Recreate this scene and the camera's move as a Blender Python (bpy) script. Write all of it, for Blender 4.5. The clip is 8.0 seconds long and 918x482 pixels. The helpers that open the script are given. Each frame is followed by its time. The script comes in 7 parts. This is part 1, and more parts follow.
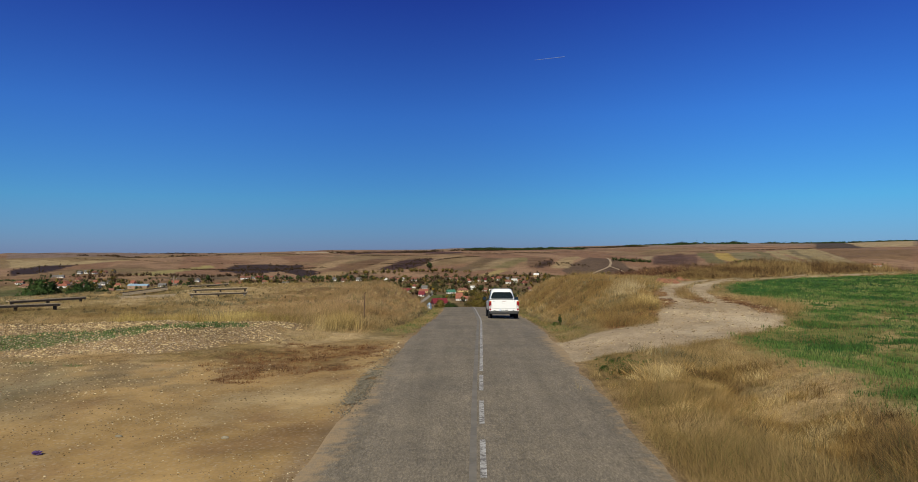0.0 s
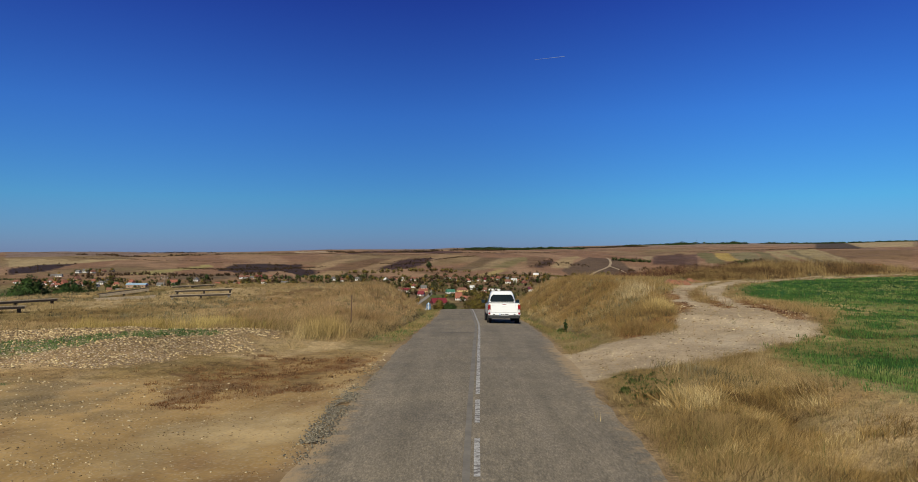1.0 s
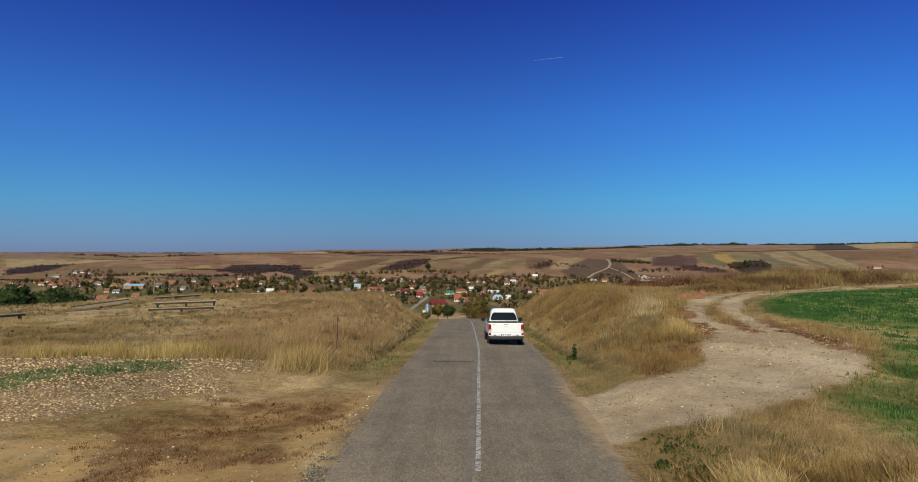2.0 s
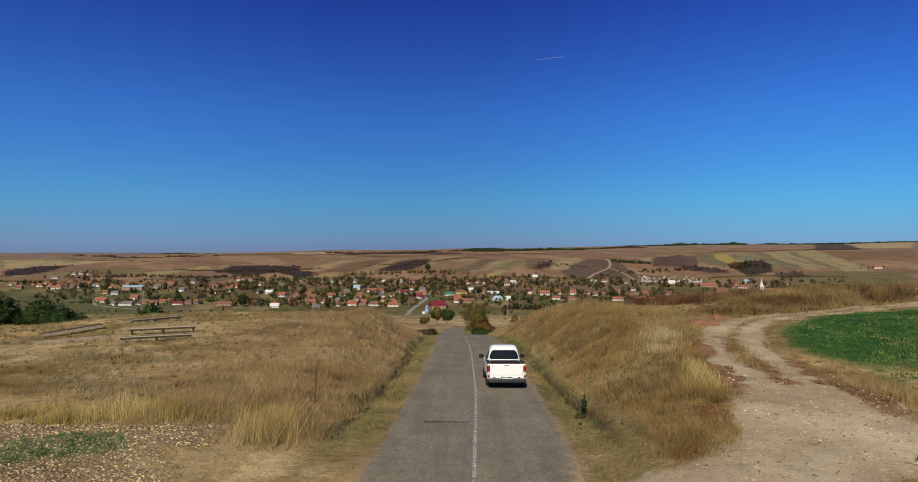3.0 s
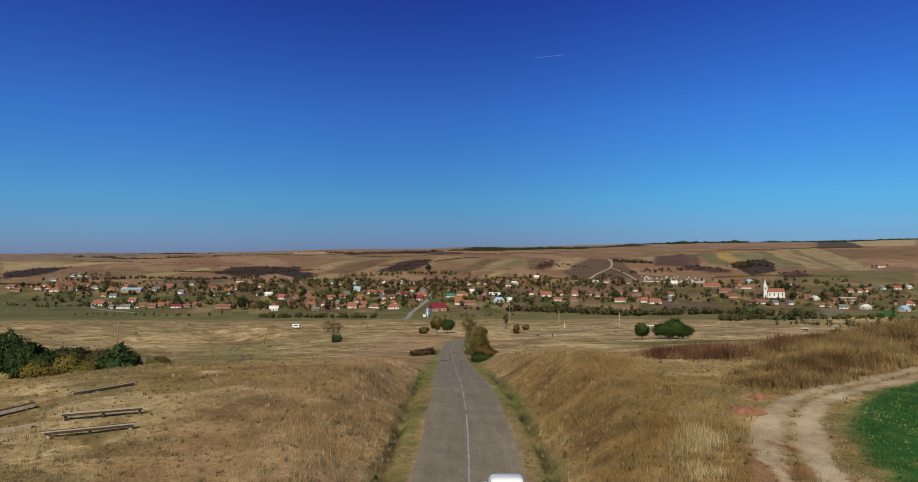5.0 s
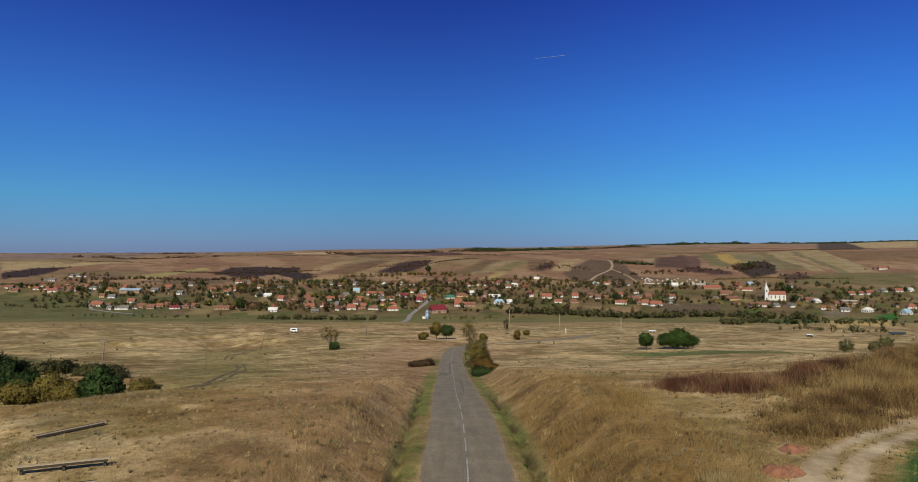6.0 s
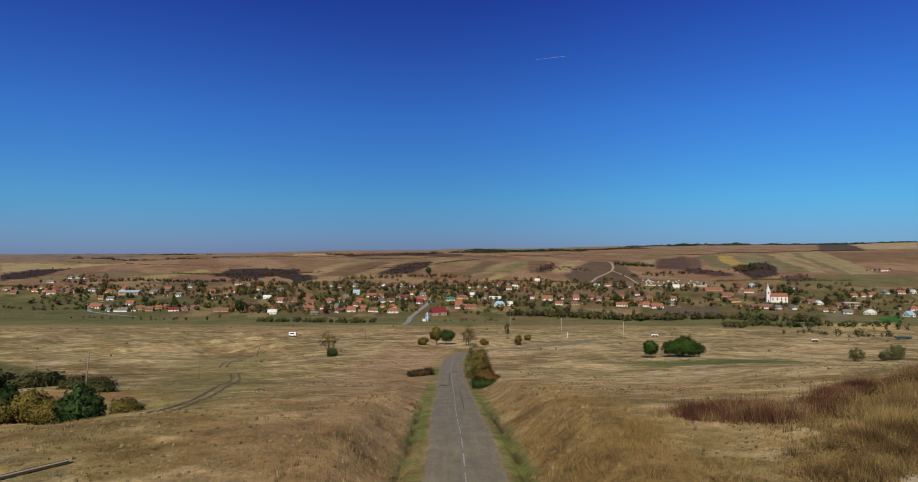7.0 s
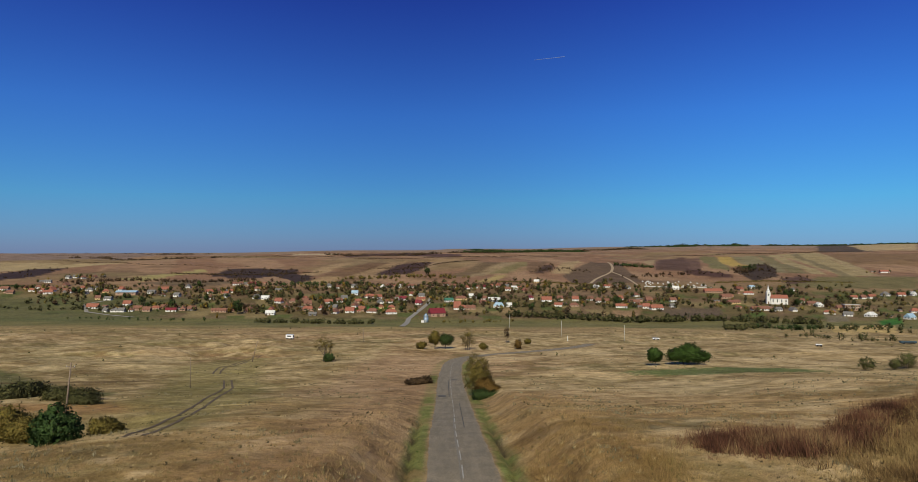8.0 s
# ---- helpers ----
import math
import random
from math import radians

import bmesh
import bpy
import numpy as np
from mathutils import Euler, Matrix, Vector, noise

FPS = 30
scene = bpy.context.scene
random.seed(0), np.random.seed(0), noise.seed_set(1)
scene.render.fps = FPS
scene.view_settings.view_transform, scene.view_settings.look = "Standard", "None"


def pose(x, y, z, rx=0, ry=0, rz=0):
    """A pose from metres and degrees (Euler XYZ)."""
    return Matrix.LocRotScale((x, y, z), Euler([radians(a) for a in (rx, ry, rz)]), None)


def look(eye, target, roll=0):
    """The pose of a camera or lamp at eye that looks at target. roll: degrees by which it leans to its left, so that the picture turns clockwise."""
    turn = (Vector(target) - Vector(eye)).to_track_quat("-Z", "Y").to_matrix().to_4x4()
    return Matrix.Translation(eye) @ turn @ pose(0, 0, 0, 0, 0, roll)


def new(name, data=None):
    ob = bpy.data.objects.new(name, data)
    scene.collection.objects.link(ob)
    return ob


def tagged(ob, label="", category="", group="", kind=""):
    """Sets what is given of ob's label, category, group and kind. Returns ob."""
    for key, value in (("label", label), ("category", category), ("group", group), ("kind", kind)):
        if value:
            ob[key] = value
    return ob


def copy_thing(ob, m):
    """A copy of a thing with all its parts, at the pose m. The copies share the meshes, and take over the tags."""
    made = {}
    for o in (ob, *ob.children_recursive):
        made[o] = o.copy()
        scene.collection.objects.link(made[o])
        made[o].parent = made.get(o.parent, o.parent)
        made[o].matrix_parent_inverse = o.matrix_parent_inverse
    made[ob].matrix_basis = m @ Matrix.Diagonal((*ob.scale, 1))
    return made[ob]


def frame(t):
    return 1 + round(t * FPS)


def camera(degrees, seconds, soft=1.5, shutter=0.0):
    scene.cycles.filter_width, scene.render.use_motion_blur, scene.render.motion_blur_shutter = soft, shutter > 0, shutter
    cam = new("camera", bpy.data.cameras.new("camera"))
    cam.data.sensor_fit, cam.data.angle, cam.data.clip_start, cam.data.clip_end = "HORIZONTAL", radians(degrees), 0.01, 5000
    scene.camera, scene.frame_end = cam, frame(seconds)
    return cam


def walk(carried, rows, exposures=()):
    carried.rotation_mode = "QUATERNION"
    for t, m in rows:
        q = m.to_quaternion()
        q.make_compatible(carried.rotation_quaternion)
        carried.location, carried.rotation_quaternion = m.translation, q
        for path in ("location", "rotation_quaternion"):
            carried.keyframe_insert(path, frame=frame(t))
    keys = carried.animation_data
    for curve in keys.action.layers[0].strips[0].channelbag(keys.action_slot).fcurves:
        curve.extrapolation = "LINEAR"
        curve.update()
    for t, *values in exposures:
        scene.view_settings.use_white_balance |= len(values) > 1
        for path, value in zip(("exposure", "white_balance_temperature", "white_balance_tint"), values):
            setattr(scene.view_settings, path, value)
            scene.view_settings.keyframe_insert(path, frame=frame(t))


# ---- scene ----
cam = camera(66.0, 8.0, soft=0.4)

PATH = [
    (0, (-0.016, 0.227, 3.268), (-0.018, 2.227, 3.296), 0.0),
    (0.5, (0.075, 1.755, 3.236), (0.073, 3.755, 3.265), 0.1),
    (1, (0.144, 3.392, 3.239), (0.143, 5.392, 3.266), 0.1),
    (1.5, (0.147, 4.92, 3.484), (0.15, 6.92, 3.511), 0.1),
    (1.7, (0.173, 5.558, 3.648), (0.174, 7.557, 3.676), 0.2),
    (2.8, (0.324, 9.391, 5.029), (0.327, 11.39, 5.058), 0.1),
    (3, (0.41, 10.021, 5.408), (0.412, 12.021, 5.436), 0.1),
    (3.5, (0.534, 11.671, 6.333), (0.534, 13.671, 6.359), 0.1),
    (4, (0.655, 13.525, 7.309), (0.654, 15.524, 7.333), 0.0),
    (4.5, (0.72, 15.37, 8.294), (0.719, 17.37, 8.318), -0.0),
    (5, (0.822, 17.432, 9.359), (0.821, 19.432, 9.382), -0.1),
    (6.5, (0.788, 23.405, 11.815), (0.787, 25.404, 11.839), 0.1),
    (7, (0.83, 25.455, 12.321), (0.828, 27.454, 12.347), 0.05),
    (7.5, (0.8, 27.53, 12.857), (0.799, 29.53, 12.882), 0.1),
    (8, (0.678, 29.691, 13.334), (0.679, 31.691, 13.36), 0.2),
]
walk(cam, [(t, look(eye, target, roll)) for t, eye, target, roll in PATH])

# ---- world and sun ----
SUN_TURN, SUN_HEIGHT = 187.0, 37.0   # compass turn from +y clockwise, degrees above the ground
world = bpy.data.worlds.new("world")
scene.world = world
world.use_nodes = True
_n = world.node_tree.nodes
_sky = _n.new("ShaderNodeTexSky")
_sky.sky_type = 'NISHITA'
_sky.sun_disc = False
_sky.sun_elevation = radians(SUN_HEIGHT)
_sky.sun_rotation = radians(SUN_TURN)
_sky.altitude = 600
_sky.air_density = 1.0
_sky.dust_density = 0.3
_sky.ozone_density = 3.0
# haze and depth of the blue, from the skyline to the zenith
_co = _n.new("ShaderNodeTexCoord")
_up = _n.new("ShaderNodeSeparateXYZ")
_ra = _n.new("ShaderNodeValToRGB")
_mx = _n.new("ShaderNodeMix")
_mx.data_type, _mx.blend_type = 'RGBA', 'MULTIPLY'
_mx.inputs[0].default_value = 1.0
_el = _ra.color_ramp.elements
while len(_el) < 6:
    _el.new(0.5)
for _e, (_at, _c) in zip(_el, ((0.0, (.19, .28, .62)), (.07, (.15, .385, .66)), (.186, (.135, .34, .76)), (.335, (.10, .185, .66)), (.5, (.2, .27, .5)), (1.0, (.22, .28, .46)))):
    _e.position, _e.color = _at, (*_c, 1)
_ln = world.node_tree.links
_ln.new(_co.outputs["Generated"], _up.inputs[0])
_ln.new(_up.outputs["Z"], _ra.inputs[0])
_ln.new(_sky.outputs[0], _mx.inputs[6])
_ln.new(_ra.outputs[0], _mx.inputs[7])
# the sky grows paler towards +x
_rb = _n.new("ShaderNodeValToRGB")
_hf = _n.new("ShaderNodeMath")
_hf.operation = 'MULTIPLY_ADD'
_hf.inputs[1].default_value = _hf.inputs[2].default_value = 0.5
_eb = _rb.color_ramp.elements
_eb.new(0.5)
_rb.color_ramp.interpolation = 'EASE'
for _e, (_at, _c) in zip(_eb, ((.2, (1.16, 1.17, 1.14)), (.47, (.91, .93, .93)), (.8, (1.22, 1.42, 1.35)))):
    _e.position, _e.color = _at, (*_c, 1)
_my = _n.new("ShaderNodeMix")
_my.data_type, _my.blend_type = 'RGBA', 'MULTIPLY'
_my.inputs[0].default_value = 1.0
_ln.new(_up.outputs["X"], _hf.inputs[0])
_ln.new(_hf.outputs[0], _rb.inputs[0])
_ln.new(_mx.outputs[2], _my.inputs[6])
_ln.new(_rb.outputs[0], _my.inputs[7])
_ln.new(_my.outputs[2], _n["Background"].inputs[0])
_n["Background"].inputs[1].default_value = 0.10
sun = new("sun", bpy.data.lights.new("sun", 'SUN'))
sun.data.energy = 4.5
sun.data.angle = radians(0.55)
sun.data.color = (1.0, 0.94, 0.74)
_a, _e = radians(SUN_TURN), radians(SUN_HEIGHT)
sun.matrix_world = look((0, 0, 60), (-math.sin(_a) * math.cos(_e), -math.cos(_a) * math.cos(_e), 60 - math.sin(_e)))


# ---- ground shape ----
def curve(keys, y):
    """Smooth monotone curve through keys (place, value)."""
    k = np.array(keys, float)
    X, Y = k[:, 0], k[:, 1]
    h = np.diff(X)
    s = np.diff(Y) / h
    m = np.zeros(len(X))
    m[0], m[-1] = s[0], s[-1]
    for i in range(1, len(X) - 1):
        if s[i - 1] * s[i] > 0:
            w1, w2 = 2 * h[i] + h[i - 1], h[i] + 2 * h[i - 1]
            m[i] = (w1 + w2) / (w1 / s[i - 1] + w2 / s[i])
    y = np.clip(np.asarray(y, float), X[0], X[-1])
    i = np.clip(np.searchsorted(X, y, side="right") - 1, 0, len(X) - 2)
    t = (y - X[i]) / h[i]
    return ((1 + 2 * t) * (1 - t) ** 2 * Y[i] + t * (1 - t) ** 2 * h[i] * m[i]
            + t * t * (3 - 2 * t) * Y[i + 1] + t * t * (t - 1) * h[i] * m[i + 1])


def step(a, b, x):
    t = np.clip((np.asarray(x, float) - a) / (b - a), 0, 1)
    return t * t * (3 - 2 * t)


def grain(x, y, size, seed=0):
    """Smooth value noise from -1 to 1, one lump about size metres."""
    x, y = np.asarray(x, float) / size + 37.7 * seed, np.asarray(y, float) / size - 11.3 * seed
    xi, yi = np.floor(x), np.floor(y)
    u, v = x - xi, y - yi
    u, v = u * u * (3 - 2 * u), v * v * (3 - 2 * v)

    def rnd(a, b):
        n = np.sin(a * 127.1 + b * 311.7 + seed * 74.7) * 43758.5453
        return (n - np.floor(n)) * 2 - 1
    return ((rnd(xi, yi) * (1 - u) + rnd(xi + 1, yi) * u) * (1 - v)
            + (rnd(xi, yi + 1) * (1 - u) + rnd(xi + 1, yi + 1) * u) * v)


def rough(x, y, size, seed=0, octaves=4):
    return sum(grain(x, y, size / 2 ** i, seed + i) / 1.7 ** i for i in range(octaves)) / 2


ROAD_Z = [(-5000, 1), (0, 0), (20, 0), (32, -.28), (41, -.72), (50, -1.25), (66, -2.05), (78, -3.0), (87, -3.8),
          (100, -5.3), (131, -9.4), (150, -11.6), (240, -20), (283, -23.5), (400, -32), (550, -44.5), (640, -52.5), (700, -57.5),
          (790, -62.5), (860, -61.5), (950, -55), (1100, -43), (1300, -30), (1700, -10), (2400, 3), (3600, 12), (5200, 24)]
ROAD_X = [(-5000, -90), (0, .1), (15, .44), (25, .74), (43, 1.2), (60, 1.3), (80, 1.1), (104, .45), (130, .05), (155, -.5),
          (200, -1.2), (228, -1.0), (250, .7), (262, 4.4), (272, 11), (282, 19), (292, 28), (303, 37.5), (316, 47), (331, 55), (345, 60), (400, 68)]
LEFT_Z = [(-5000, .9), (0, -.1), (20, -.1), (32, -.1), (45, -.25), (55, -.28), (62, -.02), (67, .02), (72, -.12), (80, -.85), (90, -2.3),
          (105, -4.6), (130, -8.4), (150, -11.3), (187, -16), (240, -20.3), (283, -23.5), (400, -32), (550, -44.5), (640, -52.5), (700, -57.5)]
RIGHT_Z = [(-5000, 1.3), (0, .05), (18, .15), (28, .45), (33, .6), (45, .6), (58, .9), (68, .8), (76, .3), (86, -.8),
           (100, -2.8), (131, -7.4), (150, -9.8), (195, -14.2), (240, -18.6), (283, -22.8), (400, -32), (550, -44.5), (640, -52.5), (700, -57.5)]
SKY = [(-3, -3), (-.65, -5), (-.46, -4), (-.32, -3), (-.15, 1.5), (-.05, 2), (0, 4.5), (.1, 5), (.18, 8), (.26, 10), (.35, 13), (.51, 14), (.65, 18), (3, 20)]


def road_x(y):
    return curve(ROAD_X, y)


def bend(x, y):
    """Sideways distance from the road's middle line, corrected for its slant."""
    slope = (road_x(y + .5) - road_x(y - .5))
    return (x - road_x(y)) / np.sqrt(1 + slope ** 2)


RIDGE = [(17, 66), (24, 70), (34, 79), (44, 88), (58, 101), (75, 116)]
GRAVEL = [(-5.9, 32.8), (-5.9, 29), (-6.7, 25.8), (-8.9, 23.5), (-13, 22.0), (-20, 21.5), (-30, 22), (-30, 33), (-14, 33)]


def hull(x, y, pts):
    """Depth inside a convex outline given clockwise, metres."""
    d = np.full(np.shape(x), 1e9)
    for (ax, ay), (bx, by) in zip(pts, pts[1:] + pts[:1]):
        d = np.minimum(d, ((by - ay) * (x - ax) - (bx - ax) * (y - ay)) / np.hypot(bx - ax, by - ay))
    return d


def height(x, y):
    x, y = np.asarray(x, float), np.asarray(y, float)
    d = bend(x, y)
    r = curve(ROAD_Z, y)
    side = step(-6, 6, d)
    # the crest on the right runs slantwise away from the road
    yr = y - step(15, 60, x) * np.clip(x - 15, 0, 45) * .38 * step(50, 70, y) * (1 - step(120, 240, y))
    n = curve(LEFT_Z, y) * (1 - side) + curve(RIGHT_Z, yr) * side
    n = np.where(y > 700, r, n)
    n = n + (rough(x, y, 9, 3) * .22 + rough(x, y, 2.2, 8, 2) * .07) * step(3.5, 7, abs(d)) * (1 - step(600, 720, y))
    n = n + rough(x, y, 60, 5) * 2.2 * step(90, 260, y) * step(8, 40, abs(d)) * (1 - step(560, 700, y))
    # the weedy ridge along the field's far side
    off = np.full(np.shape(x), 1e9)
    for (ax, ay), (bx, by) in zip(RIDGE, RIDGE[1:]):
        t = np.clip(((x - ax) * (bx - ax) + (y - ay) * (by - ay)) / ((bx - ax) ** 2 + (by - ay) ** 2), 0, 1)
        off = np.minimum(off, np.hypot(x - ax - t * (bx - ax), y - ay - t * (by - ay)))
    n = n + .95 * np.exp(-(off / 5.5) ** 2) * step(17, 38, x)
    # steeper fall behind the hilltop's bushes
    n = n - 1.4 * step(-31, -37, x) * step(80, 92, y) * (1 - step(104, 118, y))
    # the side field falls away on the far left
    n = n - 1.3 * step(-22, -42, x) * step(30, 75, y) * (1 - step(90, 150, y))
    far = step(900, 3600, y)
    a = x / np.maximum(y, 200)
    n = n + far * (curve(SKY, a) - 4.5) / 1207 * np.maximum(y, 0)
    n = n + (rough(x, y, 520, 11) * 10 - 3.5 * np.clip(.22 - abs(rough(x, y, 330, 15, 3)), 0, 1) / .22) * step(1080, 1500, y) * (1 - step(2600, 3600, y))
    # washed-out banks on the left meadow
    n = n + 1.9 * rough(x, y, 11, 19, 4) * step(-50, -72, x) * (1 - step(112, 140, -x)) * step(240, 290, y) * (1 - step(350, 420, y))
    # road bed, verge, ditch and bank
    cut = step(25, 42, y) * (1 - step(300, 340, y))
    e = abs(d)
    bank = step(4.3, 4.3 + np.where(d < 0, 4.6, 5.2), e)
    ditch = np.exp(-((e - 4.35 + .3 * (d > 0)) / .36) ** 2) * .5 * cut * (1 - step(110, 140, y))
    flat = r * (1 - bank) + n * bank - ditch - .08 * step(2.6, 3.2, e) * (1 - bank)
    bed = step(260, 300, y)
    near = flat * cut + (1 - cut) * (r * (1 - step(2.6, 5.5, e)) + n * step(2.6, 5.5, e))
    z = np.where(y > 340, n, near)
    # shoulder hollow beside the road before the side track
    z = z - .32 * np.exp(-(((x - 6.3 - (y - 13) * .05) / .9) ** 2)) * step(0, 6, y) * (1 - step(17, 21, y))
    z = z + .35 * np.exp(-(((x - 9.2) / 1.6) ** 2)) * step(0, 6, y) * (1 - step(17, 22, y))
    # spread gravel heap
    heap = step(.3, 2.4, hull(x, y, GRAVEL))
    z = z + heap * (.28 + .14 * rough(x, y, 1.6, 21))
    return z


# ---- materials ----
def material(name):
    m = bpy.data.materials.new(name)
    m.use_nodes = True
    nt = m.node_tree
    return m, nt, nt.nodes["Principled BSDF"]


def node(nt, kind, **values):
    n = nt.nodes.new(kind)
    for key, value in values.items():
        n.inputs[key.replace("_", " ")].default_value = value
    return n


def noise_tex(nt, scale, detail=4.0, rough_=0.6, source=None):
    n = node(nt, "ShaderNodeTexNoise", Scale=scale, Detail=detail, Roughness=rough_)
    if source is None:
        source = nt.nodes.new("ShaderNodeTexCoord").outputs["Object"]
    nt.links.new(source, n.inputs["Vector"])
    return n.outputs["Fac"]


def ramp(nt, fac, *stops):
    r = nt.nodes.new("ShaderNodeValToRGB")
    e = r.color_ramp.elements
    while len(e) < len(stops):
        e.new(0.5)
    for el, (p, c) in zip(e, stops):
        el.position = p
        el.color = (*c, 1) if len(c) == 3 else c
    nt.links.new(fac, r.inputs[0])
    return r.outputs[0]


def mix(nt, kind, fac, a, b):
    m = nt.nodes.new("ShaderNodeMix")
    m.data_type = 'RGBA'
    m.blend_type = kind
    for sock, v in ((m.inputs[0], fac), (m.inputs[6], a), (m.inputs[7], b)):
        if hasattr(v, "links"):
            nt.links.new(v, sock)
        else:
            sock.default_value = v if isinstance(v, (int, float)) else (*v, 1)
    return m.outputs[2]


def bump(nt, p, fac, strength, distance):
    b = node(nt, "ShaderNodeBump", Strength=strength, Distance=distance)
    nt.links.new(fac, b.inputs["Height"])
    nt.links.new(b.outputs[0], p.inputs["Normal"])
    return b


def plain(name, colour, roughness=0.6, metal=0.0, grains=6.0, spread=0.25, relief=0.0, coat=0.0, fine=0.5):
    """A surface of one colour with fine and coarse variation."""
    m, nt, p = material(name)
    f1 = noise_tex(nt, grains)
    f2 = noise_tex(nt, grains * 9, 3)
    lo, hi = [c * (1 - spread) for c in colour], [min(1, c * (1 + spread)) for c in colour]
    c = ramp(nt, f1, (0.3, lo), (0.7, hi))
    c = mix(nt, 'MULTIPLY', fine, c, ramp(nt, f2, (0.3, (0.75,) * 3), (0.6, (1.0,) * 3)))
    nt.links.new(c, p.inputs["Base Color"])
    p.inputs["Roughness"].default_value = roughness
    p.inputs["Metallic"].default_value = metal
    p.inputs["Coat Weight"].default_value = coat
    if relief:
        bump(nt, p, f2, 0.6, relief)
    return m


def ground_material():
    """Colour by the land's cover (attribute), broken up by clods, straw and pebbles."""
    m, nt, p = material("ground_cover")
    cov = nt.nodes.new("ShaderNodeAttribute")
    cov.attribute_name = "cover"
    crisp = nt.nodes.new("ShaderNodeAttribute")
    crisp.attribute_name = "pebbles"
    pos = nt.nodes.new("ShaderNodeNewGeometry").outputs["Position"]
    calm = nt.nodes.new("ShaderNodeAttribute")
    calm.attribute_name = "calm"

    def busy(most):
        """How strongly the grain shows: less on trodden earth."""
        k = node(nt, "ShaderNodeMath")
        k.operation = 'MULTIPLY_ADD'
        k.inputs[1].default_value, k.inputs[2].default_value = -.78 * most, most
        nt.links.new(calm.outputs["Fac"], k.inputs[0])
        return k.outputs[0]
    n1 = noise_tex(nt, 0.35, 6, 0.65, pos)
    n2 = noise_tex(nt, 2.6, 6, 0.7, pos)
    n3 = noise_tex(nt, 14.0, 4, 0.7, pos)
    c = mix(nt, 'MULTIPLY', 0.9, cov.outputs["Color"], ramp(nt, n1, (0.32, (0.6, 0.57, 0.52)), (0.68, (1.3, 1.28, 1.25))))
    c = mix(nt, 'MULTIPLY', busy(0.9), c, ramp(nt, n2, (0.28, (0.6, 0.57, 0.5)), (0.5, (1.0, 1.0, 1.0)), (0.72, (1.3, 1.27, 1.2))))
    c = mix(nt, 'MULTIPLY', busy(0.95), c, ramp(nt, n3, (0.32, (0.62, 0.6, 0.55)), (0.5, (1, 1, 1)), (0.66, (1.28, 1.26, 1.22))))
    n0 = noise_tex(nt, 0.03, 8, 0.68, pos)
    c = mix(nt, 'MULTIPLY', 0.85, c, ramp(nt, n0, (0.33, (0.68, 0.64, 0.58)), (0.5, (1, 1, 1)), (0.68, (1.25, 1.22, 1.15))))
    v = node(nt, "ShaderNodeTexVoronoi", Scale=13.0)
    nt.links.new(pos, v.inputs["Vector"])
    stone = ramp(nt, v.outputs["Color"], (0.2, (0.17, 0.13, 0.09)), (0.55, (0.38, 0.29, 0.19)), (0.9, (0.56, 0.47, 0.35)))
    f = nt.nodes.new("ShaderNodeMath")
    f.operation = 'MULTIPLY'
    nt.links.new(crisp.outputs["Fac"], f.inputs[0])
    nt.links.new(ramp(nt, v.outputs["Distance"], (0.3, (1, 1, 1)), (0.5, (0, 0, 0))), f.inputs[1])
    c = mix(nt, 'MIX', f.outputs[0], c, stone)
    nt.links.new(c, p.inputs["Base Color"])
    p.inputs["Roughness"].default_value = 0.95
    p.inputs["Specular IOR Level"].default_value = 0.1
    b = bump(nt, p, n2, 0.75, 0.15)
    nt.links.new(busy(0.75), b.inputs["Strength"])
    return m


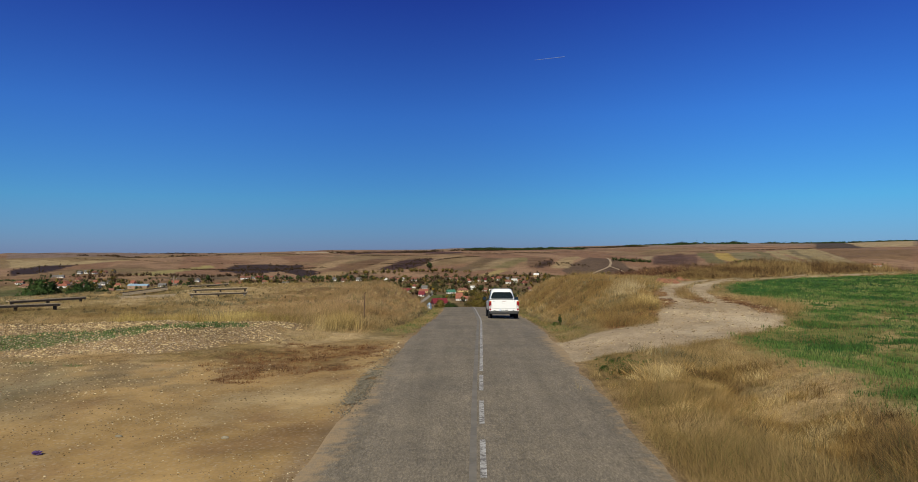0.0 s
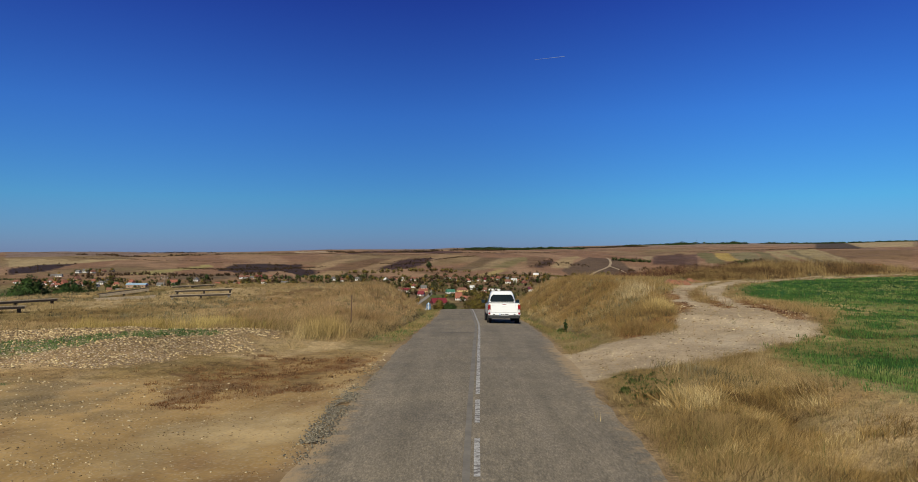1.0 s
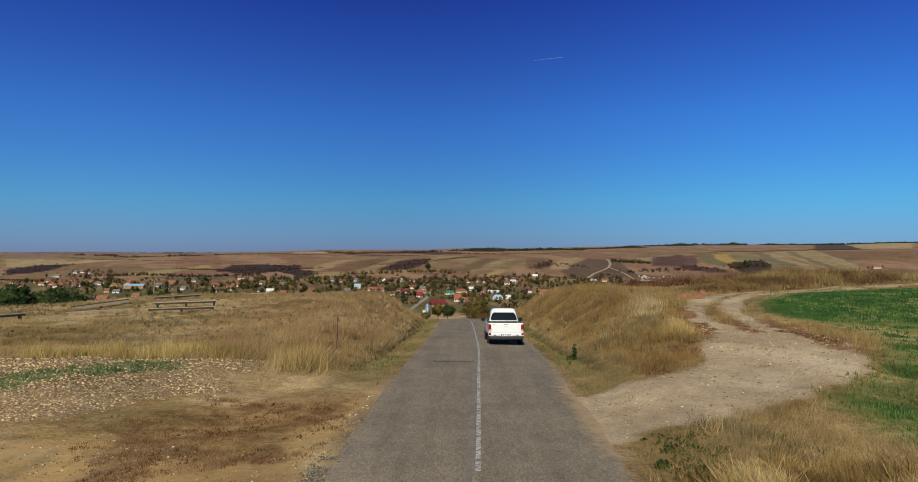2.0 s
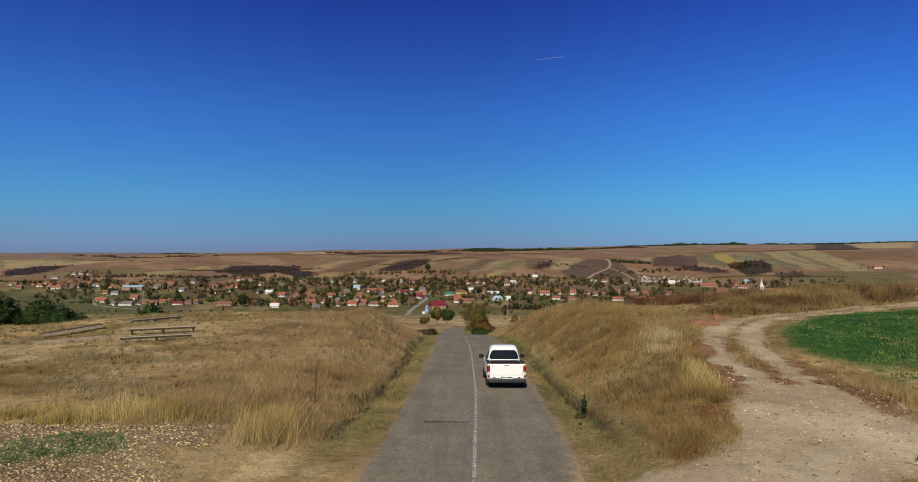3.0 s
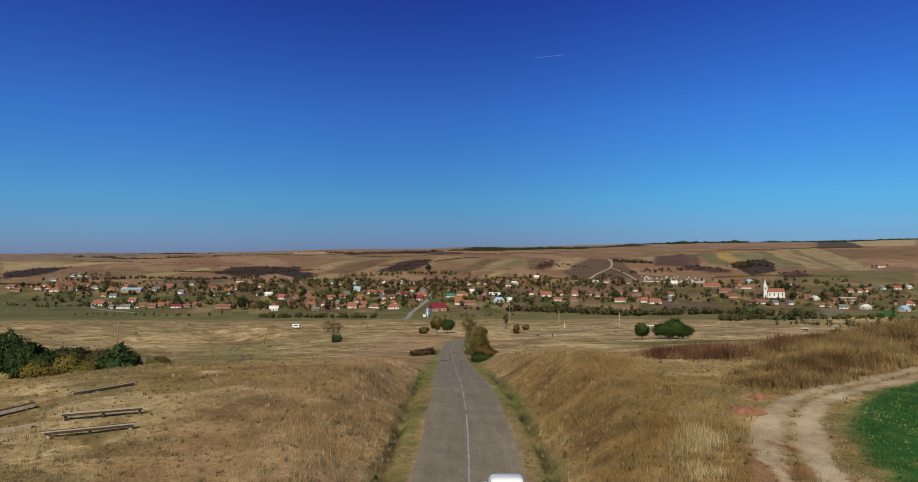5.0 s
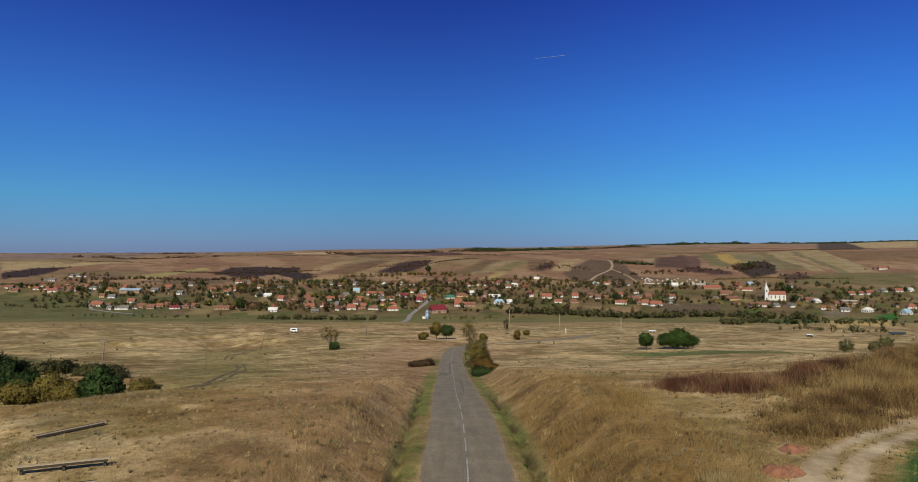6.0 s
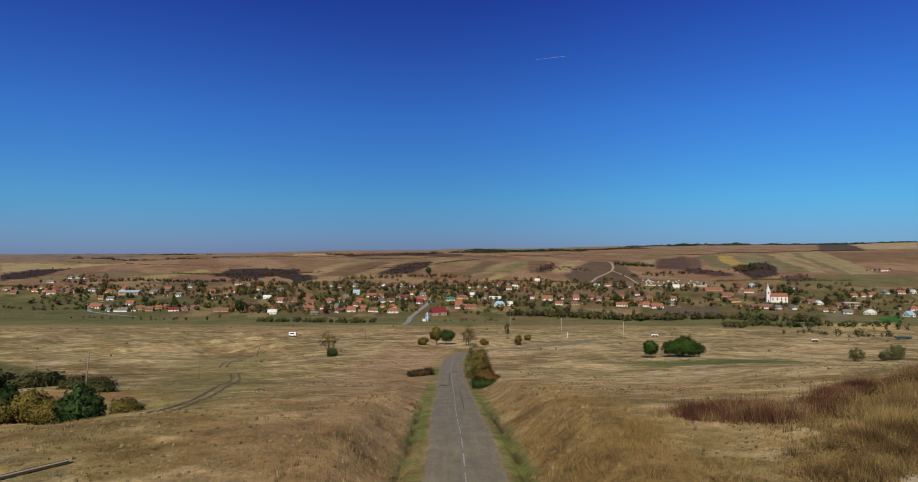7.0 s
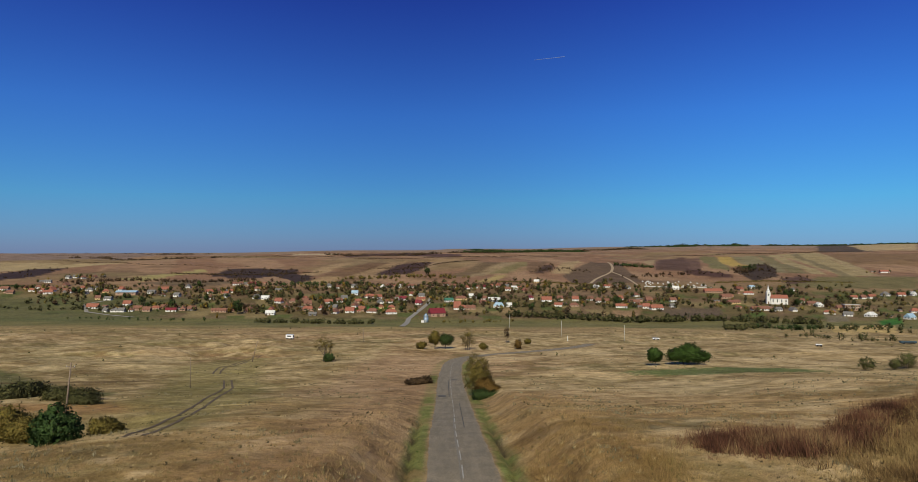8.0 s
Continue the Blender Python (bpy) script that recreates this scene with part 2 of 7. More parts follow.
def asphalt_material():
    m, nt, p = material("worn_asphalt")
    pos = nt.nodes.new("ShaderNodeNewGeometry").outputs["Position"]
    mp = nt.nodes.new("ShaderNodeMapping")
    mp.inputs["Scale"].default_value = (1.4, 0.09, 1.0)
    nt.links.new(pos, mp.inputs["Vector"])
    n1 = noise_tex(nt, 1.0, 5, 0.6, mp.outputs[0])
    n2 = noise_tex(nt, 0.5, 5, 0.6, pos)
    worn = nt.nodes.new("ShaderNodeMapping")
    worn.inputs["Scale"].default_value = (1.0, 0.3, 1.0)
    nt.links.new(pos, worn.inputs["Vector"])
    n3 = noise_tex(nt, 30, 3, 0.85, worn.outputs[0])
    n4 = noise_tex(nt, 7, 4, 0.7, worn.outputs[0])
    c = ramp(nt, n1, (0.3, (0.182, 0.156, 0.115)), (0.7, (0.252, 0.214, 0.16)))
    c = mix(nt, 'MULTIPLY', 0.8, c, ramp(nt, n2, (0.3, (0.78, 0.78, 0.8)), (0.7, (1.15, 1.12, 1.08))))
    c = mix(nt, 'MULTIPLY', 0.6, c, ramp(nt, n3, (0.34, (0.45, 0.45, 0.45)), (0.52, (1, 1, 1)), (0.68, (1.75, 1.7, 1.6))))
    c = mix(nt, 'MULTIPLY', 0.4, c, ramp(nt, n4, (0.35, (0.68, 0.67, 0.66)), (0.5, (1, 1, 1)), (0.65, (1.28, 1.26, 1.22))))
    dust = nt.nodes.new("ShaderNodeAttribute")
    dust.attribute_name = "dust"
    add = nt.nodes.new("ShaderNodeMath")
    add.operation = 'ADD'
    nt.links.new(dust.outputs["Fac"], add.inputs[0])
    nt.links.new(noise_tex(nt, 3.0, 6, 0.75, pos), add.inputs[1])
    c = mix(nt, 'MIX', ramp(nt, add.outputs[0], (0.72, (0, 0, 0)), (0.98, (1, 1, 1))), c, (0.37, 0.265, 0.15))
    nt.links.new(c, p.inputs["Base Color"])
    p.inputs["Roughness"].default_value = 0.9
    p.inputs["Specular IOR Level"].default_value = 0.2
    bump(nt, p, n3, 0.5, 0.02)
    return m


GROUND = ground_material()
ASPHALT = asphalt_material()


# ---- ground sheet ----
def mesh_object(name, verts, faces, mat, smooth=False, outward=None):
    """Link a mesh; outward gives each point the direction in which its leafy mass faces."""
    me = bpy.data.meshes.new(name)
    verts, faces = np.asarray(verts, np.float32), np.asarray(faces, np.int32)
    k = faces.shape[1]
    me.vertices.add(len(verts))
    me.vertices.foreach_set("co", verts.ravel())
    me.loops.add(faces.size)
    me.loops.foreach_set("vertex_index", faces.ravel())
    me.polygons.add(len(faces))
    me.polygons.foreach_set("loop_start", np.arange(0, faces.size, k, dtype=np.int32))
    me.polygons.foreach_set("loop_total", np.full(len(faces), k, np.int32))
    me.update(calc_edges=True)
    if smooth:
        me.polygons.foreach_set("use_smooth", np.ones(len(faces), bool))
    if outward is not None:
        outward = np.asarray(outward, np.float32)
        outward = outward / (np.linalg.norm(outward, axis=1)[:, None] + 1e-6)
        me.attributes.new("outward", 'FLOAT_VECTOR', 'POINT').data.foreach_set("vector", outward.ravel())
    me.materials.append(mat)
    return new(name, me)


STRAW, STRAW2 = (0.36, 0.245, 0.115), (0.42, 0.30, 0.15)
DIRT, PALE = (0.43, 0.29, 0.125), (0.48, 0.36, 0.19)
GREEN, SPARSE, OLIVE = (0.026, 0.09, 0.02), (0.17, 0.175, 0.06), (0.16, 0.14, 0.05)
TRACK = [(1.5, 23.6, 2.8), (4.5, 24.1, 2.1), (7.5, 25.8, 1.9), (10.3, 28.8, 2.3), (11.9, 33, 2.4), (12.7, 38, 2.0), (13.6, 43, 1.7), (15.6, 49, 1.5), (18.2, 53.8, 1.3), (20.5, 56.8, 1.1), (23, 59, .9), (27.3, 62.7, .7), (33.5, 66.5, .7), (48, 77.5, .7)]
# the two wheel lanes of the side track, and the strips of brown weeds along them
LANES = [[(9.6, 31, .9), (11.1, 36.4, .75), (12.2, 41.9, .65), (13.3, 45.8, .6), (15, 50.3, .6), (17.2, 54.4, .6), (19.2, 57.1, .5), (22.3, 59.9, .4), (27.1, 63.5, .35), (36.2, 68.6, .3), (48, 78, .3)],
         [(12.2, 31, .9), (13.6, 37.8, .75), (14.4, 41.4, .7), (15, 44.6, .65), (16.3, 48.8, .6), (18.1, 52.6, .55), (20.5, 56.3, .45), (23.1, 58.7, .35), (27.5, 62, .3), (34.8, 66.2, .3), (47, 76, .3)]]
FIELD_X = [(-80, 7.5), (12, 7.9), (20, 8.5), (24, 9), (27, 11.6), (30, 13.6), (35, 15.6), (40, 16.6), (45, 17.1), (49, 18), (53.3, 20), (57.6, 23.3), (61, 27), (62.5, 29.5), (64.2, 33.5), (66.2, 37), (72, 46), (84, 62), (120, 110)]
BROWN_STRIPS = [[(5.8, 27.0, .3), (7.6, 30.2, .45), (9.0, 33.5, .6), (10.0, 35.5, .9), (10.5, 37.9, .9), (11.0, 40.5, .7), (12.3, 44.9, .4), (13.5, 48, .2)],
                [(15.6, 49.5, .3), (14.3, 45.1, .5), (14.0, 42.9, .45), (13.2, 40, .45), (12.6, 37.5, .45), (11.9, 34.8, .3)],
                [(16.1, 45.5, .2), (15.4, 43, .4), (14.7, 39.1, .55), (14.2, 36, .6), (14.0, 33.5, .55), (13.4, 31, .4)]]
FIELDS = []


def land(colour, *corners):
    FIELDS.append((colour, corners))


# strips, burnt patches and scrub across the valley
land((0.27, 0.2, 0.17), (-1622, 2519), (-1455, 3572), (-827, 1825), (-1031, 1612))
land((0.42, 0.33, 0.19), (-1008, 1576), (-705, 1559), (-768, 1442), (-859, 1348))
land((0.055, 0.038, 0.04), (-824, 1293), (-837, 1420), (-763, 1407), (-723, 1230), (-744, 1170))
land((0.36, 0.31, 0.14), (-564, 1200), (-498, 1395), (-470, 1377), (-507, 1171))
land((0.36, 0.25, 0.14), (-256, 1114), (-183, 1557), (22, 1765), (-144, 1234), (-226, 1099))
land((0.05, 0.035, 0.035), (-440, 1262), (-404, 1400), (-312, 1397), (-322, 1302), (-344, 1232))
land((0.05, 0.035, 0.035), (-327, 1324), (-252, 1271), (-261, 1175), (-326, 1276))
land((0.07, 0.045, 0.04), (-150, 1275), (-124, 1457), (-58, 1582), (-46, 1553), (-89, 1293))
land((0.42, 0.33, 0.15), (34, 1182), (69, 1297), (93, 1299), (53, 1172))
land((0.38, 0.29, 0.18), (170, 1346), (258, 1579), (267, 1560), (197, 1346))
land((0.1, 0.06, 0.045), (131, 1340), (165, 1441), (197, 1494), (171, 1354))
land((0.15, 0.105, 0.075), (184, 1292), (288, 1570), (340, 1516), (302, 1182), (181, 1146))
land((0.38, 0.29, 0.18), (416, 1617), (516, 1874), (386, 1436))
land((0.17, 0.105, 0.08), (453, 1656), (594, 1937), (628, 1876), (469, 1390), (392, 1436))
land((0.2, 0.18, 0.09), (644, 1920), (711, 1989), (532, 1407), (509, 1455))
land((0.45, 0.33, 0.11), (711, 1989), (759, 2015), (615, 1530), (561, 1482))
land((0.25, 0.22, 0.13), (759, 2015), (843, 2040), (613, 1336), (584, 1396))
land((0.36, 0.29, 0.16), (934, 2096), (1104, 2212), (732, 1297), (677, 1274))
land((0.07, 0.05, 0.04), (527, 1380), (717, 1706), (632, 1438), (568, 1283), (490, 1197))
land((0.09, 0.06, 0.05), (530, 1199), (615, 1307), (603, 1219), (534, 1146))
land((0.24, 0.155, 0.09), (1069, 2131), (1373, 2143), (1008, 1580), (852, 1596))
land((0.19, 0.165, 0.08), (547, 1100), (510, 1154), (640, 1281), (808, 1272), (696, 1100))
land((0.11, 0.085, 0.07), (2149, 4282), (2670, 4840), (1376, 2383), (1102, 2189))
land((0.45, 0.35, 0.21), (1888, 3456), (3158, 4898), (1634, 2546), (1377, 2419))
land((0.3, 0.2, 0.12), (188, 899), (227, 899), (203, 828), (178, 840))
land((0.14, 0.105, 0.075), (245, 908), (330, 921), (299, 828), (250, 828))
land((0.45, 0.34, 0.15), (350, 701), (438, 740), (284, 486), (246, 492))
land((0.05, 0.15, 0.03), (457, 798), (506, 841), (470, 777), (417, 720))
land((0.1, 0.14, 0.04), (306, 828), (371, 895), (363, 859), (310, 797))
land((0.2, 0.17, 0.12), (428, 853), (465, 871), (425, 798), (393, 785))
land((0.22, 0.15, 0.1), (149, 1053), (246, 1066), (220, 991), (148, 991))
land((0.05, 0.15, 0.03), (-128, 911), (-100, 929), (-76, 911), (-101, 874))
land((0.3, 0.22, 0.12), (56, 916), (80, 899), (67, 864), (46, 875))
land((0.2, 0.13, 0.08), (-208, 1147), (-171, 1146), (-60, 1647), (-112, 1621))
land((0.34, 0.24, 0.15), (-174, 1164), (-141, 1204), (-6, 1565), (-60, 1647))
land((0.19, 0.135, 0.08), (-24, 1234), (16, 1254), (96, 1557), (57, 1554))
land((0.33, 0.25, 0.15), (16, 1254), (47, 1284), (134, 1558), (96, 1557))
land((0.24, 0.2, 0.1), (54, 1314), (91, 1317), (172, 1558), (136, 1558))
land((0.3, 0.2, 0.12), (91, 1317), (133, 1356), (204, 1565), (172, 1558))
land((0.21, 0.18, 0.1), (843, 2040), (888, 2069), (644, 1322), (613, 1336))
land((0.37, 0.3, 0.17), (888, 2069), (934, 2096), (669, 1307), (644, 1322))
land((0.23, 0.19, 0.11), (971, 2102), (987, 2090), (705, 1296), (677, 1274))
land((0.39, 0.31, 0.18), (1104, 2212), (1094, 2166), (777, 1339), (732, 1297))
land((0.3, 0.25, 0.13), (-672, 1266), (-530, 1434), (-499, 1591), (-569, 1310))
land((0.17, 0.125, 0.085), (-514, 1146), (-442, 1200), (-325, 1164), (-395, 1099))
land((0.38, 0.27, 0.16), (-285, 1296), (-255, 1564), (-227, 1585), (-245, 1268))
land((0.2, 0.125, 0.075), (-241, 1268), (-193, 1607), (-147, 1566), (-195, 1245))
land((0.34, 0.235, 0.14), (-191, 1245), (-141, 1560), (-111, 1574), (-149, 1238))
land((0.39, 0.29, 0.17), (171, 1334), (222, 1532), (273, 1612), (206, 1331))
land((0.21, 0.135, 0.085), (148, 1555), (195, 1562), (154, 1332), (128, 1352))
land((0.075, 0.046, 0.045), (-149, 1302), (-129, 1476), (-76, 1657), (-54, 1567), (-73, 1405), (-98, 1295), (-118, 1277))
land((0.06, 0.042, 0.042), (-440, 1295), (-447, 1399), (-391, 1425), (-306, 1386), (-300, 1329), (-340, 1224), (-381, 1210))
land((0.06, 0.042, 0.042), (-313, 1280), (-300, 1337), (-241, 1213), (-257, 1149))
land((0.12, 0.072, 0.065), (-349, 2145), (-285, 2414), (-174, 2520), (-157, 2285), (-283, 1887))
land((0.12, 0.072, 0.065), (-174, 2520), (11, 2297), (9, 1789), (-140, 2033))
land((0.5, 0.4, 0.28), (-608, 2611), (-410, 2453), (-396, 2258), (-517, 2225))
land((0.085, 0.055, 0.045), (137, 1326), (163, 1427), (196, 1480), (179, 1374), (151, 1321))
land((0.13, 0.08, 0.062), (376, 1378), (514, 1822), (603, 1925), (494, 1533), (432, 1361))
land((0.1, 0.056, 0.046), (452, 1438), (469, 1388), (501, 1326), (466, 1236), (442, 1280), (411, 1307))
land((0.12, 0.075, 0.06), (557, 1260), (620, 1305), (591, 1196), (528, 1155))


def inside(x, y, pts):
    """Signed distance to a convex outline of points, positive inside."""
    d = np.full(np.shape(x), 1e9)
    area = sum(pts[i - 1][0] * pts[i][1] - pts[i][0] * pts[i - 1][1] for i in range(len(pts)))
    for i in range(len(pts)):
        (ax, ay), (bx, by) = pts[i - 1], pts[i]
        n = math.hypot(bx - ax, by - ay)
        s = ((bx - ax) * (y - ay) - (by - ay) * (x - ax)) / n
        d = np.minimum(d, s if area > 0 else -s)
    return d


def along(x, y, pts):
    """Distance to a line of (x, y, half width) points, less its half width."""
    best = np.full(np.shape(x), 1e9)
    for (ax, ay, aw), (bx, by, bw) in zip(pts, pts[1:]):
        t = np.clip(((x - ax) * (bx - ax) + (y - ay) * (by - ay)) / ((bx - ax) ** 2 + (by - ay) ** 2), 0, 1)
        best = np.minimum(best, np.hypot(x - ax - t * (bx - ax), y - ay - t * (by - ay)) - aw - t * (bw - aw))
    return best


def field_edge(x, y):
    """Depth inside the green crop field on the right, metres."""
    return np.minimum((x - curve(FIELD_X, y)) * .8, 105 - y)


def green_growth(x, y, fine):
    """Where green weeds grow among the stones."""
    g = np.exp(-(np.maximum(along(x, y, [(-24, 25.2, 1.2), (-18, 24.6, 1.3), (-15.2, 24.6, 1.2), (-13, 25.4, .9), (-11.6, 27.4, .6), (-10, 29.4, .4)]), 0) / .6) ** 2)
    g = g + .38 * np.exp(-(((x + 11.8) / 1.6) ** 2 + ((y - 21.1) / .6) ** 2)) + .6 * np.exp(-(((x + 9.3) / 1.4) ** 2 + ((y - 28.6) / 1.0) ** 2))
    return step(.25, .6, g + .55 * fine + .5 * rough(x, y, 1.0, 67)) * step(.08, .3, g)


def cover(x, y):
    """Colour of the land's cover, and how pebbly it is."""
    d = bend(x, y)
    e = abs(d)
    big, mid, fine = rough(x, y, 14, 31), rough(x, y, 4, 37), rough(x, y, 1.1, 41, 3)
    col = np.zeros((*np.shape(x), 3))
    col[:] = STRAW

    def lay(colour, f):
        col[:] = col + (np.array(colour) - col) * np.clip(f, 0, 1)[..., None]
    lay(STRAW2, step(-.1, .5, big + .3 * fine))
    lay((0.25, 0.155, 0.07), .7 * step(0, .45, mid + .4 * fine - .1))
    lay(OLIVE, .5 * step(.15, .5, rough(x, y, 22, 47) + .3 * fine))
    lay((0.19, 0.165, 0.09), .7 * step(.18, .42, rough(x, y, 6, 48) + .3 * fine))
    lay((0.47, 0.36, 0.19), .7 * step(.2, .45, rough(x, y, 9, 49) + .2 * fine))
    far = step(95, 170, y)
    lay((0.385, 0.26, 0.15), .8 * far)
    lay((0.23, 0.20, 0.085), far * .6 * step(.0, .4, rough(x, y, 70, 51) - .1 + .4 * step(330, 620, y)))
    lay((0.48, 0.35, 0.20), far * .8 * step(.05, .4, rough(x, y, 50, 57)) * (1 - step(320, 420, y)))
    lay((0.29, 0.22, 0.10), step(360, 520, y) * .5)
    lay((0.155, 0.15, 0.06), step(540, 690, y) * .85)
    lay((0.12, 0.125, 0.05), step(480, 620, y) * .6 * step(0, .4, rough(x, y, 60, 59)))
    lay((0.37, 0.29, 0.15), far * .65 * step(12, 40, x) * (1 - step(400, 560, y)))
    # olive and pale patches, doubling as the meadow's lit and shaded relief
    lay((0.17, 0.145, 0.06), far * .7 * step(.12, .4, rough(x, y, 26, 58) + .35 * rough(x, y, 5, 60)) * (1 - step(420, 600, y)))
    lay((0.53, 0.41, 0.24), far * .75 * step(.1, .4, rough(x, y * .6, 24, 62) + .35 * rough(x, y, 4, 64)) * (1 - step(300, 400, y)))
    lay((0.23, 0.20, 0.085), .5 * step(-18, -34, x) * step(75, 110, y) * (1 - step(330, 420, y)))
    blot = rough(x, y, 8, 181) + .55 * rough(x, y, 2.0, 183, 3)
    lay((0.185, 0.125, 0.05), .7 * step(.08, .5, blot) * (1 - step(420, 560, y)))
    lay((0.56, 0.43, 0.25), .65 * step(.1, .5, -blot) * (1 - step(420, 560, y)))
    rb = step(4.3, 5.5, d) * (1 - step(11, 15, d)) * step(26, 32, y) * (1 - step(80, 130, y))
    lay((0.27, 0.165, 0.06), rb * .6)
    lay((0.13, 0.08, 0.035), rb * .7 * step(.1, .45, rough(x, y, 3.2, 185) + .3 * fine))
    lb = step(4.3, 5.5, -d) * (1 - step(12, 20, -d)) * step(30, 36, y) * (1 - step(150, 260, y))
    lay((0.33, 0.205, 0.115), lb * .6)
    lay((0.17, 0.11, 0.06), lb * .7 * step(.1, .45, rough(x, y, 3.6, 187) + .3 * fine))
    # lay-by of bare earth on the left
    bare = (1 - step(-.8, .8, (y - 20.5 - 1.2 * step(-2, -8, x) + 2.2 * mid))) * step(-2, -2.7, d) * step(-40, -30, y)
    strip = step(-2.2, -2.6, d) * (1 - step(0, .5, -d - 2.75 - 1.1 * (1 - step(19, 29, y)) + .3 * fine)) * step(15, 18, y) * (1 - step(28, 31, y))
    bare = np.maximum(bare, strip)
    lay(DIRT, bare)
    lay(PALE, bare * step(.0, .5, mid + .3 * fine))
    lay((0.30, 0.19, 0.09), bare * .8 * step(.15, .55, rough(x, y, 2.5, 61)))
    lay((0.215, 0.19, 0.115), bare * .8 * step(-6.5, -10.5, x + .6 * (y - 18)) * step(-.45, .2, mid) * step(13, 17, y))
    lay((0.22, 0.165, 0.09), bare * .75 * step(-4.5, -8, x) * step(-.1, .3, rough(x, y, 1.6, 63) + .5 * fine) * step(13, 19, y))
    red = inside(x, y, [(-2.9, 25.6), (-2.9, 23), (-3.5, 20.6), (-4.6, 19.3), (-6.2, 18.4), (-8.0, 21.3), (-6.6, 24.4), (-5.4, 25.6)]) + 1.1 * mid + 1.2 * fine
    lay((0.17, 0.095, 0.045), .7 * step(-.2, .6, red + 1.2 * rough(x, y * 1.6, .8, 143)) * step(-.2, .2, fine + .6 * grain(x, y, .45, 7)))
    heap = .12 * (hull(x, y, GRAVEL) + 1.6 * fine + .8 * mid)
    peb = step(0, .12, heap)
    lay((0.27, 0.19, 0.11), peb)
    lay((0.10, 0.145, 0.05), .9 * green_growth(x, y, fine))
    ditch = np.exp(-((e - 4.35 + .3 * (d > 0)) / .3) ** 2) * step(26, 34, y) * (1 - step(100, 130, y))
    # road verges
    verge = (1 - step(4.2, 5.2, e + .5 * mid)) * np.where(d > 0, step(15, 24, y), step(25, 30, y)) * (1 - step(250, 270, y))
    lay((0.27, 0.205, 0.095), verge)
    lay((0.15, 0.16, 0.05), verge * .75 * step(.1, .5, rough(x, y, 3, 71)) * step(27, 40, y))
    lay((0.155, 0.185, 0.055), verge * .85 * step(50, 85, y) * step(-.4, .1, rough(x, y, 5, 195)))
    # the ditches' shadow, laid into the ground colour as a dark band
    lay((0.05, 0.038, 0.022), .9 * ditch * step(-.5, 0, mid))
    # dark brown under the shoulder weeds, painting the shade in their gaps
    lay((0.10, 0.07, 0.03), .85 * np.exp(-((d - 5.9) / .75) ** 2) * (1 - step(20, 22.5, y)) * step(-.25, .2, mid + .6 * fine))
    sh = 1 - step(2.7, 3.2, e + .25 * fine)
    lay((0.30, 0.215, 0.125), sh * step(-30, -10, y) * (1 - step(343, 347, y)))
    # crop field, side track
    q = field_edge(x, y) + .5 * mid + .35 * fine
    fld = step(-.3, .9, q) * step(-60, -40, y)
    lay(SPARSE, fld)
    lay((0.36, 0.28, 0.13), fld * .8 * step(.0, .35, rough(x, y, 3.2, 75) + .4 * fine))
    dense = np.maximum(step(38, 42, y + 2.5 * mid + .12 * (x - 17)), step(.05, .4, rough(x, y, 3, 73) + 1.1 * fine + .12) * step(.1, 1.4, q))
    dense = dense * step(.1, 1.2, q)
    lay(GREEN, dense * fld)
    lay((0.055, 0.115, 0.03), dense * fld * .6 * step(.0, .4, fine + .5 * mid))
    way = 1 - step(-.1, .3, along(x, y, TRACK) + .5 * fine + .25 * mid)
    apron = way * (1 - step(35, 42, y + 1.5 * mid))
    lay((0.36, 0.275, 0.145), way * .85)
    lay((0.40, 0.315, 0.215), apron)
    lay((0.455, 0.375, 0.27), apron * .8 * step(-.1, .35, mid))
    trk = apron
    for line in LANES:
        lane_ = 1 - step(-.12, .2, along(x, y, line) + .3 * fine + .1 * mid)
        lay((0.42, 0.33, 0.22), lane_)
        lay((0.48, 0.395, 0.28), lane_ * .6 * step(0, .4, mid))
        trk = np.maximum(trk, lane_)
    for line in BROWN_STRIPS:
        lay((0.19, 0.095, 0.04), .85 * (1 - step(-.1, .3, along(x, y, line) + .3 + .55 * mid + .8 * fine)))
    lay((0.085, 0.13, 0.04), .85 * step(0, .5, 1 - ((x - 56) / 24) ** 2 - ((y - 178) / 11) ** 2 + .5 * fine))
    lay((0.51, 0.375, 0.225), .45 * step(.12, .3, rough(x, y, 11, 19, 4)) * step(-50, -68, x) * (1 - step(112, 135, -x)) * step(250, 275, y) * (1 - step(310, 350, y)))
    lay((0.24, 0.15, 0.08), .7 * step(.1, .3, -rough(x, y, 11, 19, 4)) * step(-50, -68, x) * (1 - step(112, 135, -x)) * step(250, 275, y) * (1 - step(310, 350, y)))
    # hollow, gully and worn places of the left meadow; the gully's shadow is painted on
    wob = 4 * rough(x, y, 14, 171) + 1.5 * rough(x, y, 3, 173)
    lay((0.085, 0.095, 0.035), .8 * (1 - step(-1, 3.5, along(x, y, [(-130, 215, 4), (-105, 193, 5), (-82, 166, 5), (-60, 148, 2)]) + wob)))
    lay((0.30, 0.165, 0.07), .65 * (1 - step(-1, 3, along(x, y, [(-62, 128, 3), (-46, 124, 4), (-36, 121, 1)]) + wob)))
